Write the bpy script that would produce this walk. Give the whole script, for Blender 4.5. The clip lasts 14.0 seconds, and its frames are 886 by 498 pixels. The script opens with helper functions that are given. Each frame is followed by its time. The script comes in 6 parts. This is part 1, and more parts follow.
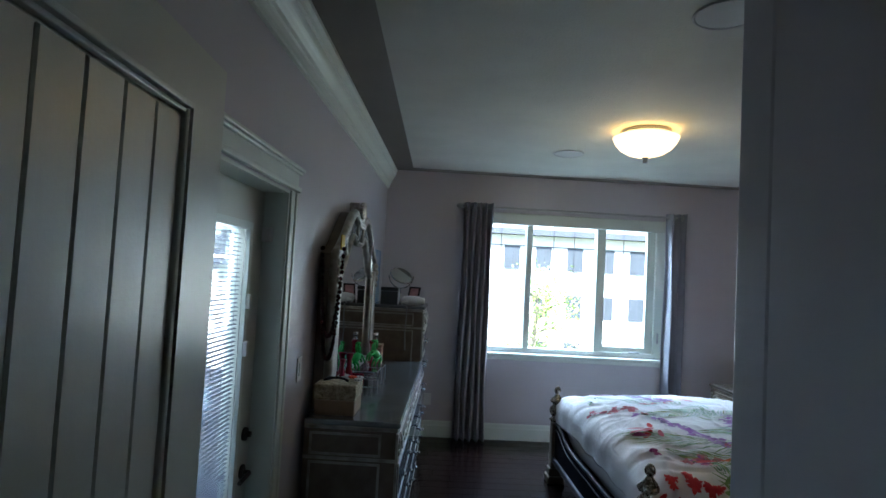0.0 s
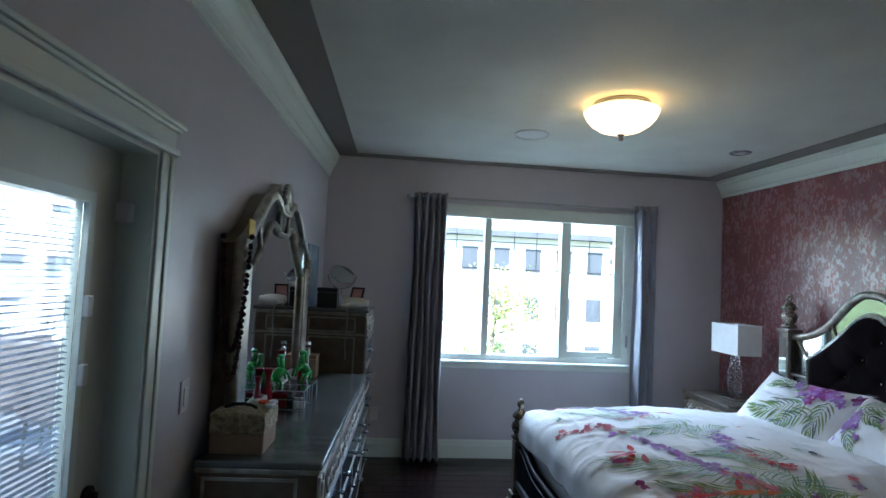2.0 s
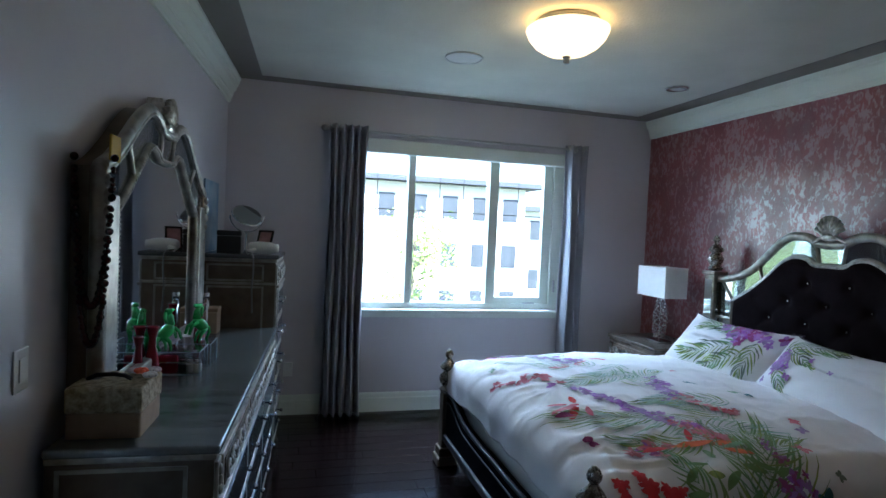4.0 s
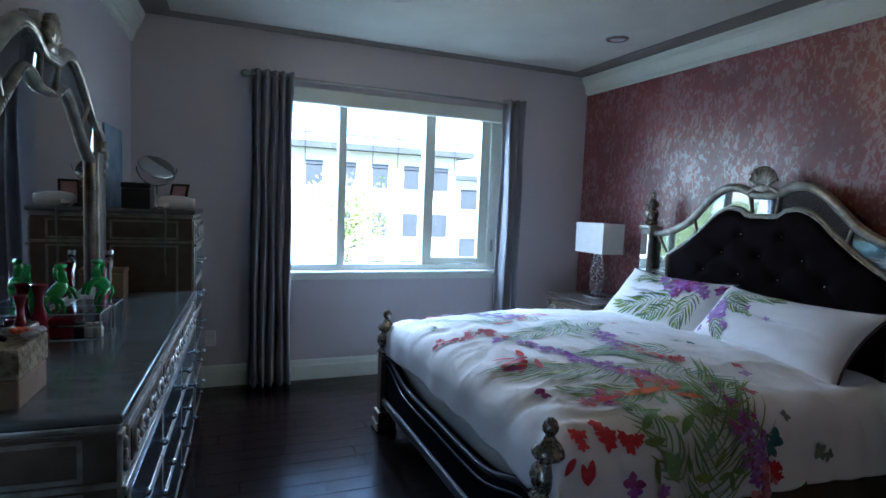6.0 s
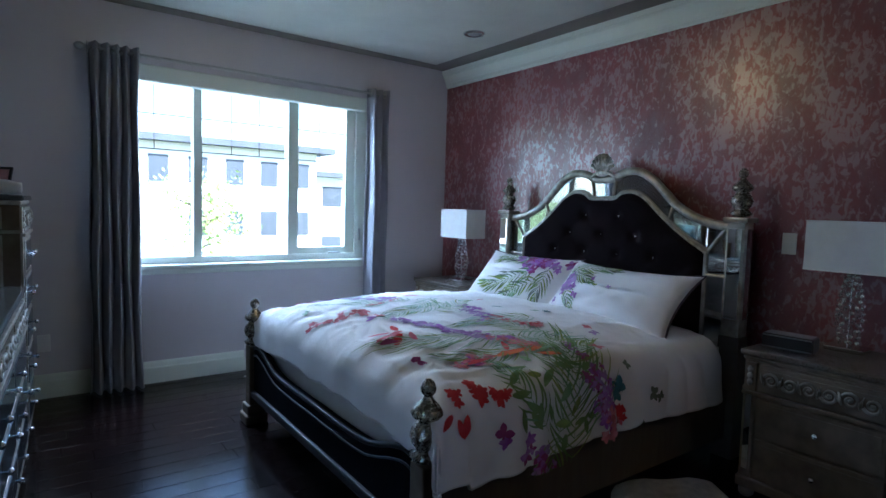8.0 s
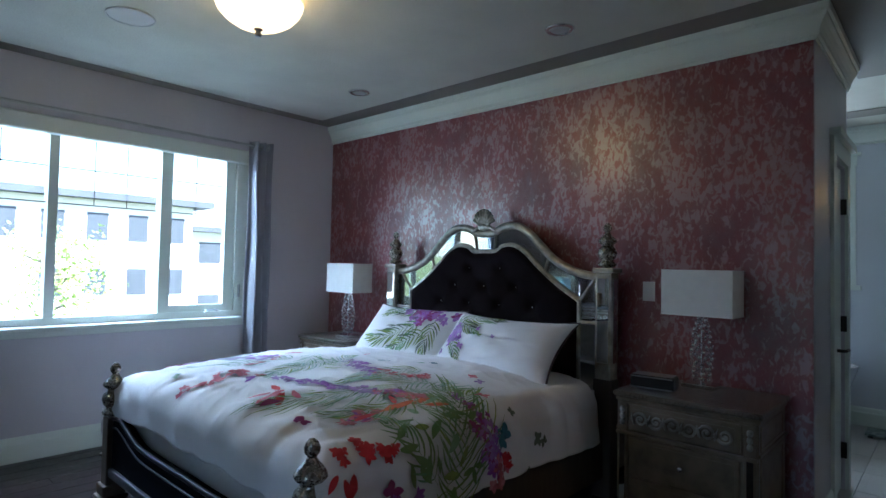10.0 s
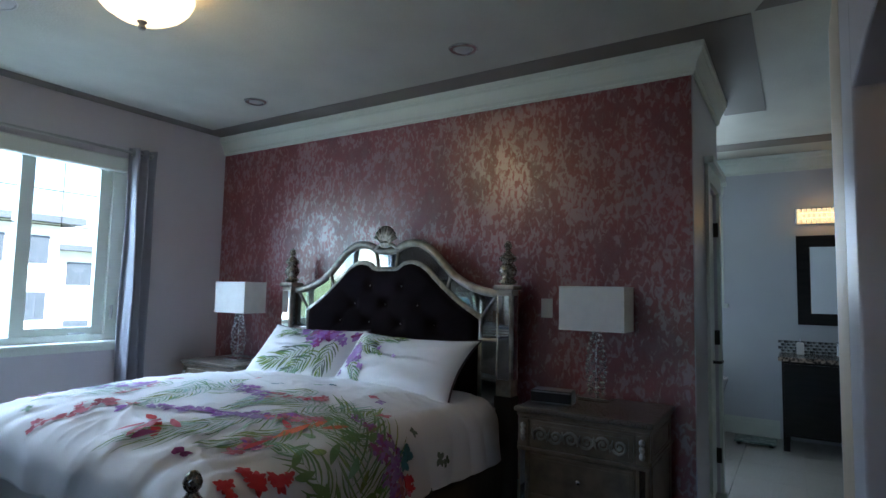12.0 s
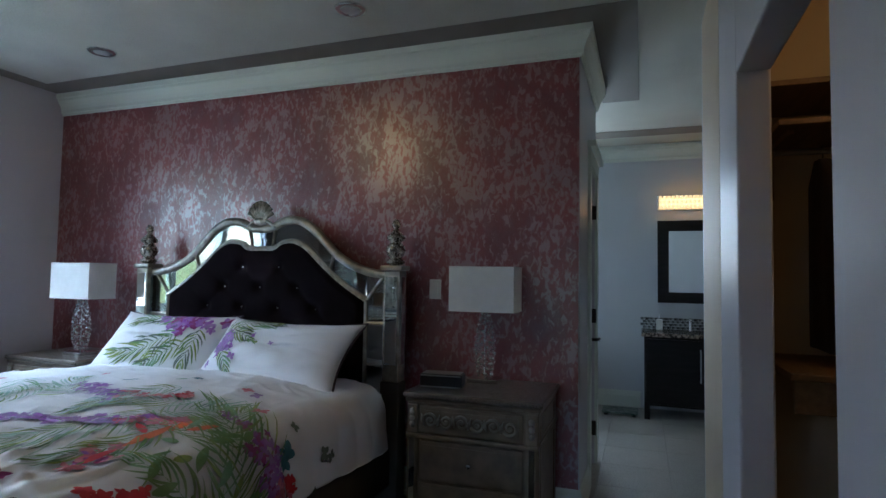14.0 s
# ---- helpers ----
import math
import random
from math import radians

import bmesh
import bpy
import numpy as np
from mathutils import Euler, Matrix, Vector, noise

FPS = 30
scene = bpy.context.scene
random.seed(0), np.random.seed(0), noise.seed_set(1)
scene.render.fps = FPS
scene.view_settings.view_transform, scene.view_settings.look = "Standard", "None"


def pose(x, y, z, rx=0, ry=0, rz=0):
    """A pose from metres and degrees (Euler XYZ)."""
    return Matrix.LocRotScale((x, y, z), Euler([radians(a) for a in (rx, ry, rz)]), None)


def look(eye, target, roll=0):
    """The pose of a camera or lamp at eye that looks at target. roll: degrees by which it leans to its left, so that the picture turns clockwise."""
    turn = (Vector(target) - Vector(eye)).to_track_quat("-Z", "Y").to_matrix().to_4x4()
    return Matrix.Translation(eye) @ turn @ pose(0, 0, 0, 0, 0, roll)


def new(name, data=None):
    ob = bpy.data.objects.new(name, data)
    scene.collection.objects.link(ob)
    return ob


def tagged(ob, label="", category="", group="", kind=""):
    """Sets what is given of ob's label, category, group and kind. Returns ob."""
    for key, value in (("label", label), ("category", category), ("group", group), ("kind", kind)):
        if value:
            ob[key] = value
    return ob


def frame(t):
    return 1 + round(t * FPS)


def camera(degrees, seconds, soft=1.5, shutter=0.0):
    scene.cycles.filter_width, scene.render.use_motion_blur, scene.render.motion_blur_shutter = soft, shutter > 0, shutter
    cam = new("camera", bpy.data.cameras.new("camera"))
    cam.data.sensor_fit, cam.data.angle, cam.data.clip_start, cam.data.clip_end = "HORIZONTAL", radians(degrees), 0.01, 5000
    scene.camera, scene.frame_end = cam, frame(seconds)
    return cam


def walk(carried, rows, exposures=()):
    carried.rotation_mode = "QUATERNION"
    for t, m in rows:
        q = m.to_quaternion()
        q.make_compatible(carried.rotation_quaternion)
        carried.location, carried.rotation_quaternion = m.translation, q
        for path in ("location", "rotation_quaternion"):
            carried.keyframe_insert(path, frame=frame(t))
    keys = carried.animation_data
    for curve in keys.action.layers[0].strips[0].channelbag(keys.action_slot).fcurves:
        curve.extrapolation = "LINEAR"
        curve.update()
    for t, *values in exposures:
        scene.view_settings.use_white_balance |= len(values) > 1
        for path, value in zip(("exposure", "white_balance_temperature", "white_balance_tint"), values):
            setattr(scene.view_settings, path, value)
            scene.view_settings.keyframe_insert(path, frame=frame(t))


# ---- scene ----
cam = camera(76.8, 14.0)
PATH = [
    (0, (0.028, 1.021, 1.656), (0.091, 3.017, 1.751), 3.1),
    (0.5, (0.032, 1.205, 1.649), (0.113, 3.201, 1.745), 3.0),
    (1, (0.057, 1.355, 1.645), (0.163, 3.35, 1.747), 2.9),
    (1.5, (0.097, 1.504, 1.637), (0.254, 3.495, 1.742), 2.8),
    (2, (0.14, 1.643, 1.63), (0.351, 3.629, 1.74), 2.7),
    (2.5, (0.15, 1.754, 1.62), (0.428, 3.732, 1.718), 2.6),
    (3, (0.136, 1.867, 1.613), (0.507, 3.832, 1.66), 2.6),
    (5.5, (0.167, 2.246, 1.505), (0.847, 4.12, 1.348), 2.4),
    (6, (0.167, 2.273, 1.467), (0.92, 4.119, 1.312), 2.3),
    (6.5, (0.162, 2.28, 1.435), (1.011, 4.085, 1.285), 2.2),
    (7, (0.15, 2.278, 1.408), (1.107, 4.029, 1.262), 2.1),
    (7.5, (0.129, 2.261, 1.394), (1.196, 3.946, 1.249), 1.9),
    (8, (0.103, 2.236, 1.375), (1.28, 3.847, 1.231), 1.7),
    (10.5, (0.102, 2.22, 1.351), (1.626, 3.509, 1.469), 1.3),
    (11, (0.108, 2.223, 1.334), (1.683, 3.446, 1.489), 1.4),
    (11.5, (0.117, 2.251, 1.33), (1.751, 3.394, 1.487), 1.3),
    (12, (0.152, 2.282, 1.322), (1.838, 3.347, 1.477), 1.2),
    (12.5, (0.188, 2.313, 1.327), (1.921, 3.299, 1.479), 1.2),
    (13, (0.21, 2.339, 1.316), (1.995, 3.229, 1.466), 1.1),
    (13.5, (0.244, 2.367, 1.309), (2.079, 3.149, 1.452), 1.0),
    (14, (0.288, 2.419, 1.308), (2.169, 3.091, 1.411), 0.9),
]
walk(cam, [(t, look(eye, target, roll)) for t, eye, target, roll in PATH], [(0.0, 2.58, 5520, 5), (3.0, 2.55, 5380, 5), (6.0, 2.53, 5150, 7), (8.0, 2.53, 5130, 7), (11.0, 2.55, 5380, 6), (14.0, 2.55, 5460, 6)])

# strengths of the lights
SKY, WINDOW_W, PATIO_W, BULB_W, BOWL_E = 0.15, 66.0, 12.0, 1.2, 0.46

# ---- world, sun, lamps ----
world = bpy.data.worlds.new("sky")
scene.world = world
world.use_nodes = True
wn = world.node_tree.nodes
sky = wn.new("ShaderNodeTexSky")
sky.sky_type, sky.sun_disc = "NISHITA", False
sky.sun_elevation, sky.sun_rotation = radians(52), radians(160)
world.node_tree.links.new(sky.outputs[0], wn["Background"].inputs[0])
wn["Background"].inputs[1].default_value = SKY


def lamp(name, kind, energy, colour, m, **size):
    data = bpy.data.lights.new(name, kind)
    data.energy, data.color = energy, colour
    for key, value in size.items():
        if key == "size":
            data.size = value
        elif key == "size_y":
            data.shape, data.size_y = "RECTANGLE", value
        elif key == "radius":
            data.shadow_soft_size = value
        elif key == "angle":
            data.angle = value
    ob = new(name, data)
    ob.matrix_world = m
    return ob


lamp("sun", "SUN", 5.0, (1.0, 0.95, 0.87), look((2, -12, 16), (0, 4, 0)), angle=radians(0.6))
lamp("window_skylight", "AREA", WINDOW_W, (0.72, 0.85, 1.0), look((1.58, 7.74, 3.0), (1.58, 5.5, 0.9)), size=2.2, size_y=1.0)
lamp("patio_skylight", "AREA", PATIO_W, (0.86, 0.93, 1.0), look((-1.50, 3.02, 2.8), (0.0, 3.02, 0.6)), size=0.9, size_y=0.8)
lamp("bath_skylight", "AREA", 4.8, (0.86, 0.93, 1.0), look((6.98, 3.55, 1.95), (4.8, 2.9, 1.75)), size=1.0, size_y=0.9)
lamp("ceiling_bulb", "POINT", BULB_W, (1.0, 0.74, 0.38), pose(1.52, 4.83, 2.58), radius=0.17)
lamp("closet_bulb", "POINT", 1.0, (1.0, 0.55, 0.2), pose(2.25, 1.15, 2.45), radius=0.05)



# ---- materials ----
def mat(name, colour, rough=0.5, metal=0.0, vary=0.12, scale=6.0, bump=0.05, fine=120.0, colour2=None, stretch=(1, 1, 1),
        spec=0.5, coat=0.0, random_tint=0.0, sheen=0.0, transmission=0.0, thresh=None):
    m = bpy.data.materials.new(name)
    m.use_nodes = True
    t, n, lk = m.node_tree, m.node_tree.nodes, m.node_tree.links
    b = n["Principled BSDF"]
    co = n.new("ShaderNodeTexCoord")
    mp = n.new("ShaderNodeMapping")
    mp.inputs["Scale"].default_value = stretch
    lk.new(co.outputs["Object"], mp.inputs["Vector"])
    big = n.new("ShaderNodeTexNoise")
    big.inputs["Scale"].default_value, big.inputs["Detail"].default_value = scale, 6
    small = n.new("ShaderNodeTexNoise")
    small.inputs["Scale"].default_value, small.inputs["Detail"].default_value = fine, 3
    lk.new(mp.outputs[0], big.inputs["Vector"])
    lk.new(mp.outputs[0], small.inputs["Vector"])
    mix = n.new("ShaderNodeMix")
    mix.data_type = "RGBA"
    c = colour
    c2 = colour2 or tuple(max(0, v * (1 - 2 * vary)) for v in c)
    mix.inputs["A"].default_value, mix.inputs["B"].default_value = (*c, 1), (*c2, 1)
    ramp = n.new("ShaderNodeMapRange")
    lo, hi = thresh or (0.35, 0.7)
    ramp.inputs["From Min"].default_value, ramp.inputs["From Max"].default_value = lo, hi
    lk.new(big.outputs["Fac"], ramp.inputs["Value"])
    lk.new(ramp.outputs[0], mix.inputs["Factor"])
    last = mix.outputs["Result"]
    if random_tint:
        info = n.new("ShaderNodeObjectInfo")
        hsv = n.new("ShaderNodeHueSaturation")
        mr = n.new("ShaderNodeMapRange")
        mr.inputs["To Min"].default_value, mr.inputs["To Max"].default_value = 1 - random_tint, 1 + random_tint
        lk.new(info.outputs["Random"], mr.inputs["Value"])
        lk.new(mr.outputs[0], hsv.inputs["Value"])
        lk.new(last, hsv.inputs["Color"])
        last = hsv.outputs["Color"]
    lk.new(last, b.inputs["Base Color"])
    rr = n.new("ShaderNodeMapRange")
    rr.inputs["To Min"].default_value, rr.inputs["To Max"].default_value = rough * 0.85, min(1, rough * 1.15)
    lk.new(small.outputs["Fac"], rr.inputs["Value"])
    lk.new(rr.outputs[0], b.inputs["Roughness"])
    b.inputs["Metallic"].default_value = metal
    b.inputs["Specular IOR Level"].default_value = spec
    b.inputs["Coat Weight"].default_value = coat
    b.inputs["Sheen Weight"].default_value = sheen
    b.inputs["Transmission Weight"].default_value = transmission
    if bump:
        bp = n.new("ShaderNodeBump")
        bp.inputs["Strength"].default_value, bp.inputs["Distance"].default_value = bump, 0.01
        lk.new(small.outputs["Fac"], bp.inputs["Height"])
        lk.new(bp.outputs[0], b.inputs["Normal"])
    return m


def glow(name, colour, strength):
    m = bpy.data.materials.new(name)
    m.use_nodes = True
    b = m.node_tree.nodes["Principled BSDF"]
    b.inputs["Base Color"].default_value = (*colour, 1)
    b.inputs["Emission Color"].default_value, b.inputs["Emission Strength"].default_value = (*colour, 1), strength
    return m


M_WALL = mat("painted_wall", (0.54, 0.52, 0.55), 0.36, vary=0.03, scale=1.5, bump=0.04, fine=220)
M_BATHWALL = mat("bath_wall_paint", (0.56, 0.585, 0.61), 0.5, vary=0.03, scale=1.5, bump=0.04, fine=220)
M_CLOSETWALL = mat("closet_wall_paint", (0.55, 0.45, 0.32), 0.6, vary=0.05, scale=2, bump=0.04, fine=200)
M_CEIL = mat("textured_ceiling", (0.58, 0.575, 0.505), 0.75, vary=0.05, scale=3, bump=0.35, fine=70)
M_BAND = mat("taupe_band_paint", (0.21, 0.19, 0.165), 0.6, vary=0.04, scale=3, bump=0.1, fine=90)
M_TRIM = mat("white_gloss_trim", (0.66, 0.71, 0.64), 0.35, vary=0.01, scale=4, bump=0.0)
M_DOORPAINT = mat("satin_door_paint", (0.58, 0.60, 0.52), 0.30, vary=0.03, scale=3, bump=0.03, fine=160)
M_FLOOR = mat("dark_hardwood", (0.007, 0.003, 0.003), 0.15, vary=0.3, scale=3.0, stretch=(1, 9, 9), bump=0.05, fine=40, random_tint=0.35, colour2=(0.004, 0.002, 0.002), spec=0.45)
M_SUB = mat("floor_joint", (0.008, 0.006, 0.005), 0.7, vary=0.1)
M_TILE = mat("cream_tile", (0.40, 0.385, 0.345), 0.28, vary=0.06, scale=3, bump=0.02, random_tint=0.05)
M_GROUT = mat("grout", (0.42, 0.41, 0.38), 0.8, vary=0.1)
M_SILVER = mat("antique_silver_paint", (0.46, 0.43, 0.37), 0.30, metal=0.65, vary=0.2, scale=14, bump=0.06, fine=90, colour2=(0.20, 0.18, 0.15))
M_SILVERDARK = mat("aged_silver_wood", (0.17, 0.132, 0.098), 0.38, metal=0.5, vary=0.2, scale=12, bump=0.08, fine=90)
M_TOP = mat("grey_silver_top", (0.17, 0.185, 0.19), 0.22, metal=0.25, vary=0.12, scale=5, stretch=(1, 4, 1), bump=0.04, coat=0.3)
M_MIRROR = mat("mirror_glass", (0.80, 0.84, 0.85), 0.02, metal=1.0, vary=0.0, bump=0.0)
M_TINT = mat("smoked_mirror_panel", (0.25, 0.32, 0.39), 0.12, metal=0.85, vary=0.1, scale=4, bump=0.02)
M_CHROME = mat("chrome", (0.75, 0.75, 0.75), 0.12, metal=1.0, vary=0.05, bump=0.0)
M_NICKEL = mat("brushed_nickel", (0.45, 0.46, 0.46), 0.3, metal=1.0, vary=0.08, bump=0.02)
M_DARKMETAL = mat("dark_bronze", (0.05, 0.045, 0.04), 0.4, metal=0.8, vary=0.1)
M_TAUPE = mat("taupe_wood_rail", (0.095, 0.078, 0.064), 0.5, vary=0.15, scale=5, stretch=(6, 1, 1), bump=0.05, fine=80)
M_FOOTTRIM = mat("black_lacquer_trim", (0.008, 0.009, 0.013), 0.45, vary=0.2, scale=20, bump=0.04, spec=0.3)
M_INK = mat("tarnished_dark_silver", (0.028, 0.029, 0.034), 0.5, metal=0.3, vary=0.25, scale=20, bump=0.05)
# opaque pale blue: the bright glint of acrylic edges as a colour
M_EDGEGLINT = mat("polished_acrylic_edge", (0.55, 0.62, 0.68), 0.12, vary=0.05, bump=0.0, coat=0.5)
M_PIPING = mat("dark_plum_piping", (0.045, 0.025, 0.045), 0.7, vary=0.1)
M_PEWTER = mat("brown_pewter_paint", (0.25, 0.20, 0.15), 0.34, metal=0.6, vary=0.2, scale=12, bump=0.06, fine=90)
M_PEWTERTOP = mat("brown_pewter_top", (0.15, 0.125, 0.10), 0.28, metal=0.35, vary=0.15, scale=6, stretch=(4, 1, 1), bump=0.04)
M_TURNED = mat("turned_pewter_silver", (0.36, 0.33, 0.28), 0.27, metal=0.85, vary=0.25, scale=18, bump=0.05, fine=90)
M_VELVET = mat("dark_velvet", (0.010, 0.006, 0.008), 0.9, vary=0.2, scale=9, bump=0.15, fine=260, spec=0.08)
M_NAVY = mat("black_navy_fabric", (0.004, 0.005, 0.011), 0.9, vary=0.2, scale=9, bump=0.12, fine=220, spec=0.06)
M_LINEN = mat("white_cotton", (0.77, 0.76, 0.78), 0.85, vary=0.02, scale=6, bump=0.10, fine=320, sheen=0.1)
M_CURTAIN = mat("grey_satin_curtain", (0.29, 0.295, 0.34), 0.31, vary=0.10, scale=4, stretch=(5, 5, 0.6), bump=0.04, fine=120, sheen=0.25)
M_SHADE = mat("white_lampshade", (0.72, 0.71, 0.68), 0.8, vary=0.03, scale=20, bump=0.06, fine=260)
M_BLACK = mat("black_plastic", (0.015, 0.015, 0.017), 0.3, vary=0.1)
M_ESPRESSO = mat("espresso_wood", (0.012, 0.009, 0.009), 0.35, spec=0.25, vary=0.25, scale=5, stretch=(1, 1, 6), bump=0.05)
M_WHITEPL = mat("white_plastic", (0.72, 0.72, 0.70), 0.35, vary=0.02)
M_WICKER = mat("woven_straw", (0.50, 0.42, 0.28), 0.8, vary=0.35, scale=60, bump=0.8, fine=55, colour2=(0.17, 0.13, 0.07))
M_TAN = mat("tan_cardboard", (0.30, 0.20, 0.12), 0.7, vary=0.1, scale=20, bump=0.1)
M_REDGLASS = mat("red_glass", (0.22, 0.008, 0.02), 0.08, vary=0.15, scale=14, bump=0.0, coat=0.5)
M_GREENGLASS = mat("green_jade_glass", (0.06, 0.50, 0.10), 0.12, vary=0.2, scale=20, bump=0.0, coat=0.6)
M_BEAD = mat("dark_red_bead", (0.05, 0.012, 0.014), 0.25, vary=0.2, scale=30, bump=0.0, coat=0.3)
M_YELLOW = mat("yellow_ribbon", (0.70, 0.45, 0.03), 0.6, vary=0.1)
M_ORANGE = mat("orange_petal", (0.80, 0.10, 0.02), 0.6, vary=0.15)
M_BLUE = mat("blue_print", (0.10, 0.22, 0.38), 0.5, vary=0.35, scale=6, bump=0.0, colour2=(0.35, 0.42, 0.50))
M_PINK = mat("pink_photo", (0.55, 0.28, 0.28), 0.4, vary=0.3, scale=14, bump=0.0)
M_FUR = mat("white_fur_rug", (0.62, 0.58, 0.52), 0.95, vary=0.15, scale=20, bump=0.9, fine=70)
M_GRANITE = mat("speckled_granite", (0.42, 0.34, 0.27), 0.18, vary=0.4, scale=55, bump=0.0, colour2=(0.05, 0.045, 0.04), thresh=(0.42, 0.58))
M_MOSAIC = mat("glass_mosaic", (0.40, 0.42, 0.42), 0.15, vary=0.5, scale=30, bump=0.0, random_tint=0.5)
M_TUB = mat("white_acrylic", (0.80, 0.81, 0.82), 0.15, vary=0.01, bump=0.0)
M_DARKCLOTH = mat("dark_hanging_clothes", (0.02, 0.012, 0.012), 0.9, vary=0.3, scale=8, bump=0.1)
M_CLOSETWOOD = mat("closet_shelf_wood", (0.20, 0.12, 0.06), 0.5, vary=0.2, scale=4, stretch=(1, 8, 8))
M_BOWL = glow("lit_alabaster_glass", (1.0, 0.70, 0.32), BOWL_E)
M_BAR = glow("lit_crystal_bar", (1.0, 0.62, 0.22), 0.40)
M_CRYSTAL = glow("lit_crystal", (1.0, 0.70, 0.34), 0.17)
M_SPEAKER = mat("speaker_grille", (0.55, 0.55, 0.54), 0.6, vary=0.04, fine=400, bump=0.2)
M_POTLENS = mat("pot_light_lens", (0.55, 0.55, 0.55), 0.3, metal=0.2, vary=0.1)
M_STUCCO = mat("white_stucco", (0.80, 0.80, 0.79), 0.9, vary=0.05, scale=1, bump=0.1)
M_GREYPANEL = mat("grey_cladding", (0.065, 0.075, 0.095), 0.7, vary=0.08, scale=2)
M_WINDOWDARK = mat("far_window_glass", (0.05, 0.06, 0.075), 0.4, vary=0.1, scale=1)
M_LEAF = mat("tree_leaf", (0.42, 0.52, 0.16), 0.6, vary=0.35, scale=3, bump=0.0, colour2=(0.26, 0.38, 0.10))
M_BARK = mat("tree_bark", (0.30, 0.26, 0.20), 0.9, vary=0.3, scale=8, bump=0.4)
M_GRASS = mat("grass_ground", (0.13, 0.17, 0.05), 0.95, vary=0.3, scale=0.5, bump=0.3)
M_ASPHALT = mat("asphalt", (0.10, 0.10, 0.10), 0.9, vary=0.2, scale=1)
M_DECK = mat("grey_deck", (0.10, 0.105, 0.115), 0.7, vary=0.1, scale=3)
M_WICKERGREY = mat("dark_grey_wicker", (0.12, 0.11, 0.11), 0.6, vary=0.3, scale=60, bump=0.5, fine=60)
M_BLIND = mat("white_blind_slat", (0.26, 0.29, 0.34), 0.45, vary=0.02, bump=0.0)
M_CORD = mat("grey_cord", (0.25, 0.25, 0.25), 0.5)
M_CARVED = mat("carved_silver", (0.55, 0.52, 0.46), 0.3, metal=0.85, vary=0.3, scale=30, bump=0.1)

P_GREEN = mat("print_green", (0.10, 0.20, 0.06), 0.85, vary=0.3, scale=9, bump=0.05, colour2=(0.20, 0.28, 0.10))
P_SAGE = mat("print_sage", (0.26, 0.40, 0.30), 0.85, vary=0.3, scale=9, bump=0.05, colour2=(0.50, 0.58, 0.50))
P_RED = mat("print_red", (0.46, 0.012, 0.025), 0.85, vary=0.4, scale=14, bump=0.05, colour2=(0.55, 0.05, 0.06))
P_PINK = mat("print_rose", (0.52, 0.09, 0.15), 0.85, vary=0.4, scale=14, bump=0.05, colour2=(0.64, 0.30, 0.34))
P_PURPLE = mat("print_purple", (0.27, 0.07, 0.42), 0.85, vary=0.4, scale=16, bump=0.05, colour2=(0.42, 0.24, 0.52))
P_PLUM = mat("print_plum", (0.24, 0.03, 0.17), 0.85, vary=0.4, scale=16, bump=0.05, colour2=(0.30, 0.06, 0.20))
P_LILAC = mat("print_lilac", (0.46, 0.30, 0.62), 0.85, vary=0.3, scale=16, bump=0.05)
P_CORAL = mat("print_coral", (0.60, 0.18, 0.22), 0.85, vary=0.3, scale=16, bump=0.05)
P_LIME = mat("print_lime", (0.30, 0.38, 0.10), 0.85, vary=0.3, scale=16, bump=0.05)
P_FERN = mat("print_fern", (0.13, 0.26, 0.12), 0.85, vary=0.3, scale=12, bump=0.05, colour2=(0.26, 0.38, 0.24))
P_TEALPALE = mat("print_seafoam", (0.36, 0.54, 0.50), 0.85, vary=0.3, scale=12, bump=0.05)
P_MOSS = mat("print_moss", (0.16, 0.20, 0.16), 0.85, vary=0.3, scale=14, bump=0.05)
P_ORANGE = mat("print_vermilion", (0.58, 0.06, 0.02), 0.85, vary=0.4, scale=14, bump=0.05, colour2=(0.66, 0.20, 0.05))
P_TEAL = mat("print_teal", (0.05, 0.20, 0.26), 0.85, vary=0.3, scale=16, bump=0.05)


def glass_material(name, rough=0.0, tint=(1, 1, 1)):
    m = bpy.data.materials.new(name)
    m.use_nodes = True
    b = m.node_tree.nodes["Principled BSDF"]
    b.inputs["Base Color"].default_value = (*tint, 1)
    b.inputs["Roughness"].default_value = rough
    b.inputs["Transmission Weight"].default_value = 1.0
    b.inputs["IOR"].default_value = 1.45
    return m


M_GLASS = glass_material("clear_glass")
M_ACRYLIC = glass_material("clear_acrylic", 0.02, (0.93, 0.97, 1.0))


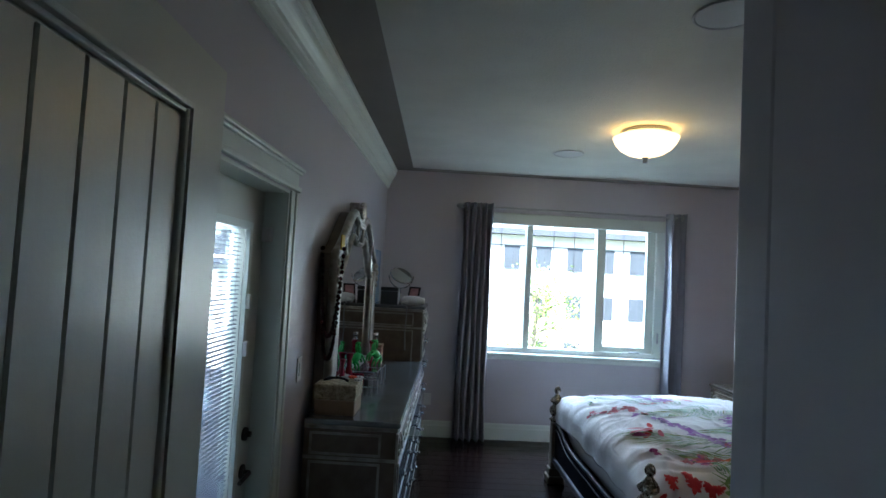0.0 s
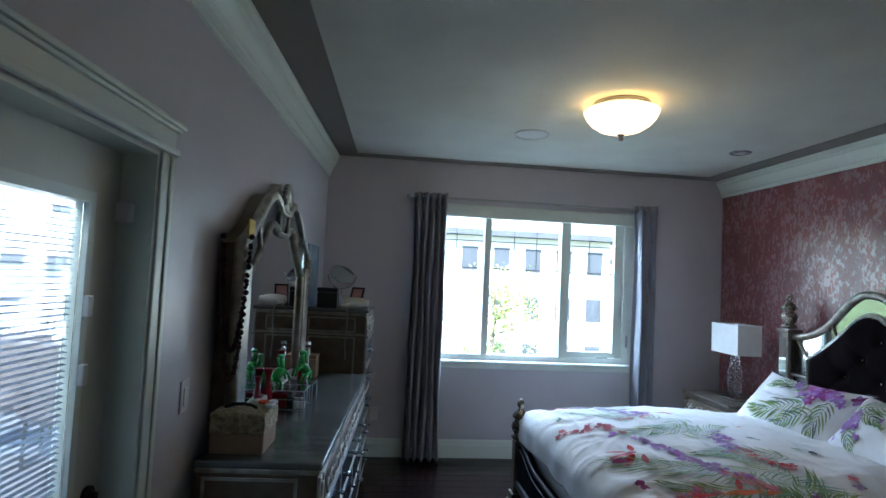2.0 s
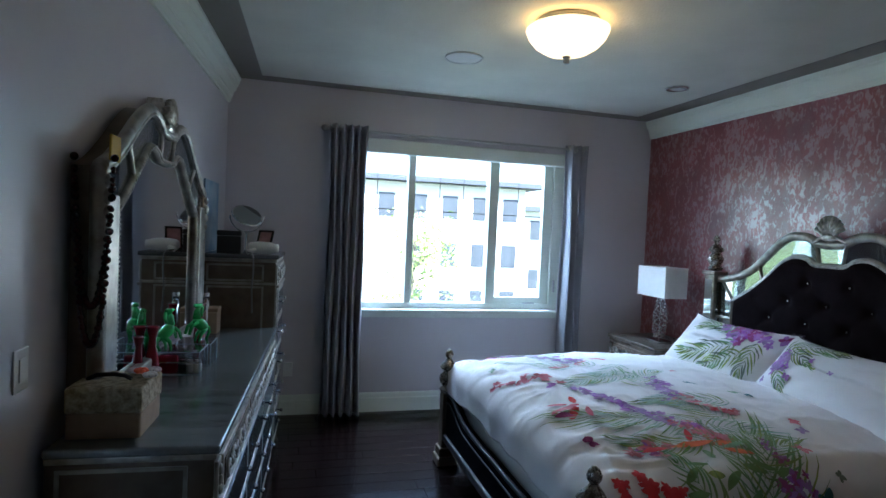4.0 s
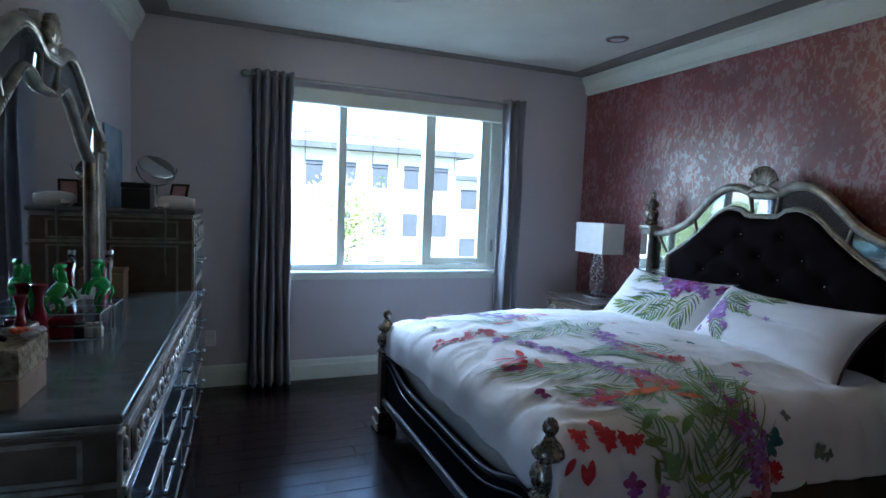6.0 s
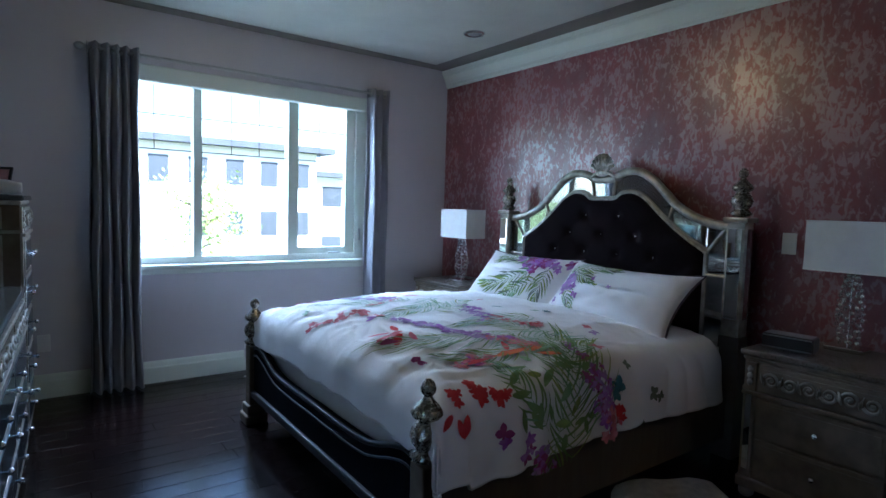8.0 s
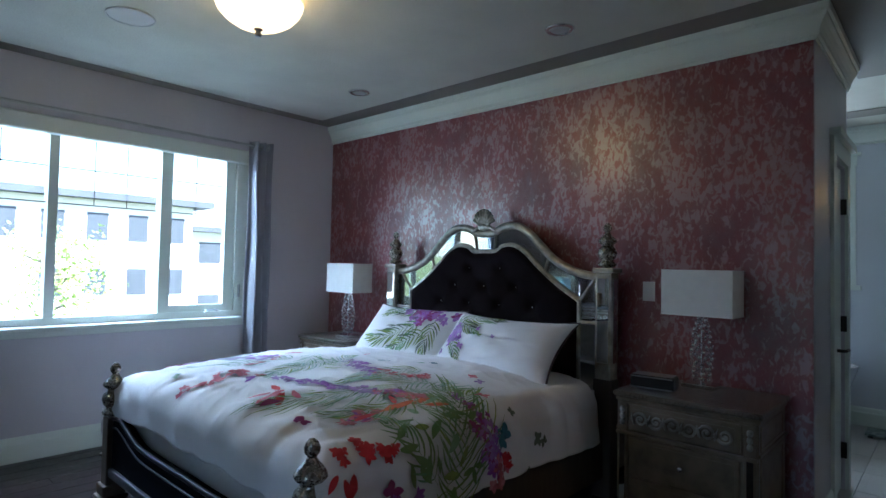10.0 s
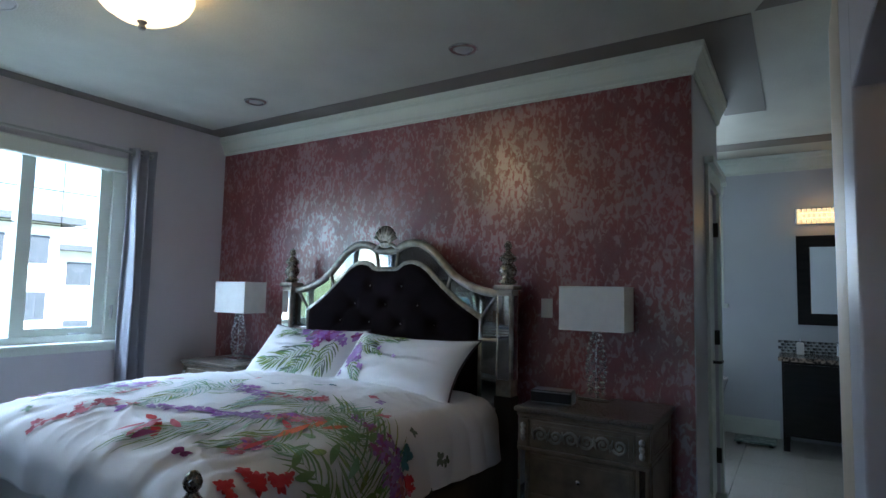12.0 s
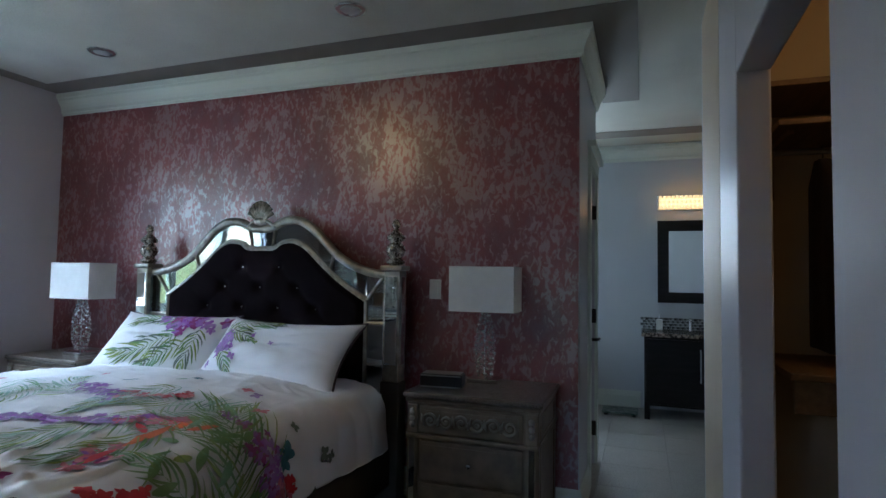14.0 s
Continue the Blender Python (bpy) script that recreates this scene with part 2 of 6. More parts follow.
def red_wall_material():
    """Maroon wall with sponged pearl-silver flakes that shine."""
    m = bpy.data.materials.new("sponged_maroon_wall")
    m.use_nodes = True
    n, lk = m.node_tree.nodes, m.node_tree.links
    b = n["Principled BSDF"]
    co = n.new("ShaderNodeTexCoord")
    lean = n.new("ShaderNodeMapping")
    lean.inputs["Rotation"].default_value = (radians(-28), 0, 0)
    lean.inputs["Scale"].default_value = (1, 1.25, 0.75)
    lk.new(co.outputs["Object"], lean.inputs["Vector"])

    def noise_tex(scale, detail, dist=0.0):
        x = n.new("ShaderNodeTexNoise")
        x.inputs["Scale"].default_value, x.inputs["Detail"].default_value, x.inputs["Distortion"].default_value = scale, detail, dist
        lk.new(lean.outputs[0], x.inputs["Vector"])
        return x

    def ranged(src, lo, hi, a=0.0, z=1.0):
        r = n.new("ShaderNodeMapRange")
        r.inputs["From Min"].default_value, r.inputs["From Max"].default_value = lo, hi
        r.inputs["To Min"].default_value, r.inputs["To Max"].default_value = a, z
        lk.new(src, r.inputs["Value"])
        return r.outputs[0]

    def blend(f, a, c):
        x = n.new("ShaderNodeMix")
        x.data_type = "RGBA"
        lk.new(f, x.inputs["Factor"])
        for key, v in (("A", a), ("B", c)):
            if isinstance(v, tuple):
                x.inputs[key].default_value = (*v, 1)
            else:
                lk.new(v, x.inputs[key])
        return x.outputs["Result"]

    flake, cloud, grain = noise_tex(29, 4, 0.7), noise_tex(3.6, 8, 0.6), noise_tex(60, 4)
    add = n.new("ShaderNodeMath")
    add.operation = "MULTIPLY_ADD"
    lk.new(cloud.outputs["Fac"], add.inputs[0])
    add.inputs[1].default_value = 0.55
    lk.new(flake.outputs["Fac"], add.inputs[2])
    mask = ranged(add.outputs[0], 0.775, 0.89)
    sponge = noise_tex(9.0, 8, 0.3)
    base = blend(ranged(cloud.outputs["Fac"], 0.35, 0.65), (0.15, 0.013, 0.018), (0.26, 0.030, 0.033))
    base = blend(ranged(sponge.outputs["Fac"], 0.48, 0.70, 0, 0.45), base, (0.17, 0.095, 0.115))
    base = blend(ranged(grain.outputs["Fac"], 0.45, 0.75, 0, 0.30), base, (0.24, 0.10, 0.10))
    lk.new(blend(ranged(mask, 0, 1, 0, 0.85), base, (0.30, 0.165, 0.165)), b.inputs["Base Color"])
    lk.new(ranged(mask, 0, 1, 0.47, 0.36), b.inputs["Roughness"])
    lk.new(ranged(mask, 0, 1, 0.0, 0.55), b.inputs["Metallic"])
    bp = n.new("ShaderNodeBump")
    lk.new(ranged(mask, 0, 1, 0.50, 1.0), b.inputs["Coat Weight"])
    b.inputs["Coat Roughness"].default_value = 0.31
    b.inputs["Coat IOR"].default_value = 2.3
    bp.inputs["Strength"].default_value, bp.inputs["Distance"].default_value = 0.015, 0.01
    lk.new(add.outputs[0], bp.inputs["Height"])
    lk.new(bp.outputs[0], b.inputs["Normal"])
    return m


M_RED = red_wall_material()


# ---- mesh helpers ----
def finish(name, bm, material, parent=None, label="", smooth=False):
    me = bpy.data.meshes.new(name)
    bmesh.ops.recalc_face_normals(bm, faces=bm.faces)
    bm.to_mesh(me)
    bm.free()
    if smooth:
        for p in me.polygons:
            p.use_smooth = True
    me.materials.append(material)
    ob = new(name, me)
    if parent is not None:
        ob.parent = parent
    if label:
        ob["label"] = label
    return ob


def part(name, bm, material, parent, label="", smooth=False):
    return finish(name, bm, material, parent, label, smooth)


def thing(name, label, category, group="", at=(0, 0, 0), rz=0.0):
    e = new(name)
    e.matrix_world = pose(*at, 0, 0, rz)
    return tagged(e, label, category, group)


def setting(name, bm, material, label, smooth=False):
    return tagged(finish(name, bm, material, None, "", smooth), label, kind="structure")


def box(x0, x1, y0, y1, z0, z1, bevel=0.0, bm=None, seg=2):
    own = bmesh.new()
    bmesh.ops.create_cube(own, size=1)
    bmesh.ops.scale(own, vec=(x1 - x0, y1 - y0, z1 - z0), verts=own.verts)
    bmesh.ops.translate(own, vec=((x0 + x1) / 2, (y0 + y1) / 2, (z0 + z1) / 2), verts=own.verts)
    if bevel:
        bmesh.ops.bevel(own, geom=own.edges[:], offset=bevel, segments=seg, affect="EDGES", profile=0.5)
    if bm is None:
        return own
    return join(bm, own)


def join(bm, other):
    me = bpy.data.meshes.new("tmp")
    other.to_mesh(me)
    other.free()
    bm.from_mesh(me)
    bpy.data.meshes.remove(me)
    return bm


def lathe(profile, at=(0, 0, 0), n=24, bm=None, axis="z"):
    """A turned body from (radius, height) pairs."""
    bm = bm or bmesh.new()
    rings = []
    for r, h in profile:
        ring = []
        for i in range(n):
            a = 2 * math.pi * i / n
            c, s = r * math.cos(a), r * math.sin(a)
            p = {"z": (c, s, h), "x": (h, c, s), "y": (c, h, s)}[axis]
            ring.append(bm.verts.new((p[0] + at[0], p[1] + at[1], p[2] + at[2])))
        rings.append(ring)
    for a, b in zip(rings, rings[1:]):
        for i in range(n):
            bm.faces.new((a[i], a[(i + 1) % n], b[(i + 1) % n], b[i]))
    for ring in (rings[0], rings[-1]):
        bm.faces.new(ring)
    return bm


def tube(points, r, n=8, bm=None, closed=False, flat=1.0):
    """A round rod along a line of points."""
    bm = bm or bmesh.new()
    pts = [Vector(p) for p in points]
    rings = []
    for i, p in enumerate(pts):
        a = pts[i - 1] if (i or closed) else p
        b = pts[(i + 1) % len(pts)] if (i < len(pts) - 1 or closed) else p
        d = (b - a).normalized()
        up = Vector((0, 0, 1)) if abs(d.z) < 0.95 else Vector((1, 0, 0))
        u = d.cross(up).normalized()
        v = u.cross(d)
        rad = r(i / max(1, len(pts) - 1)) if callable(r) else r
        rings.append([bm.verts.new(p + rad * (math.cos(2 * math.pi * k / n) * u + flat * math.sin(2 * math.pi * k / n) * v)) for k in range(n)])
    pairs = list(zip(rings, rings[1:])) + ([(rings[-1], rings[0])] if closed else [])
    for a, b in pairs:
        for k in range(n):
            bm.faces.new((a[k], a[(k + 1) % n], b[(k + 1) % n], b[k]))
    if not closed:
        bm.faces.new(rings[0])
        bm.faces.new(rings[-1])
    return bm


def sphere(at, r, bm=None, scale=(1, 1, 1), u=12, v=8):
    own = bmesh.new()
    bmesh.ops.create_uvsphere(own, u_segments=u, v_segments=v, radius=r)
    bmesh.ops.scale(own, vec=scale, verts=own.verts)
    bmesh.ops.translate(own, vec=at, verts=own.verts)
    return own if bm is None else join(bm, own)


def sweep(profile, path, bm=None, cap=True):
    """A moulding: (out, up) pairs carried along path, a list of (x, y, outx, outy)."""
    bm = bm or bmesh.new()
    rows = [[bm.verts.new((x + o * ox, y + o * oy, h)) for o, h in profile] for x, y, ox, oy in path]
    k = len(profile)
    for a, b in zip(rows, rows[1:]):
        for i in range(k):
            bm.faces.new((a[i], a[(i + 1) % k], b[(i + 1) % k], b[i]))
    if cap:
        bm.faces.new(rows[0])
        bm.faces.new(rows[-1])
    return bm


def prism(outline, x0, x1, bm=None):
    """A board with an outline in (y, z) between two x."""
    bm = bm or bmesh.new()
    a = [bm.verts.new((x0, y, z)) for y, z in outline]
    b = [bm.verts.new((x1, y, z)) for y, z in outline]
    k = len(outline)
    for i in range(k):
        bm.faces.new((a[i], a[(i + 1) % k], b[(i + 1) % k], b[i]))
    bm.faces.new(a)
    bm.faces.new(b)
    return bm


def smooth_line(points, steps=8):
    """Catmull-Rom through (a, b) pairs."""
    p = [points[0], *points, points[-1]]
    out = []
    for i in range(1, len(p) - 2):
        for s in range(steps):
            t = s / steps
            out.append(tuple(0.5 * (2 * p[i][k] + (p[i + 1][k] - p[i - 1][k]) * t + (2 * p[i - 1][k] - 5 * p[i][k] + 4 * p[i + 1][k] - p[i + 2][k]) * t * t
                                    + (3 * p[i][k] - p[i - 1][k] - 3 * p[i + 1][k] + p[i + 2][k]) * t ** 3) for k in range(len(points[0]))))
    out.append(points[-1])
    return out


# ---- the large structure ----
WX, EX, NY, CZ = -0.40, 3.475, 6.85, 2.74
WT = -3.0                            # the west wall stands a little askew of the room
WEST_TURN = pose(WX, NY, 0, 0, 0, WT) @ pose(-WX, -NY, 0)
SY = 2.748                           # south end of the east wall


def west(*obs):
    """Swings things built against the west wall into its line."""
    for ob in obs:
        ob.matrix_world = WEST_TURN @ ob.matrix_world


def west_xy(x, y):
    p = WEST_TURN @ Vector((x, y, 0))
    return p.x, p.y


def boxes(*rows):
    bm = bmesh.new()
    for r in rows:
        box(*r, bm=bm)
    return bm


# west wall with the patio door's opening
DY0, DY1, DZ = 2.57, 3.47, 1.99
west(setting("wall_west", boxes((WX - 0.24, WX, -1.5, DY0, 0, CZ), (WX - 0.24, WX, DY1, NY, 0, CZ), (WX - 0.24, WX, DY0, DY1, DZ, CZ)), M_WALL, "lavender grey painted bedroom wall with a patio door"))
# north wall with the window
WX0, WX1, WZ0, WZ1 = 0.52, 2.59, 0.895, 2.305
setting("wall_north", boxes((WX - 0.24, WX0, NY, NY + 0.2, 0, CZ), (WX1, EX + 0.12, NY, NY + 0.2, 0, CZ), (WX0, WX1, NY, NY + 0.2, 0, WZ0), (WX0, WX1, NY, NY + 0.2, WZ1, CZ)), M_WALL, "lavender grey painted wall with a wide window")
# east wall and its sponged finish
bm = bmesh.new()
plan = [(EX, SY), (EX, NY), (EX + 0.12, NY), (EX + 0.12, SY)]


def upright(plan, z0, z1, bm=None):
    bm = bm or bmesh.new()
    a = [bm.verts.new((x, y, z0)) for x, y in plan]
    b = [bm.verts.new((x, y, z1)) for x, y in plan]
    k = len(plan)
    for i in range(k):
        bm.faces.new((a[i], a[(i + 1) % k], b[(i + 1) % k], b[i]))
    bm.faces.new(a)
    bm.faces.new(b)
    return bm


setting("wall_east", upright(plan, 0, CZ), M_WALL, "bedroom wall behind the bed")
setting("wall_east_finish", box(EX - 0.005, EX - 0.001, SY + 0.005, NY - 0.001, 0.0, 2.585), M_RED, "maroon feature wall sponged with pearly silver flakes")


setting("wall_passage", boxes((EX + 0.122, 4.03, SY, SY + 0.11, 0, CZ), (4.50, 4.60, SY, SY + 0.11, 0, CZ), (4.03, 4.50, SY, SY + 0.11, 2.05, CZ)), M_WALL, "pale passage wall with a closed white door")
setting("wall_bath_west", box(4.49, 4.60, SY + 0.112, 4.8, 0, CZ), M_BATHWALL, "bathroom side wall")
setting("wall_bath_north", box(4.49, 6.65, 4.8, 4.92, 0, CZ), M_BATHWALL, "bathroom end wall")
BX = 6.50
setting("wall_bath_east", boxes((BX, BX + 0.15, 0.0, 2.99, 0, CZ), (BX, BX + 0.15, 4.1, 4.8, 0, CZ), (BX, BX + 0.15, 2.99, 4.1, 0, 1.27), (BX, BX + 0.15, 2.99, 4.1, 2.38, CZ)), M_BATHWALL, "pale blue grey bathroom wall with a window")
setting("wall_bath_south", box(3.62, BX + 0.15, -0.12, 0.0, 0, CZ), M_BATHWALL, "bathroom end wall")
# closet wall with its open doorway, rounded at the corners
CY = 2.105
cw = setting("wall_closet", boxes((0.64, 1.44, CY - 0.11, CY, 0, CZ), (2.47, 2.93, CY - 0.11, CY, 0, CZ), (1.44, 2.47, CY - 0.11, CY, 2.05, CZ)), M_WALL, "pale wall with an open closet doorway")
bev = cw.modifiers.new("soft_corners", "BEVEL")
bev.width, bev.segments = 0.008, 2
setting("wall_closet_east", boxes((3.50, 3.62, 0.0, CY, 0, CZ), (2.932, 3.50, CY - 0.11, CY, 0, CZ)), M_CLOSETWALL, "warm closet end wall")
setting("wall_bath_closet", box(3.622, 3.64, 0.002, CY, 0, CZ), M_BATHWALL, "pale bathroom side of the closet wall")
setting("wall_closet_south", box(0.77, 3.62, -0.12, 0.0, 0, CZ), M_CLOSETWALL, "warm closet back wall")
setting("wall_entry_east", box(0.64, 0.765, 1.25, CY - 0.112, 0, CZ), M_WALL, "entry side wall")
setting("wall_hall", boxes((-0.82, -0.36, 1.13, 1.25, 0, CZ), (0.61, 0.64, 1.13, 1.25, 0, CZ), (-0.36, 0.61, 1.13, 1.25, 2.06, CZ), (0.64, 0.77, -1.5, 1.248, 0, CZ), (-0.95, 0.77, -1.62, -1.5, 0, CZ)), M_WALL, "hallway walls round the bedroom doorway")

setting("ceiling", box(-1.3, BX + 0.15, -1.62, NY + 0.2, CZ, CZ + 0.18), M_CEIL, "white textured ceiling")
# taupe painted band round the ceiling
B0 = 0.03
for name, ring in (("west", [west_xy(WX + B0, 0.0), west_xy(WX + B0, NY - 0.01), (-0.135, NY - 0.01), (-0.310, 0.0)]),
                   ("north", [(-0.134, NY - 0.01), (EX - 0.256, NY - 0.01), (EX - 0.256, NY - 0.15), (-0.138, NY - 0.15)]),
                   ("east", [(EX - 0.255, NY - 0.01), (EX - B0, NY - 0.01), (EX - B0, SY - 0.31), (EX - 0.255, SY - 0.31)]),
                   ("passage", [(EX - B0, SY - B0), (4.90, SY - B0), (4.90, SY - 0.31), (EX - B0, SY - 0.31)]),
                   ("bath", [(BX - 0.42, 4.7), (BX - 0.42, 0.1), (BX - 0.66, 0.1), (BX - 0.66, 4.7)]),
                   ("closet", [(2.95, 1.85), (2.95, 2.30), (3.2, 2.42), (3.2, 1.85)])):
    setting("trim_band_" + name, upright(ring, CZ - 0.005, CZ - 0.001), M_BAND, "taupe painted border on the ceiling")

CROWN = [(0, 2.535), (0.010, 2.535), (0.010, 2.549), (0.017, 2.556), (0.012, 2.566), (0.020, 2.576), (0.020, 2.592), (0.028, 2.599), (0.023, 2.610), (0.032, 2.626), (0.041, 2.642), (0.036, 2.651), (0.048, 2.664), (0.048, 2.684), (0.056, 2.691), (0.051, 2.702), (0.060, 2.713), (0.060, 2.734), (0, 2.734)]
west(setting("crown_moulding_west", sweep(CROWN, [(WX, 0.0, 1.85, 0), (WX, NY - 0.001, 1.55, 0)]), M_TRIM, "white ribbed crown moulding"))
EASTCROWN = [(0, 2.570), (0.010, 2.570), (0.011, 2.583), (0.021, 2.589), (0.022, 2.610), (0.030, 2.635), (0.043, 2.660), (0.056, 2.677), (0.058, 2.693), (0.069, 2.699), (0.072, 2.734), (0, 2.734)]
setting("crown_moulding", sweep(EASTCROWN, [(EX - 0.005, NY - 0.001, -1, 0), (EX - 0.005, SY - 0.002, -1, -1), (4.60, SY - 0.002, 0, -1)]), M_TRIM, "white ribbed crown moulding")
setting("trim_bath", sweep(EASTCROWN, [(BX, 0.05, -1, 0), (BX, 4.7, -1, 0)]), M_TRIM, "white crown moulding in the bathroom")
BASE = [(0, 0), (0.020, 0), (0.020, 0.115), (0.016, 0.125), (0.012, 0.150), (0.006, 0.165), (0, 0.165)]
bm = sweep(BASE, [(WX, NY, 0, -1), (EX - 0.005, NY, -1, -1), (EX - 0.005, SY - 0.002, -1, -1), (3.93, SY - 0.002, 0, -1)])
sweep(BASE, [(BX, 0.05, -1, 0), (BX, 1.1, -1, 0)], bm)
sweep(BASE, [(BX, 2.44, -1, 0), (BX, 4.75, -1, 0)], bm)
setting("baseboard", bm, M_TRIM, "white moulded baseboard")
bm = sweep(BASE, [(WX, DY1 + 0.09, 1, 0), (WX, NY - 0.02, 1, 0)])
sweep(BASE, [(WX, 1.26, 1, 0), (WX, DY0 - 0.09, 1, 0)], bm)
west(setting("baseboard_west", bm, M_TRIM, "white moulded baseboard"))

# ---- window on the north wall ----
win = tagged(new("window_1"), "wide white three-part window with thin leaded bars", "window", kind="structure")
GY = NY + 0.10
fr = bmesh.new()
FT = 0.045
box(WX0, WX0 + FT, NY + 0.04, NY + 0.16, WZ0, WZ1, bm=fr)
box(WX1 - FT - 0.06, WX1, NY + 0.04, NY + 0.16, WZ0, WZ1, bm=fr)
box(WX0 + FT, WX1 - FT - 0.06, NY + 0.04, NY + 0.16, WZ0, WZ0 + 0.05, bm=fr)
box(WX0 + FT, WX1 - FT - 0.06, NY + 0.04, NY + 0.16, WZ1 - 0.045, WZ1, bm=fr)
MUL = [(1.10, 1.16), (1.855, 1.915)]
for a, b in MUL:
    box(a, b, NY + 0.05, NY + 0.15, WZ0 + 0.05, WZ1 - 0.045, bm=fr)
part("window_frame", fr, M_TRIM, win)
part("sash", boxes((1.915, 1.950, GY - 0.03, GY + 0.02, WZ0 + 0.05, WZ1 - 0.045), (2.40, 2.485, GY - 0.03, GY + 0.02, WZ0 + 0.05, WZ1 - 0.045),
                   (1.950, 2.40, GY - 0.03, GY + 0.02, WZ0 + 0.05, WZ0 + 0.105)), M_TRIM, win)
part("window_sill", box(WX0 - 0.05, WX1 + 0.04, NY - 0.045, NY + 0.04, WZ0 - 0.035, WZ0 - 0.003, 0.006), M_TRIM, win)
part("apron", box(WX0 - 0.03, WX1 + 0.02, NY - 0.018, NY - 0.001, WZ0 - 0.075, WZ0 - 0.036, 0.004), M_TRIM, win)
part("head_blind", box(WX0 + 0.01, WX1 - 0.02, NY - 0.03, NY + 0.035, WZ1 - 0.075, WZ1 + 0.045, 0.012), M_TRIM, win, "white rolled blind cassette")
part("side_casing", box(WX1 - 0.0, WX1 + 0.05, NY - 0.018, NY - 0.001, WZ0, WZ1 + 0.06, 0.004), M_TRIM, win)
for a, b in ((WX0 + FT, 1.10), (1.16, 1.855), (1.950, 2.40)):
    pane = part("pane", box(a, b, GY - 0.002, GY + 0.002, WZ0 + 0.05, WZ1 - 0.045), M_GLASS, win)
    pane.visible_shadow = False
BARZ = (1.76, 2.02)
for a, b, cuts in ((WX0 + FT, 1.10, (0.5,)), (1.16, 1.855, (0.34, 0.66)), (1.950, 2.40, (0.45,))):
    for z in BARZ:
        part("glazing_bar", box(a, b, GY - 0.006, GY - 0.003, z - 0.004, z + 0.004), M_DARKMETAL, win)
    for f in cuts:
        x = a + (b - a) * f
        part("glazing_bar", box(x - 0.003, x + 0.003, GY - 0.006, GY - 0.003, BARZ[0], WZ1 - 0.045), M_DARKMETAL, win)
part("latch", box(2.515, 2.53, NY + 0.015, NY + 0.04, 1.06, 1.17, 0.004), M_NICKEL, win)
part("crank", tube([(2.22, NY + 0.03, 0.952), (2.30, NY + 0.02, 0.957), (2.33, NY + 0.015, 0.955)], 0.008), M_NICKEL, win)

# ---- patio door ----
pd = tagged(new("door_1"), "white patio door with blinds between its glass, closed", "door", kind="structure")
cas = bmesh.new()
box(WX - 0.001, WX + 0.009, DY0 - 0.085, DY0 - 0.004, 0, DZ + 0.005, 0.004, cas)
box(WX - 0.001, WX + 0.009, DY1 + 0.004, DY1 + 0.085, 0, DZ + 0.005, 0.004, cas)
box(WX, WX + 0.013, DY0 - 0.06, DY0 - 0.004, 0, DZ + 0.005, 0.006, cas)
box(WX, WX + 0.015, DY1 + 0.055, DY1 + 0.088, 0, DZ + 0.005, 0.006, cas)
part("door_casing", cas, M_TRIM, pd)
hd = bmesh.new()
box(WX, WX + 0.024, DY0 - 0.10, DY1 + 0.10, DZ + 0.006, DZ + 0.028, 0.005, hd)
box(WX, WX + 0.011, DY0 - 0.09, DY1 + 0.09, DZ + 0.028, DZ + 0.085, 0.002, hd)
box(WX, WX + 0.024, DY0 - 0.11, DY1 + 0.11, DZ + 0.085, DZ + 0.098, 0.004, hd)
box(WX, WX + 0.034, DY0 - 0.12, DY1 + 0.12, DZ + 0.098, DZ + 0.115, 0.005, hd)
part("door_head", hd, M_TRIM, pd)
jm = boxes((WX - 0.24, WX, DY1 - 0.012, DY1 + 0.004, 0, DZ), (WX - 0.24, WX, DY0 - 0.004, DY0 + 0.012, 0, DZ), (WX - 0.24, WX, DY0 + 0.012, DY1 - 0.012, DZ - 0.012, DZ + 0.004))
part("door_jamb", jm, M_TRIM, pd)
SX = WX - 0.125
GYA, GYB, GZA, GZB = DY0 + 0.17, DY1 - 0.19, 0.22, 1.80
leaf = part("door_leaf", boxes((SX - 0.022, SX + 0.022, DY0 + 0.014, GYA, 0.01, DZ - 0.016), (SX - 0.022, SX + 0.022, GYB, DY1 - 0.014, 0.01, DZ - 0.016),
                               (SX - 0.022, SX + 0.022, GYA, GYB, 0.01, GZA), (SX - 0.022, SX + 0.022, GYA, GYB, GZB, DZ - 0.016)), M_DOORPAINT, pd)
part("glass_stop", boxes((SX + 0.022, SX + 0.034, GYA - 0.03, GYA, GZA - 0.03, GZB + 0.03), (SX + 0.022, SX + 0.034, GYB, GYB + 0.03, GZA - 0.03, GZB + 0.03),
                         (SX + 0.022, SX + 0.034, GYA, GYB, GZA - 0.03, GZA), (SX + 0.022, SX + 0.034, GYA, GYB, GZB, GZB + 0.03)), M_TRIM, leaf)
for dx in (-0.014, 0.014):
    g = part("glass", box(SX + dx - 0.002, SX + dx + 0.002, GYA, GYB, GZA, GZB), M_GLASS, leaf)
    g.visible_shadow = False
slat = None
z = GZA + 0.01
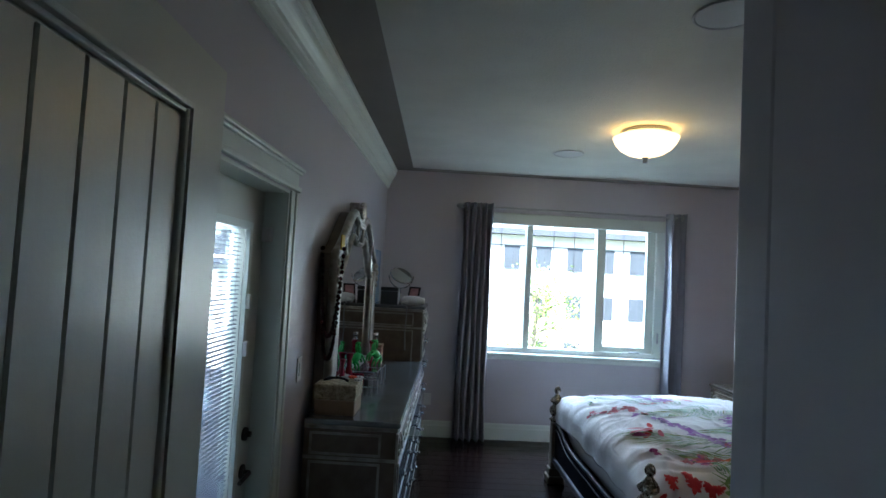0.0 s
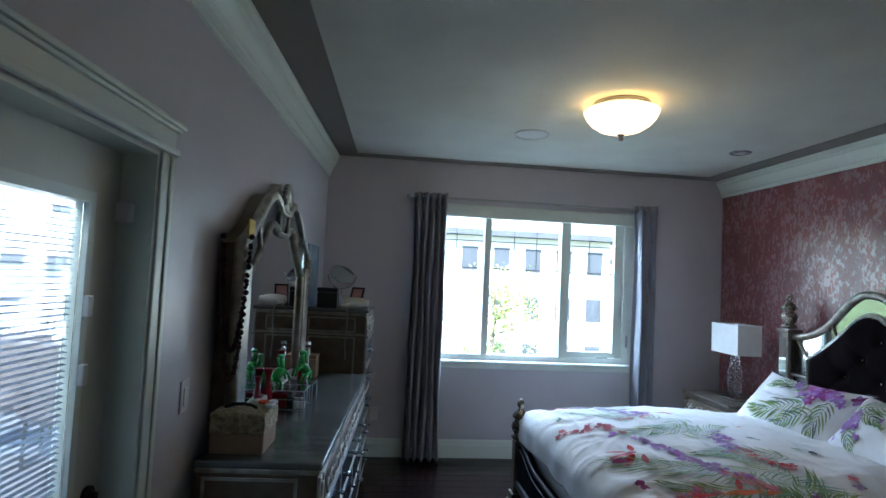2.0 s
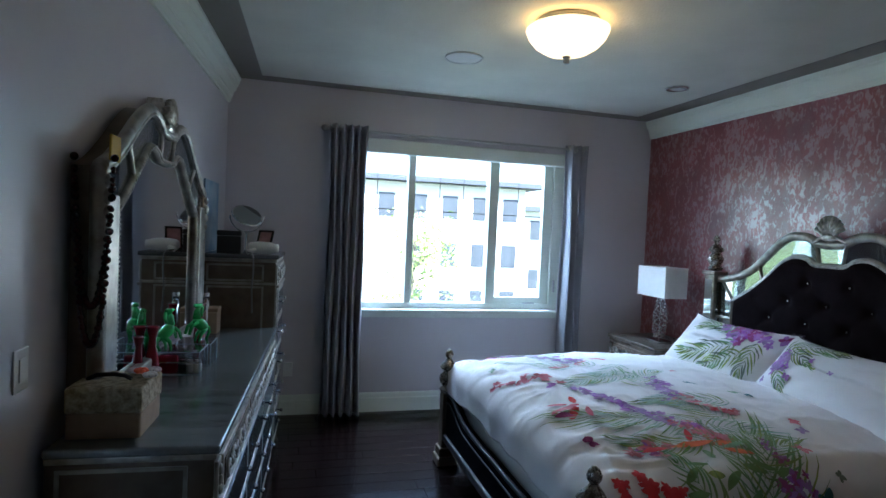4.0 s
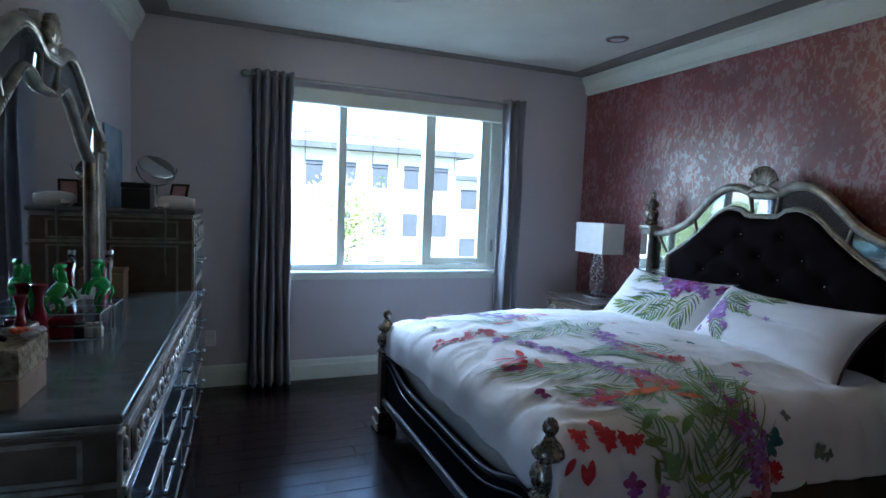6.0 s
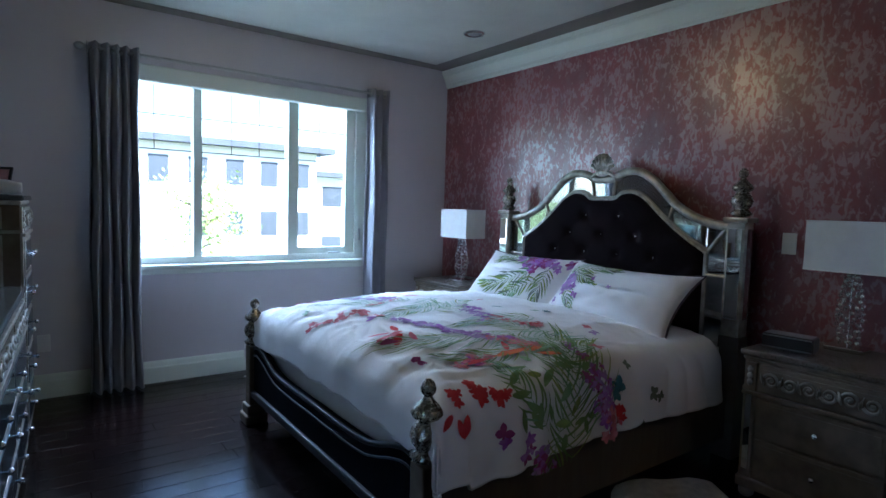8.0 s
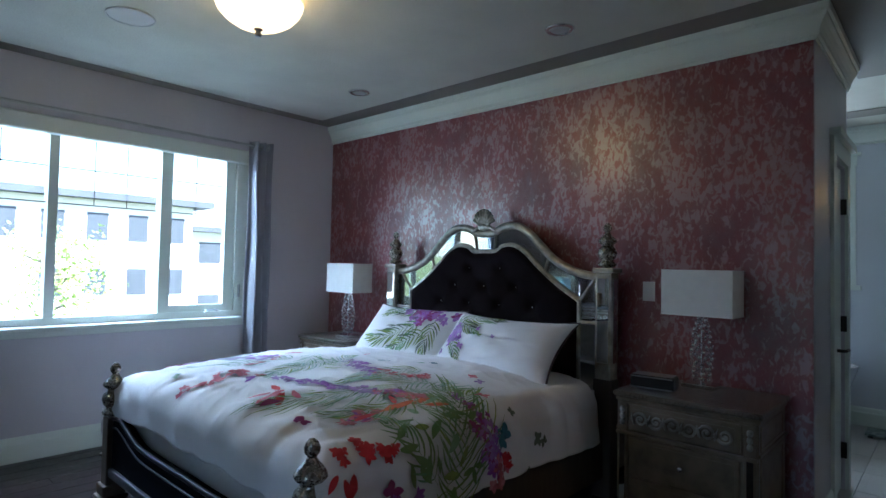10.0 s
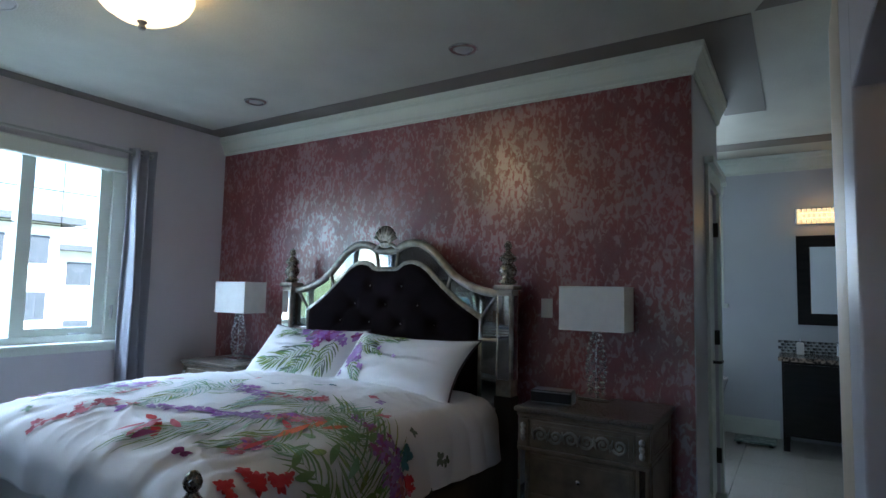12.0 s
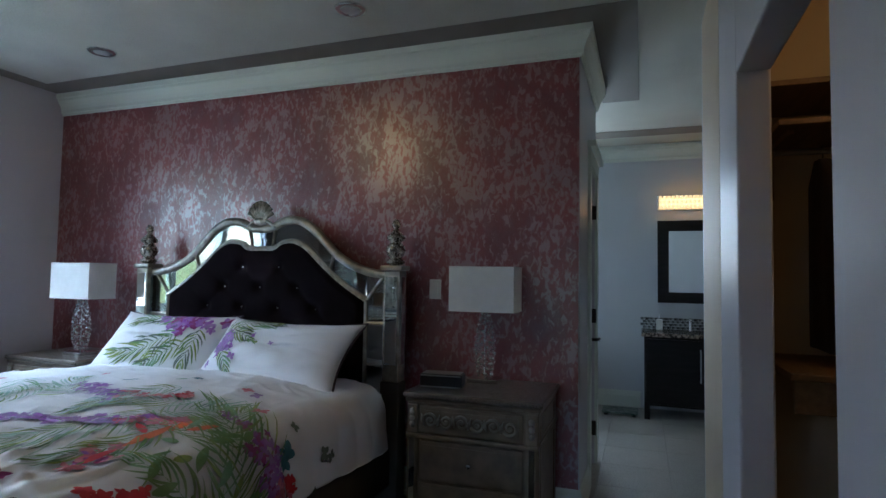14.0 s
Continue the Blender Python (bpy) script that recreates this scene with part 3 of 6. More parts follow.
while z < GZB - 0.01:
    if slat is None:
        bm = bmesh.new()
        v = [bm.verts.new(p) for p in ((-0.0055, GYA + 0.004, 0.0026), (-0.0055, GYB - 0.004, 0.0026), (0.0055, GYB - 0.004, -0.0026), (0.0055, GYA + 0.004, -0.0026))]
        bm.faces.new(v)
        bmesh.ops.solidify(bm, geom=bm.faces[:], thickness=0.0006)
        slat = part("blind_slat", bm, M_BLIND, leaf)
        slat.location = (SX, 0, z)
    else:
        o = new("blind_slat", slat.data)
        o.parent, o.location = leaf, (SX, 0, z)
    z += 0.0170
part("handle", tube([(SX + 0.02, DY1 - 0.075, 0.80), (SX + 0.055, DY1 - 0.075, 0.80), (SX + 0.06, DY1 - 0.085, 0.80), (SX + 0.06, DY1 - 0.19, 0.795)], 0.009), M_DARKMETAL, leaf, "dark bronze lever handle")
part("rose", lathe([(0.03, 0), (0.03, 0.008), (0.02, 0.012)], (SX + 0.022, DY1 - 0.075, 0.80), 16, axis="x"), M_DARKMETAL, leaf)
part("deadbolt", lathe([(0.028, 0), (0.028, 0.012), (0.012, 0.014), (0.012, 0.03)], (SX + 0.022, DY1 - 0.075, 0.955), 16, axis="x"), M_DARKMETAL, leaf, "dark bronze deadbolt")
for z in (1.51, 1.32):
    part("blind_slider", box(SX + 0.03, SX + 0.05, GYB + 0.003, GYB + 0.028, z - 0.03, z + 0.03, 0.004), M_WHITEPL, leaf)
tagged(part("x", box(SX + 0.03, SX + 0.07, DY1 - 0.055, DY1 - 0.013, 1.76, 1.82, 0.005), M_WHITEPL, None), "small white plastic door sensor on the jamb", "sensor").name = "door_sensor"
west(pd, bpy.data.objects["door_sensor"])

# ---- entry door, swung open ----
ed = tagged(new("door_2"), "grey green painted entry door with grooved boards, open", "door", kind="structure")
LX, LY0, LY1, LZ = -0.385, 1.27, 2.13, 2.035
ST = 0.140
lf = boxes((LX - 0.04, LX, LY0, LY0 + ST, 0.01, LZ), (LX - 0.04, LX, LY1 - ST, LY1, 0.01, LZ), (LX - 0.04, LX, LY0 + ST, LY1 - ST, LZ - 0.112, LZ),
           (LX - 0.04, LX, LY0 + ST, LY1 - ST, 0.01, 0.22), (LX - 0.034, LX - 0.020, LY0 + ST, LY1 - ST, 0.22, LZ - 0.112))
dl = part("door_leaf", lf, M_DOORPAINT, ed)
edge = bmesh.new()
for y in (LY0 + ST, LY1 - ST - 0.014):
    box(LX - 0.019, LX - 0.004, y, y + 0.014, 0.22, LZ - 0.112, 0.004, edge)
for o in (0.0, 0.012):
    box(LX - 0.019, LX - 0.006 + o, LY0 + ST + 0.014, LY1 - ST - 0.014, LZ - 0.126 + o * 0.6, LZ - 0.116 + o * 0.6, 0.002, edge)
part("panel_moulding", edge, M_DOORPAINT, dl)
y = LY1 - ST - 0.016
while y > LY0 + ST + 0.02:
    y2 = max(LY0 + ST + 0.015, y - 0.086)
    part("board", box(LX - 0.019, LX - 0.012, y2, y, 0.225, LZ - 0.13, 0.003, seg=1), M_DOORPAINT, dl)
    y = y2 - 0.0035

# ---- passage door ----
pdo = tagged(new("door_3"), "white closed passage door with a bronze lever", "door", kind="structure")
pdo.matrix_world = pose(EX + 0.122, SY, 0)
part("door_leaf", box(0.438, 0.898, 0.02, 0.06, 0.01, 2.04), M_TRIM, pdo)
part("door_casing", boxes((0.345, 0.433, -0.02, -0.001, 0, 2.06), (0.903, 0.990, -0.02, -0.001, 0, 2.06)), M_TRIM, pdo)
part("door_head", boxes((0.335, 1.0, -0.022, -0.001, 2.06, 2.16), (0.31, 1.02, -0.055, -0.001, 2.16, 2.20)), M_TRIM, pdo)
part("handle", tube([(0.49, 0.02, 0.92), (0.49, -0.05, 0.92), (0.50, -0.055, 0.92), (0.61, -0.055, 0.915)], 0.010), M_DARKMETAL, pdo, "dark bronze lever handle")
for z in (0.25, 1.05, 1.8):
    part("hinge", box(0.888, 0.903, -0.012, 0.02, z - 0.05, z + 0.05), M_DARKMETAL, pdo)

# ---- bathroom window ----
bw = tagged(new("window_2"), "white cased bathroom window", "window", kind="structure")
part("window_frame", boxes((BX + 0.04, BX + 0.1, 2.99, 3.04, 1.27, 2.38), (BX + 0.04, BX + 0.1, 4.05, 4.1, 1.27, 2.38), (BX + 0.04, BX + 0.1, 3.04, 4.05, 1.27, 1.32), (BX + 0.04, BX + 0.1, 3.04, 4.05, 2.33, 2.38)), M_TRIM, bw)
part("window_casing", boxes((BX - 0.02, BX - 0.001, 2.90, 2.99, 1.27, 2.38), (BX - 0.02, BX - 0.001, 4.1, 4.19, 1.27, 2.38), (BX - 0.024, BX - 0.001, 2.89, 4.2, 2.38, 2.47), (BX - 0.05, BX - 0.001, 2.86, 4.23, 2.47, 2.50)), M_TRIM, bw)
part("window_sill", box(BX - 0.06, BX + 0.04, 2.86, 4.23, 1.225, 1.27, 0.006), M_TRIM, bw)
pn = part("pane", box(BX + 0.068, BX + 0.072, 3.04, 4.05, 1.32, 2.33), M_GLASS, bw)
pn.visible_shadow = False


# ---- bed ----
def bed_mid(x):
    return 4.755


BH = 0.957                     # half the distance between the posts
FX, HX = 1.20, 3.31            # foot and head post lines
BALL = [(0.0, 0), (0.030, 0.002), (0.052, 0.012), (0.056, 0.022), (0.040, 0.034), (0.034, 0.040), (0.050, 0.056), (0.058, 0.078), (0.052, 0.100), (0.036, 0.116), (0.030, 0.124),
        (0.050, 0.134), (0.056, 0.146), (0.046, 0.160), (0.026, 0.176), (0.018, 0.186), (0.014, 0.192), (0.024, 0.204), (0.026, 0.216), (0.020, 0.230), (0.010, 0.240), (0.0, 0.243)]
bed = thing("bed", "mirrored silver bed with tufted dark velvet headboard and navy footboard", "bed")
YC = bed_mid(HX)


OUTER = smooth_line([(0.0, 1.605), (0.08, 1.612), (0.17, 1.650), (0.28, 1.652), (0.38, 1.60), (0.48, 1.51), (0.56, 1.435), (0.66, 1.375), (0.78, 1.332), (0.90, 1.315)])
INNER = smooth_line([(0.0, 1.480), (0.10, 1.482), (0.16, 1.517), (0.25, 1.525), (0.345, 1.480), (0.44, 1.395), (0.55, 1.305), (0.66, 1.230), (0.755, 1.175), (0.765, 1.165)])


def mirrored(curve):
    return [(-a, b) for a, b in reversed(curve)] + [(a, b) for a, b in curve[1:]]


def board(name, outline, x0, x1, material, parent, label=""):
    return part(name, prism([(YC + a, b) for a, b in outline], x0, x1), material, parent, label)


out2, in2 = mirrored(OUTER), mirrored(INNER)
head = part("headboard_back", prism([(YC - 0.90, 0.3)] + [(YC + a, b) for a, b in out2] + [(YC + 0.90, 0.3)], HX + 0.03, HX + 0.06), M_SILVERDARK, bed)


def mirror_strip(lo, hi, z_in, z_out):
    """A mirror panel between the two curves, leaning a little to its bevel."""
    bm = bmesh.new()
    n = 14
    low, top = [], []
    for i in range(n + 1):
        s = lo + (hi - lo) * i / n
        zo = float(np.interp(abs(s), [p[0] for p in OUTER], [p[1] for p in OUTER])) - 0.025
        zi = float(np.interp(abs(s), [p[0] for p in INNER], [p[1] for p in INNER])) + 0.012 if abs(s) <= 0.765 else z_in
        low.append(bm.verts.new((HX + 0.016, YC + s, zi)))
        top.append(bm.verts.new((HX + 0.014, YC + s, zo)))
    for i in range(n):
        bm.faces.new((low[i], low[i + 1], top[i + 1], top[i]))
    bmesh.ops.solidify(bm, geom=bm.faces[:], thickness=0.004)
    return bm


for lo, hi in ((-0.885, -0.54), (-0.53, -0.10), (-0.09, 0.09), (0.10, 0.53), (0.54, 0.885)):
    part("mirror_panel", mirror_strip(lo, hi, 0.78, 0), M_MIRROR, head, "bevelled mirror panel")
for s in (-0.835, 0.835):
    part("mirror_panel", box(HX + 0.010, HX + 0.016, YC + s - 0.055, YC + s + 0.055, 0.45, 1.02), M_MIRROR, head)
rim = tube([(HX + 0.012, YC + a, b + 0.004) for a, b in out2], 0.027, 10)
part("headboard_frame", rim, M_SILVER, bed, "", True)
part("inner_frame", tube([(HX + 0.010, YC - 0.765, 0.5)] + [(HX + 0.010, YC + a, b + 0.004) for a, b in in2] + [(HX + 0.010, YC + 0.765, 0.5)], 0.013, 8), M_SILVER, bed, "", True)
beads = bmesh.new()
for i in range(0, len(in2) - 1):
    for f in (0.0, 0.5):
        a = (np.array(in2[i]) * (1 - f) + np.array(in2[i + 1]) * f)
        sphere((HX - 0.004, YC + a[0], a[1] - 0.008), 0.0075, beads, u=6, v=4)
part("bead_trim", beads, M_CARVED, bed)["kind"] = "stuff"
for s in (-1, 1):
    for (sa, za), (sb, zb) in (((0.54, 1.445), (0.50, 1.32)), ((0.10, 1.60), (0.075, 1.475)), ((0.88, 1.31), (0.765, 1.165))):
        part("joint_strip", tube([(HX + 0.006, YC + s * sa, za), (HX + 0.016, YC + s * sb, zb)], 0.010, 8), M_SILVER, bed)
    part("cross_strip", tube([(HX + 0.006, YC + s * 0.77, 1.03), (HX + 0.006, YC + s * 0.90, 1.03)], 0.012, 8), M_SILVER, bed)

# tufted velvet panel
BUTTONS = [(-0.42, 1.10), (-0.14, 1.10), (0.14, 1.10), (0.42, 1.10), (-0.28, 1.23), (0.0, 1.23), (0.28, 1.23), (-0.14, 1.36), (0.14, 1.36), (-0.56, 0.97), (-0.28, 0.97), (0.0, 0.97), (0.28, 0.97), (0.56, 0.97)]
bm = bmesh.new()
nu, nv = 84, 60
rows = []
for i in range(nu + 1):
    s = -0.755 + 1.51 * i / nu
    zt = float(np.interp(abs(s), [p[0] for p in INNER], [p[1] for p in INNER]))
    col = []
    for j in range(nv + 1):
        z = 0.5 + (zt - 0.5) * j / nv
        puff = 0.040 * min(1, (0.757 - abs(s)) / 0.05) ** 0.5 * min(1, (zt - z) / 0.05 + 0.02) ** 0.5
        for by, bz in BUTTONS:
            d = math.hypot(s - by, z - bz)
            puff -= 0.034 * math.exp(-(d / 0.030) ** 2) + 0.012 * math.exp(-(d / 0.075) ** 2)
        for by, bz in BUTTONS:                      # creases run between the buttons
            for sy in (-1, 1):
                ex, ez = s - by, z - bz
                along = (ex * 0.14 * sy + ez * 0.13) / 0.191
                off = abs(ex * 0.13 - ez * 0.14 * sy) / 0.191
                if 0 < along < 0.19 and bz < 1.3:
                    puff -= 0.007 * math.exp(-(off / 0.010) ** 2)
        col.append(bm.verts.new((HX + 0.014 - max(0.0, puff), YC + s, z)))
    rows.append(col)
for i in range(nu):
    for j in range(nv):
        bm.faces.new((rows[i][j], rows[i + 1][j], rows[i + 1][j + 1], rows[i][j + 1]))
vel = part("velvet_panel", bm, M_VELVET, bed, "button-tufted dark aubergine velvet", True)
for by, bz in BUTTONS:
    part("button", sphere((HX + 0.004, YC + by, bz), 0.009, u=8, v=6), M_CHROME, vel)
# scallop shell crest
def shell(x, out, y, z, rx, rz, parent, label):
    """A scallop shell: a heel with nine ribs fanning up from it, each a piece of its own."""
    heel = part("shell_crest", sphere((x + out * 0.010, y, z), 0.036, None, (0.45, 1.7, 0.75)), M_CARVED, parent, label, True)
    for k in range(9):
        a = radians(-72 + 18 * k)
        part("rib", tube([(x + out * 0.004, y + 0.012 * math.sin(a), z), (x + out * 0.020, y + rx * 0.58 * math.sin(a), z + 0.010 + rz * 0.5 * math.cos(a)), (x + out * 0.012, y + rx * math.sin(a), z + 0.020 + rz * math.cos(a))],
                         lambda f: 0.008 + 0.008 * f, 8), M_CARVED, heel, "", True)
    for s in (-1, 1):
        part("scroll_leaf", tube([(x + out * 0.008, y + s * (0.03 + 0.085 * math.sin(0.5 * t)), z - 0.015 + 0.02 * math.cos(1.3 * t)) for t in range(4)], 0.012, 8), M_CARVED, heel, "", True)


shell(HX - 0.002, -1, YC, 1.655, 0.094, 0.112, bed, "carved silver scallop shell")
# head posts
for s in (-1, 1):
    y = YC + s * BH
    p = part("head_post", box(HX - 0.045, HX + 0.055, y - 0.052, y + 0.052, 0.70, 1.345, 0.006), M_SILVER, bed)
    # dark taupe below 0.70 puts the shade low on the post into its colour
    part("post_foot", box(HX - 0.050, HX + 0.055, y - 0.060, y + 0.060, 0.0, 0.70, 0.006), M_TAUPE, p, "lower end of the silver post, coloured dark taupe for its shade")
    part("mirror_inlay", box(HX - 0.049, HX - 0.046, y - 0.037, y + 0.037, 0.80, 1.31), M_MIRROR, p)
    part("mirror_inlay", box(HX - 0.02, HX + 0.03, y - 0.056, y - 0.053, 0.80, 1.31), M_MIRROR, p)
    part("post_cap", box(HX - 0.06, HX + 0.07, y - 0.07, y + 0.07, 1.345, 1.375, 0.008), M_SILVER, p)
    part("finial", lathe([(r * 1.02, 1.375 + h * 1.14) for r, h in BALL], (HX + 0.005, y, 0), 20), M_TURNED, p, "turned silver finial", True)
# foot posts and footboard
YF = bed_mid(FX)
for s in (-1, 1):
    y = YF + s * BH
    p = part("foot_post", box(FX - 0.042, FX + 0.042, y - 0.042, y + 0.042, 0.10, 0.485, 0.006), M_SILVERDARK, bed)
    part("foot_block", box(FX - 0.058, FX + 0.058, y - 0.058, y + 0.058, 0.06, 0.12, 0.008), M_SILVERDARK, p)
    part("foot_plinth", box(FX - 0.072, FX + 0.072, y - 0.072, y + 0.072, 0.0, 0.06, 0.012), M_SILVERDARK, p)
    part("finial", lathe([(r * 1.1, 0.485 + h * 1.235) for r, h in BALL], (FX, y, 0), 20), M_TURNED, p, "turned silver finial", True)
FOOT = smooth_line([(0.0, 0.400), (0.25, 0.398), (0.5, 0.405), (0.62, 0.430), (0.74, 0.470), (0.84, 0.492), (0.92, 0.478)])
f2 = mirrored(FOOT)
part("footboard", prism([(YF - 0.92, 0.20)] + [(YF + a, b) for a, b in f2] + [(YF + 0.92, 0.20)], FX - 0.015, FX + 0.03), M_NAVY, bed, "black navy padded footboard")
part("footboard_frame", tube([(FX - 0.012, YF + a, b) for a, b in f2], 0.013, 8), M_FOOTTRIM, bed, "", True)
part("footboard_bead", tube([(FX - 0.022, YF + a, b - 0.05) for a, b in f2], 0.005, 6), M_FOOTTRIM, bed, "", True)
part("foot_rail", box(FX - 0.035, FX + 0.02, YF - 0.92, YF + 0.92, 0.165, 0.215, 0.012), M_INK, bed)
for s in (-1, 1):
    bm = upright([(FX, bed_mid(FX) + s * (BH + 0.012)), (HX, bed_mid(HX) + s * (BH + 0.012)), (HX, bed_mid(HX) + s * (BH - 0.018)), (FX, bed_mid(FX) + s * (BH - 0.018))], 0.12, 0.40)
    part("side_rail", bm, M_TAUPE, bed, "taupe wooden side rail")
mt = upright([(FX + 0.06, bed_mid(FX) - 0.91), (HX - 0.05, bed_mid(HX) - 0.91), (HX - 0.05, bed_mid(HX) + 0.91), (FX + 0.06, bed_mid(FX) + 0.91)], 0.30, 0.63)
tagged(finish("mattress", mt, M_LINEN), "thick white mattress under the duvet", "mattress")


# ---- duvet with its printed flowers ----
DX_HEAD, DX_FOOT = 3.05, FX + 0.12       # flat part along the bed
DW = 0.885                              # half width of the flat part


def fold(s, flat, r, lean):
    if s <= flat:
        return s, 0.0
    th = (s - flat) / r
    if th < math.pi / 2:
        return flat + r * math.sin(th), r * (1 - math.cos(th))
    rest = s - flat - r * math.pi / 2
    return flat + r + lean * rest, r + rest


def duvet_at(a, b):
    """a: metres of cloth from the head edge towards the foot; b: metres across from the middle, south positive."""
    ha, da = fold(a, DX_HEAD - DX_FOOT, 0.14, 0.02)
    hb, db = fold(abs(b), DW, 0.15, 0.10)
    x = DX_HEAD - ha
    y = bed_mid(x) - math.copysign(hb, b)
    f = min(1.0, a / (DX_HEAD - DX_FOOT))
    g = min(1.0, abs(b) / DW)
    crown = 0.045 * (1 - g ** 3) * (1 - 0.3 * f ** 4) + 0.03 * math.sin(min(math.pi, max(0.0, (a - 0.2) / 1.5 * math.pi)))
    n = noise.noise(Vector((x * 2.2, y * 2.2, 0.3))) * 0.016 + noise.noise(Vector((x * 7, y * 5, 1.3))) * 0.009 + noise.noise(Vector((x * 3 + y * 9, y * 3 - x * 2, 4.3))) * 0.007
    edge = max(da, db)
    z = 0.725 + crown + n - math.hypot(da, db) * (0.92 if da and db else 1.0)
    ripple = 0.012 * math.sin(a * 17 + 2 * noise.noise(Vector((a * 3, b * 2, 0)))) * min(1, db / 0.12) - 0.010 * math.sin(b * 21 + 1.5 * noise.noise(Vector((b * 3, 2, a)))) * min(1, da / 0.10)
    y -= math.copysign(ripple, b) if db else 0.0
    x += -0.4 * ripple if da else 0.0
    near = max(0.0, 1 - abs(a - (DX_HEAD - DX_FOOT)) / 0.45)
    z += 0.008 * near * math.sin(b * 24 + 3 * noise.noise(Vector((b * 2.5, a * 3, 5)))) if not db else 0.0
    flatness = (1.0 if not db else 0.5) * (1.0 if not da else 0.6)
    w1 = 1 - abs(noise.noise(Vector((a * 2.6 + b * 1.1, b * 5.5 - a * 0.8, 7.1)))) * 3.2
    w2 = 1 - abs(noise.noise(Vector((a * 6.5 - b * 2.5, b * 3.2 + a * 1.5, 2.7)))) * 3.4
    z += flatness * (0.010 * max(0.0, w1) ** 2 * (0.6 + 0.8 * near) + 0.007 * max(0.0, w2) ** 2)
    pucker = 1 - abs(noise.noise(Vector((a * 2.0, b * 11.0, 9.4)))) * 3.0
    z += 0.012 * max(0.0, pucker) ** 2 * near * flatness
    z += 0.030 * max(0.0, 1 - abs(a - 1.55) / 0.35) ** 2 * max(0.0, 1 - abs(b + 0.1) / 0.9) if not db else 0.0
    return Vector((x, y, max(z, 0.36)))


duvet = thing("duvet", "white cotton duvet printed with palm fronds, red and purple flowers", "duvet")
A_END, B_END = DX_HEAD - DX_FOOT + 0.31, DW + 0.42
bm = bmesh.new()
na, nb = 190, 230
grid = [[bm.verts.new(duvet_at(A_END * i / na, -B_END + 2 * B_END * j / nb)) for j in range(nb + 1)] for i in range(na + 1)]
for i in range(na):
    for j in range(nb):
        bm.faces.new((grid[i][j], grid[i + 1][j], grid[i + 1][j + 1], grid[i][j + 1]))
cover = part("cover", bm, M_LINEN, duvet, "", True)
sol = cover.modifiers.new("thick", "SOLIDIFY")
sol.thickness, sol.offset = 0.018, -1


def on_duvet(a, b, lift=0.0035):
    p = duvet_at(a, b)
    u = duvet_at(a + 0.01, b) - p
    v = duvet_at(a, b + 0.01) - p
    nrm = u.cross(v)
    nrm = nrm if nrm.z > 0 else -nrm
    if nrm.length < 1e-9:
        nrm = Vector((0, 0, 1))
    return p + nrm.normalized() * lift


SECOND = {P_PURPLE: P_LILAC, P_PINK: P_CORAL, P_RED: P_RED, P_PLUM: P_PURPLE, P_GREEN: P_LIME}


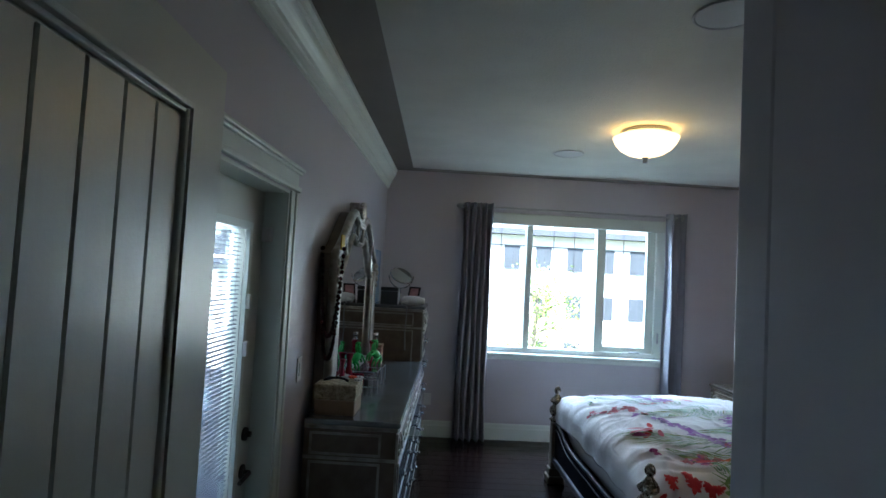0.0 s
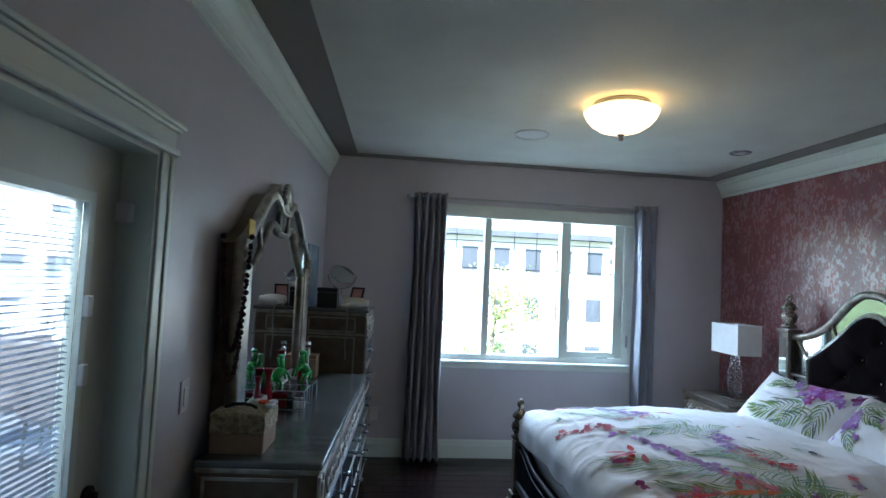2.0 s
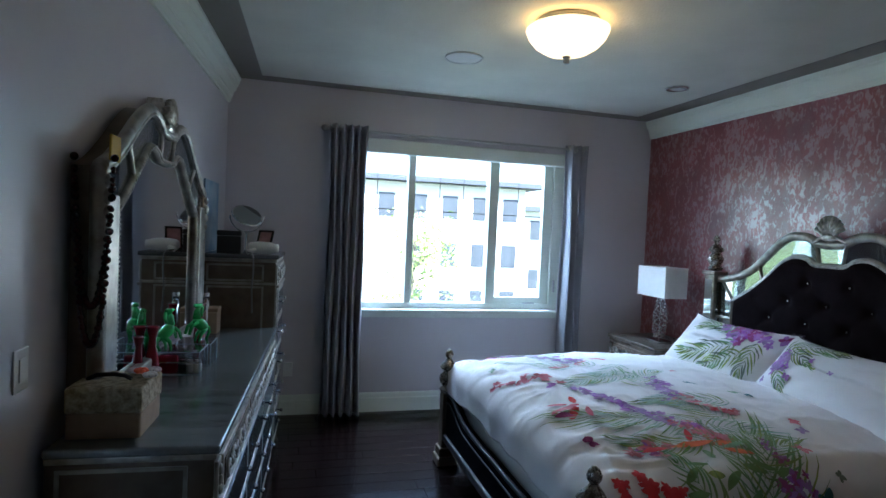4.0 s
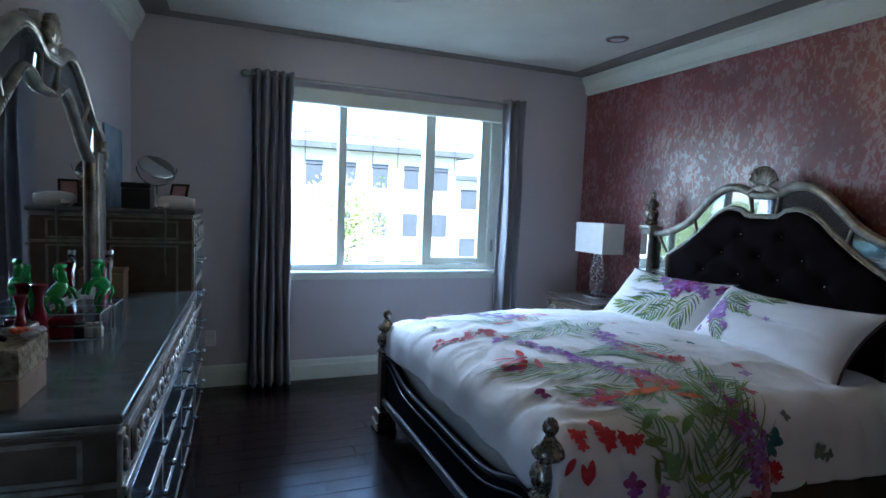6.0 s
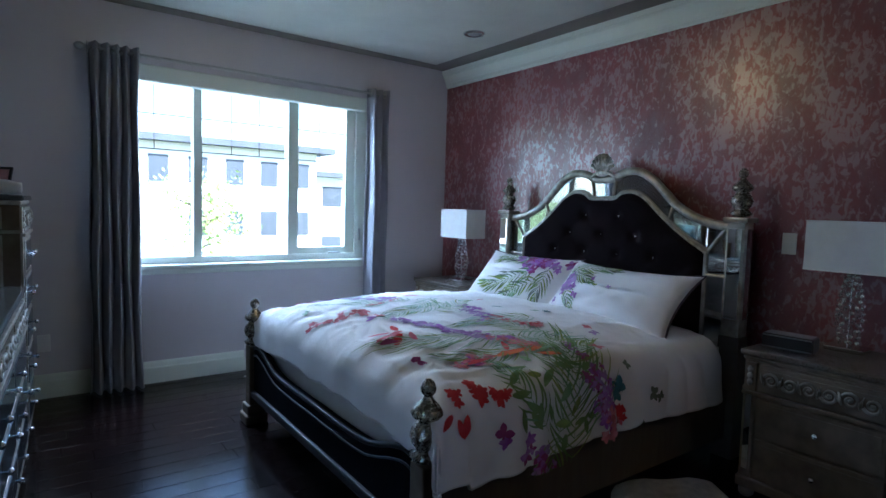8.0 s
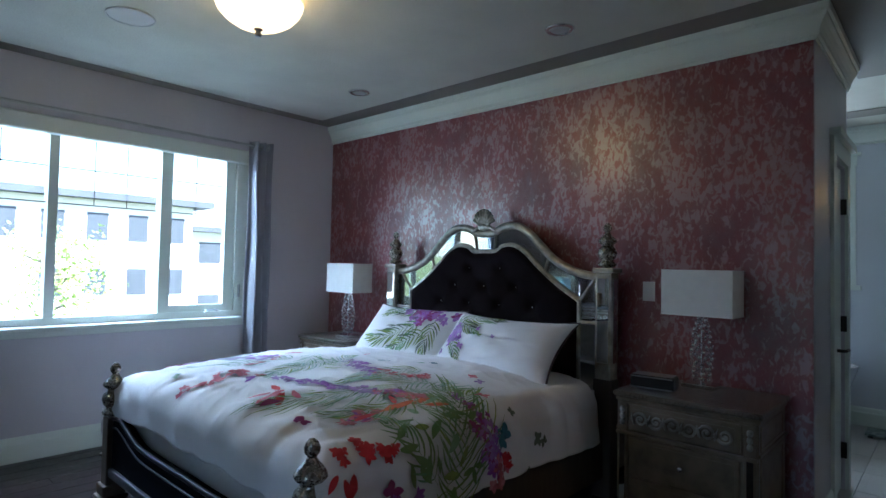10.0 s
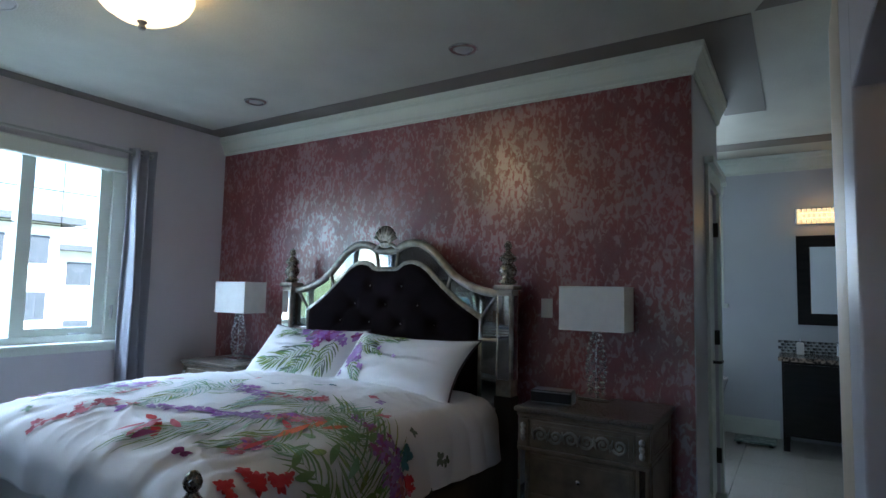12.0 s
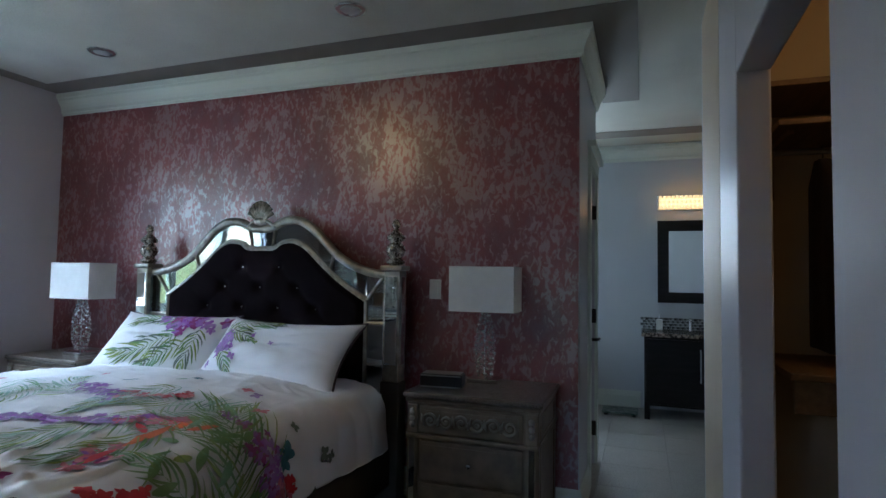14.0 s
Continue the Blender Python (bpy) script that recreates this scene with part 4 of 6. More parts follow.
class Print:
    """Flat printed shapes gathered by colour, laid on a surface."""

    def __init__(self, place):
        self.place, self.sets, self.level = place, {}, 0

    def blade(self, colour, a, b, ang, length, width, bend=0.0, n=6):
        bm = self.sets.setdefault(colour, (bmesh.new(), {}))[0]
        self.level = (self.level + 1) % 5
        lift = 0.0060 + 0.0005 * self.level
        left, right = [], []
        for i in range(n + 1):
            f = i / n
            t = ang + bend * f
            ca, cb = a + length * f * math.cos(ang + bend * f * 0.5), b + length * f * math.sin(ang + bend * f * 0.5)
            w = width * math.sin(math.pi * (0.06 + 0.94 * f)) ** 0.8 * 0.5 + 0.0004
            left.append(bm.verts.new(self.place(ca - w * math.sin(t), cb + w * math.cos(t), lift)))
            right.append(bm.verts.new(self.place(ca + w * math.sin(t), cb - w * math.cos(t), lift)))
        for i in range(n):
            bm.faces.new((left[i], left[i + 1], right[i + 1], right[i]))

    def frond(self, colour, a, b, ang, length, spread=0.5, k=17, bend=0.35, width=0.010):
        pts = []
        for i in range(k + 1):
            f = i / k
            pts.append((a + length * f * math.cos(ang + bend * f), b + length * f * math.sin(ang + bend * f), ang + bend * f * 1.6))
        for i, (pa, pb, t) in enumerate(pts[1:], 1):
            f = i / k
            ln = length * spread * (math.sin(math.pi * min(1, 0.18 + 0.80 * f)) ** 0.7)
            for s in (-1, 1):
                self.blade(SECOND.get(colour, colour) if random.random() < 0.3 else colour, pa, pb, t + s * (1.05 - 0.55 * f), ln * random.uniform(0.85, 1.05), width, -s * 0.55, 6)
        for (pa, pb, t), (qa, qb, _) in zip(pts, pts[1:]):
            self.blade(colour, pa, pb, math.atan2(qb - pb, qa - pa), math.hypot(qa - pa, qb - pb) * 1.15, 0.006, 0, 1)

    def palm(self, colours, a0, b0, a1, b1, sag, left, right, k=16, width=0.0088):
        """A long frond: leaflets of given lengths on each side of a bowed spine."""
        da, db = a1 - a0, b1 - b0
        ln = math.hypot(da, db)
        ang = math.atan2(db, da)
        pts = []
        for i in range(k + 1):
            f = i / k
            off = sag * ln * 4 * f * (1 - f)
            pts.append((a0 + da * f - off * db / ln, b0 + db * f + off * da / ln, ang + math.atan(sag * 4 * (1 - 2 * f))))
        for i, (pa, pb, t) in enumerate(pts):
            f = i / k
            size = 0.45 + 0.55 * math.sin(math.pi * min(1.0, 0.15 + 0.75 * f))
            for s, reach in ((-1, right), (1, left)):
                if reach and i > 0:
                    self.blade(random.choice(colours), pa, pb, t + s * (1.15 - 0.75 * f) + random.uniform(-0.08, 0.08), reach * 1.2 * size * random.uniform(0.85, 1.1), width * random.uniform(0.7, 1.2), -s * random.uniform(0.45, 0.85), 7)
        for (pa, pb, t), (qa, qb, _) in zip(pts, pts[1:]):
            self.blade(colours[0], pa, pb, math.atan2(qb - pb, qa - pa), math.hypot(qa - pa, qb - pb) * 1.2, 0.006, 0, 1)

    def flower(self, colour, a, b, r, petals=5, turn=0.0):
        for k in range(petals):
            t = turn + 2 * math.pi * k / petals + random.uniform(-0.2, 0.2)
            c = SECOND.get(colour, colour) if random.random() < 0.45 else colour
            self.blade(c, a, b, t, r * random.uniform(0.8, 1.2), r * random.uniform(0.55, 0.75), random.uniform(-0.5, 0.5), 5)

    def spray(self, colour, a, b, ang, length, r, count, bend=0.5):
        for i in range(count):
            f = i / max(1, count - 1)
            t = ang + bend * f
            self.flower(colour, a + length * f * math.cos(t) + random.uniform(-r, r) * 0.6, b + length * f * math.sin(t) + random.uniform(-r, r) * 0.6, r * random.uniform(0.7, 1.1) * (1 - 0.35 * f), 5, random.uniform(0, 6))

    def butterfly(self, colour, a, b, s, ang):
        for k, ln in ((0.5, 1), (-0.5, 1), (2.4, 0.8), (-2.4, 0.8)):
            self.blade(colour, a, b, ang + k, s * ln, s * 0.6, 0, 5)

    def done(self, owner):
        for colour, (bm, _) in self.sets.items():
            part("printed_" + colour.name.split("_")[1], bm, colour, owner)["kind"] = "stuff"


random.seed(7)
pr = Print(on_duvet)
pi = math.pi
LEAVES, PALE, MIXED = (P_GREEN, P_GREEN, P_LIME, P_FERN), (P_SAGE, P_SAGE, P_FERN, P_LIME, P_TEALPALE), (P_SAGE, P_GREEN, P_FERN, P_LIME)
# fronds: a dark bunch over the south edge, paler ones across the middle and the north side
for cols, a0, b0, a1, b1, sag, lf, rt, k in (
        (LEAVES, 1.22, 1.38, 0.98, 0.74, 0.06, 0.20, 0.36, 14), (LEAVES, 1.32, 1.34, 1.20, 0.72, -0.05, 0.10, 0.30, 12), (LEAVES, 1.18, 1.04, 0.90, 0.84, 0.08, 0.14, 0.18, 8), (LEAVES, 1.34, 1.20, 1.46, 0.86, 0.06, 0.10, 0.16, 9), (LEAVES, 1.28, 1.22, 1.36, 1.42, 0.0, 0.12, 0.14, 7),
        (MIXED, 1.06, 0.56, 1.68, 0.40, 0.08, 0.22, 0.13, 20), (MIXED, 1.16, 0.74, 1.56, 0.70, 0.10, 0.15, 0.12, 12), (PALE, 0.80, 0.46, 1.20, 0.30, -0.10, 0.18, 0.13, 14), (PALE, 1.18, 0.64, 0.88, 0.76, 0.10, 0.14, 0.14, 10), (PALE, 0.96, 0.66, 1.10, 0.36, -0.08, 0.14, 0.12, 10),
        (PALE, 0.92, -0.12, 1.46, 0.02, -0.08, 0.14, 0.16, 16), (PALE, 1.10, 0.14, 0.78, -0.20, 0.08, 0.14, 0.14, 12), (PALE, 1.22, -0.30, 1.58, -0.52, 0.06, 0.14, 0.14, 12), (PALE, 1.05, -0.36, 1.34, -0.72, 0.06, 0.13, 0.15, 12), (PALE, 0.92, -0.36, 1.20, -0.16, 0.06, 0.12, 0.12, 10), (PALE, 1.08, -0.72, 1.50, -0.86, 0.06, 0.12, 0.14, 12)):
    pr.palm(cols, a0, b0, a1, b1, sag, lf, rt, round(k * 1.25))
# broad single leaves among the dark bunch and beside the red flowers
for k in range(18):
    u, v = random.gauss(0, 1), random.gauss(0, 1)
    pr.blade(random.choice((P_GREEN, P_GREEN, P_LIME, P_FERN)), 1.20 + 0.085 * u, 1.06 + 0.12 * v, random.uniform(0, 2 * pi), random.uniform(0.06, 0.11), random.uniform(0.022, 0.036), random.uniform(-0.5, 0.5))
for a, b, g in ((1.48, 0.98, -2.7), (1.50, 1.02, 2.9), (1.44, 1.06, 2.3), (1.42, 1.10, 1.9), (1.38, 1.08, 1.4), (1.47, 1.08, 1.6)):
    pr.blade(P_GREEN, a, b, g, 0.095, 0.030, 0.3)
pr.blade(P_GREEN, 1.54, 1.00, -2.8, 0.24, 0.005, 0.2)


def row(col, a0, b0, a1, b1, r, count, loose=1.1):
    for i in range(count):
        f = i / max(1, count - 1)
        taper = 1.0 - 0.45 * f
        pr.flower(col, a0 + (a1 - a0) * f + random.gauss(0, r) * loose * taper, b0 + (b1 - b0) * f + random.gauss(0, r) * loose * taper, r * random.uniform(0.65, 1.15) * (0.7 + 0.3 * taper), random.choice((4, 5, 5)), random.uniform(0, 6))


row(P_PURPLE, 1.24, 0.56, 1.44, 0.10, 0.036, 34)
row(P_LILAC, 1.26, 0.46, 1.48, 0.08, 0.030, 12)
row(P_PURPLE, 1.14, -0.56, 1.52, -0.94, 0.040, 34)
row(P_LILAC, 1.20, -0.50, 1.40, -0.80, 0.034, 14)
row(P_PURPLE, 1.02, 0.26, 0.92, -0.06, 0.034, 20)
row(P_LILAC, 1.04, 0.30, 1.00, 0.10, 0.030, 8)
row(P_PINK, 1.24, 0.62, 1.14, 0.74, 0.042, 13)
row(P_PLUM, 1.28, 0.60, 1.18, 0.68, 0.034, 8)
row(P_PLUM, 1.02, 1.04, 0.98, 1.24, 0.036, 16)
row(P_PURPLE, 1.02, 1.06, 0.99, 1.20, 0.032, 10)
row(P_PLUM, 1.02, 1.02, 0.99, 0.80, 0.026, 14)
row(P_PLUM, 1.44, 1.25, 1.34, 1.33, 0.038, 8, 0.8)
row(P_PURPLE, 1.42, 1.28, 1.36, 1.34, 0.030, 3)
row(P_PINK, 1.44, 0.76, 1.62, 0.80, 0.032, 13)
row(P_PLUM, 1.46, 0.76, 1.56, 0.78, 0.026, 6)
row(P_PINK, 1.56, -0.10, 1.80, -0.16, 0.030, 13)
row(P_CORAL, 1.46, -0.06, 1.66, -0.12, 0.030, 7)
row(P_RED, 1.59, 0.99, 1.66, 0.97, 0.040, 9, 0.7)
row(P_RED, 1.54, 1.02, 1.58, 1.02, 0.032, 4, 0.6)
row(P_RED, 1.72, 0.95, 1.78, 0.99, 0.028, 4, 0.6)
row(P_PINK, 0.98, 0.32, 0.88, 0.56, 0.030, 15)
row(P_RED, 0.98, 0.40, 0.90, 0.54, 0.022, 7)
row(P_PINK, 0.98, 1.24, 0.94, 1.30, 0.040, 8)
row(P_RED, 0.90, 1.20, 0.88, 1.28, 0.030, 7)
row(P_PINK, 1.50, -0.78, 1.66, -0.86, 0.030, 8)
row(P_PINK, 1.22, -0.42, 1.38, -0.34, 0.028, 9)
for a, b, g, col, ln, w in ((1.42, 0.78, -0.15, P_RED, 0.13, 0.036), (1.40, 0.78, 3.0, P_ORANGE, 0.20, 0.040), (1.24, 0.80, 3.05, P_ORANGE, 0.15, 0.034), (1.22, 0.74, 2.6, P_RED, 0.13, 0.034), (1.30, 0.76, -2.2, P_RED, 0.11, 0.032), (1.20, 0.84, 2.4, P_ORANGE, 0.11, 0.034),
                            (1.58, 0.34, 0.2, P_PINK, 0.18, 0.040), (1.60, 0.36, 0.75, P_RED, 0.13, 0.046), (1.62, 0.30, -0.5, P_PINK, 0.10, 0.040), (1.58, 0.30, -1.9, P_RED, 0.09, 0.034), (1.64, 0.42, -0.2, P_PLUM, 0.10, 0.030), (1.56, 0.38, 1.3, P_PINK, 0.08, 0.034),
                            (1.66, -0.84, 0.2, P_PINK, 0.13, 0.036), (1.62, -0.82, 2.9, P_PINK, 0.12, 0.032), (1.80, 1.04, 0.5, P_RED, 0.07, 0.030), (1.73, 1.05, 1.0, P_RED, 0.09, 0.036), (1.78, 1.06, 1.6, P_RED, 0.07, 0.03), (1.26, -0.36, 0.3, P_CORAL, 0.16, 0.034), (1.06, -0.52, 0.4, P_PINK, 0.15, 0.030), (1.02, -0.56, 2.8, P_PINK, 0.12, 0.030)):
    pr.blade(col, a, b, g, ln, w, 0.3)
for a, b, c, s, g in ((0.90, 1.10, P_TEAL, 0.062, 0.4), (0.91, 1.13, P_TEAL, 0.045, 1.6), (0.64, 1.17, P_MOSS, 0.045, 1.4), (0.59, 1.19, P_MOSS, 0.036, 0.5), (1.56, 0.02, P_PURPLE, 0.048, 1.0), (0.76, 0.08, P_TEAL, 0.045, 2.0), (0.62, 0.26, P_SAGE, 0.045, 0.2), (0.58, 0.30, P_TEAL, 0.035, 1.2), (1.71, 0.68, P_PLUM, 0.040, 2.0),
                      (1.57, 1.14, P_PLUM, 0.052, 2.4), (1.56, 1.17, P_PURPLE, 0.036, 0.6), (0.68, 0.68, P_PINK, 0.040, 0.9), (0.72, 0.76, P_LILAC, 0.036, 0.2), (0.86, 0.88, P_PINK, 0.045, 1.9), (0.80, 1.02, P_MOSS, 0.028, 1.9), (0.90, 0.68, P_SAGE, 0.030, 0.3), (0.64, -0.22, P_PINK, 0.030, 1.0), (1.74, -0.40, P_SAGE, 0.028, 0.5), (0.72, 1.30, P_MOSS, 0.018, 0.5)):
    pr.butterfly(c, a, b, s, g)
pr.done(cover)


# ---- pillows ----
def pillow(mid, turn_z, lean, w, h, label, seed):
    random.seed(seed)
    ob = thing("pillow", label, "pillow", "pillows on the bed")
    m = pose(*mid, 0, 0, turn_z) @ pose(0, 0, 0, 0, lean, 0)
    ob.matrix_world = m

    def at(u, v, lift=0.0, side=1):
        e = max(0.0, (1 - abs(u) ** 2.6) * (1 - abs(v) ** 2.6))
        pinch = 1 - 0.05 * (1 - abs(u) ** 2) * abs(v) ** 2 - 0.04 * 0
        crease = max(0.0, 1 - abs(noise.noise(Vector((u * 2.2 + v * 1.6 + seed, v * 1.7 - u, side * 2)))) * 3.2)
        t = 0.110 * e ** 0.6 + (0.016 * noise.noise(Vector((u * 2.3 + seed, v * 2.3, side))) - 0.016 * crease ** 2) * e
        yy = u * w / 2 * (1 - 0.10 * (1 - v * v) * abs(u) ** 3)
        zz = v * h / 2 * (1 - 0.15 * (1 - u * u) * abs(v) ** 3)
        return Vector((-(t + lift) if side > 0 else t * 0.8, yy, zz - 0.02 * (1 - u * u) * (1 if v > 0 else 0)))

    bm = bmesh.new()
    n = 30
    front = [[bm.verts.new(at(-1 + 2 * i / n, -1 + 2 * j / n)) for j in range(n + 1)] for i in range(n + 1)]
    back = [[front[i][j] if i in (0, n) or j in (0, n) else bm.verts.new(at(-1 + 2 * i / n, -1 + 2 * j / n, 0, -1)) for j in range(n + 1)] for i in range(n + 1)]
    for g in (front, back):
        for i in range(n):
            for j in range(n):
                bm.faces.new((g[i][j], g[i + 1][j], g[i + 1][j + 1], g[i][j + 1]))
    body = part("case", bm, M_LINEN, ob, "", True)
    loop = [(u, -1) for u in np.linspace(-1, 1, 14)] + [(1, v) for v in np.linspace(-1, 1, 10)[1:]] + [(u, 1) for u in np.linspace(1, -1, 14)[1:]] + [(-1, v) for v in np.linspace(1, -1, 10)[1:-1]]
    part("piping", tube([at(u, v) for u, v in loop], 0.0065, 6, closed=True), M_PIPING, ob, "dark plum piping")
    return ob, body, at, w, h


for mid, rz, lean, seed, lab in (((2.98, 5.20, 0.875), 0, 42, 3, "white pillow printed with purple orchids and fern"), ((2.94, 4.34, 0.870), -5, 42, 5, "white pillow with fern print and plum piping")):
    ob, body, at, w, h = pillow(mid, rz, lean, 0.92 if seed == 3 else 0.98, 0.48, lab, seed)
    pp = Print(lambda a, b, l, at=at, w=w, h=h: at(max(-0.99, min(0.99, b / (w / 2))), max(-0.98, min(0.98, a / (h / 2))), l))
    s = -1 if seed == 3 else 1
    if seed == 3:
        for a0, b0, a1, b1, sag, lf, rt, k in ((0.06, -0.20, -0.14, 0.22, 0.10, 0.15, 0.16, 15), (0.12, -0.14, 0.10, 0.20, -0.10, 0.11, 0.13, 12), (-0.02, -0.28, -0.20, -0.02, 0.06, 0.10, 0.12, 10), (0.10, -0.30, -0.20, -0.30, 0.05, 0.12, 0.12, 10)):
            pp.palm((P_GREEN, P_FERN, P_LIME, P_MOSS), a0, b0, a1, b1, sag, lf, rt, k, 0.011)
        for k in range(26):
            pp.flower(random.choice((P_PLUM, P_PLUM, P_PURPLE)), 0.12 + random.gauss(0, 0.045), -0.18 + random.gauss(0, 0.085), random.uniform(0.03, 0.055), 5, random.uniform(0, 6))
        for k in range(8):
            pp.flower(P_PURPLE, 0.17 + random.gauss(0, 0.02), -0.02 + random.gauss(0, 0.03), random.uniform(0.02, 0.03), 5, random.uniform(0, 6))
    else:
        for a0, b0, a1, b1, sag, lf, rt, k in ((0.06, 0.40, 0.16, 0.02, 0.10, 0.13, 0.13, 14), (0.10, 0.40, 0.02, 0.12, 0.06, 0.09, 0.10, 9), (-0.02, 0.34, -0.20, 0.20, 0.04, 0.08, 0.08, 8)):
            pp.palm((P_GREEN, P_FERN, P_LIME, P_MOSS), a0, b0, a1, b1, sag, lf, rt, k, 0.010)
        for k in range(22):
            pp.flower(random.choice((P_PURPLE, P_PURPLE, P_LILAC)), random.gauss(-0.02, 0.055), 0.34 + random.gauss(0, 0.035), random.uniform(0.025, 0.045), 5, random.uniform(0, 6))
        pp.butterfly(P_PURPLE, 0.05, 0.12, 0.03, 0.4)
        pp.butterfly(P_PURPLE, -0.10, 0.20, 0.03, 1.4)
        pp.butterfly(P_LILAC, 0.02, -0.02, 0.02, 1.4)
    pp.done(body)


# ---- case furniture ----
def knob(x, y, z, parent, r=0.013):
    return part("knob", lathe([(0.006, 0), (0.005, 0.012), (r, 0.016), (r * 1.1, 0.024), (r * 0.6, 0.032), (0.001, 0.034)], (x, y, z), 12, axis="x"), M_CHROME, parent, "faceted chrome knob", True)


def scroll(x, y0, y1, z0, z1, out, parent):
    """Carved scrollwork: a running vine with a spiral in each bend and a leaf between."""
    bm = bmesh.new()
    zc, hh = (z0 + z1) / 2, (z1 - z0) / 2 * 0.70
    n = max(3, int((y1 - y0) / (hh * 1.9)))
    step = (y1 - y0) / n
    for k in range(n):
        yc = y0 + step * (k + 0.5)
        s = 1 if k % 2 else -1
        tube([(x + out * 0.005, yc + hh * (0.92 - 0.043 * t) * math.cos(0.55 * t + 0.4), zc + s * hh * (0.92 - 0.043 * t) * math.sin(0.55 * t + 0.4)) for t in range(19)], lambda f: 0.0075 - 0.0035 * f, 6, bm)
        sphere((x + out * 0.006, yc, zc), 0.0085, bm, u=8, v=6)
        tube([(x + out * 0.003, yc + step * 0.40, zc - s * hh * 0.75), (x + out * 0.010, yc + step * 0.50, zc), (x + out * 0.003, yc + step * 0.58, zc + s * hh * 0.75)], lambda f: 0.003 + 0.006 * math.sin(math.pi * f), 6, bm)
    part("carving", bm, M_CARVED if out > 0 else M_SILVER, parent, "carved silver scrollwork", True)["kind"] = "stuff"


def drawer(parent, x, y0, y1, z0, z1, out, material, knobs=1, carved=False, k=0):
    """A drawer front that faces out along x."""
    sx = (x, x + out * 0.016)
    d = part("drawer", box(min(sx), max(sx), y0, y1, z0, z1, 0.005), M_SILVER if out > 0 else M_PEWTER, parent)
    e = 0.020
    px = (x + out * 0.0165, x + out * 0.020)
    part("drawer_panel", box(min(px), max(px), y0 + e, y1 - e, z0 + e, z1 - e), material, d)
    if carved:
        scroll(x + out * 0.020, y0 + e, y1 - e, z0 + e * 0.5, z1 - e * 0.5, out, d)
    elif knobs:
        for f in ((0.5,) if knobs == 1 else (0.2, 0.8)):
            if out > 0:
                knob(x + 0.019, y0 + (y1 - y0) * f, (z0 + z1) / 2, d)
            else:
                part("knob", sphere((x - 0.032, y0 + (y1 - y0) * f, (z0 + z1) / 2), 0.014, None, (1, 1, 1), 10, 8), M_CHROME, d, "", True)
    return d


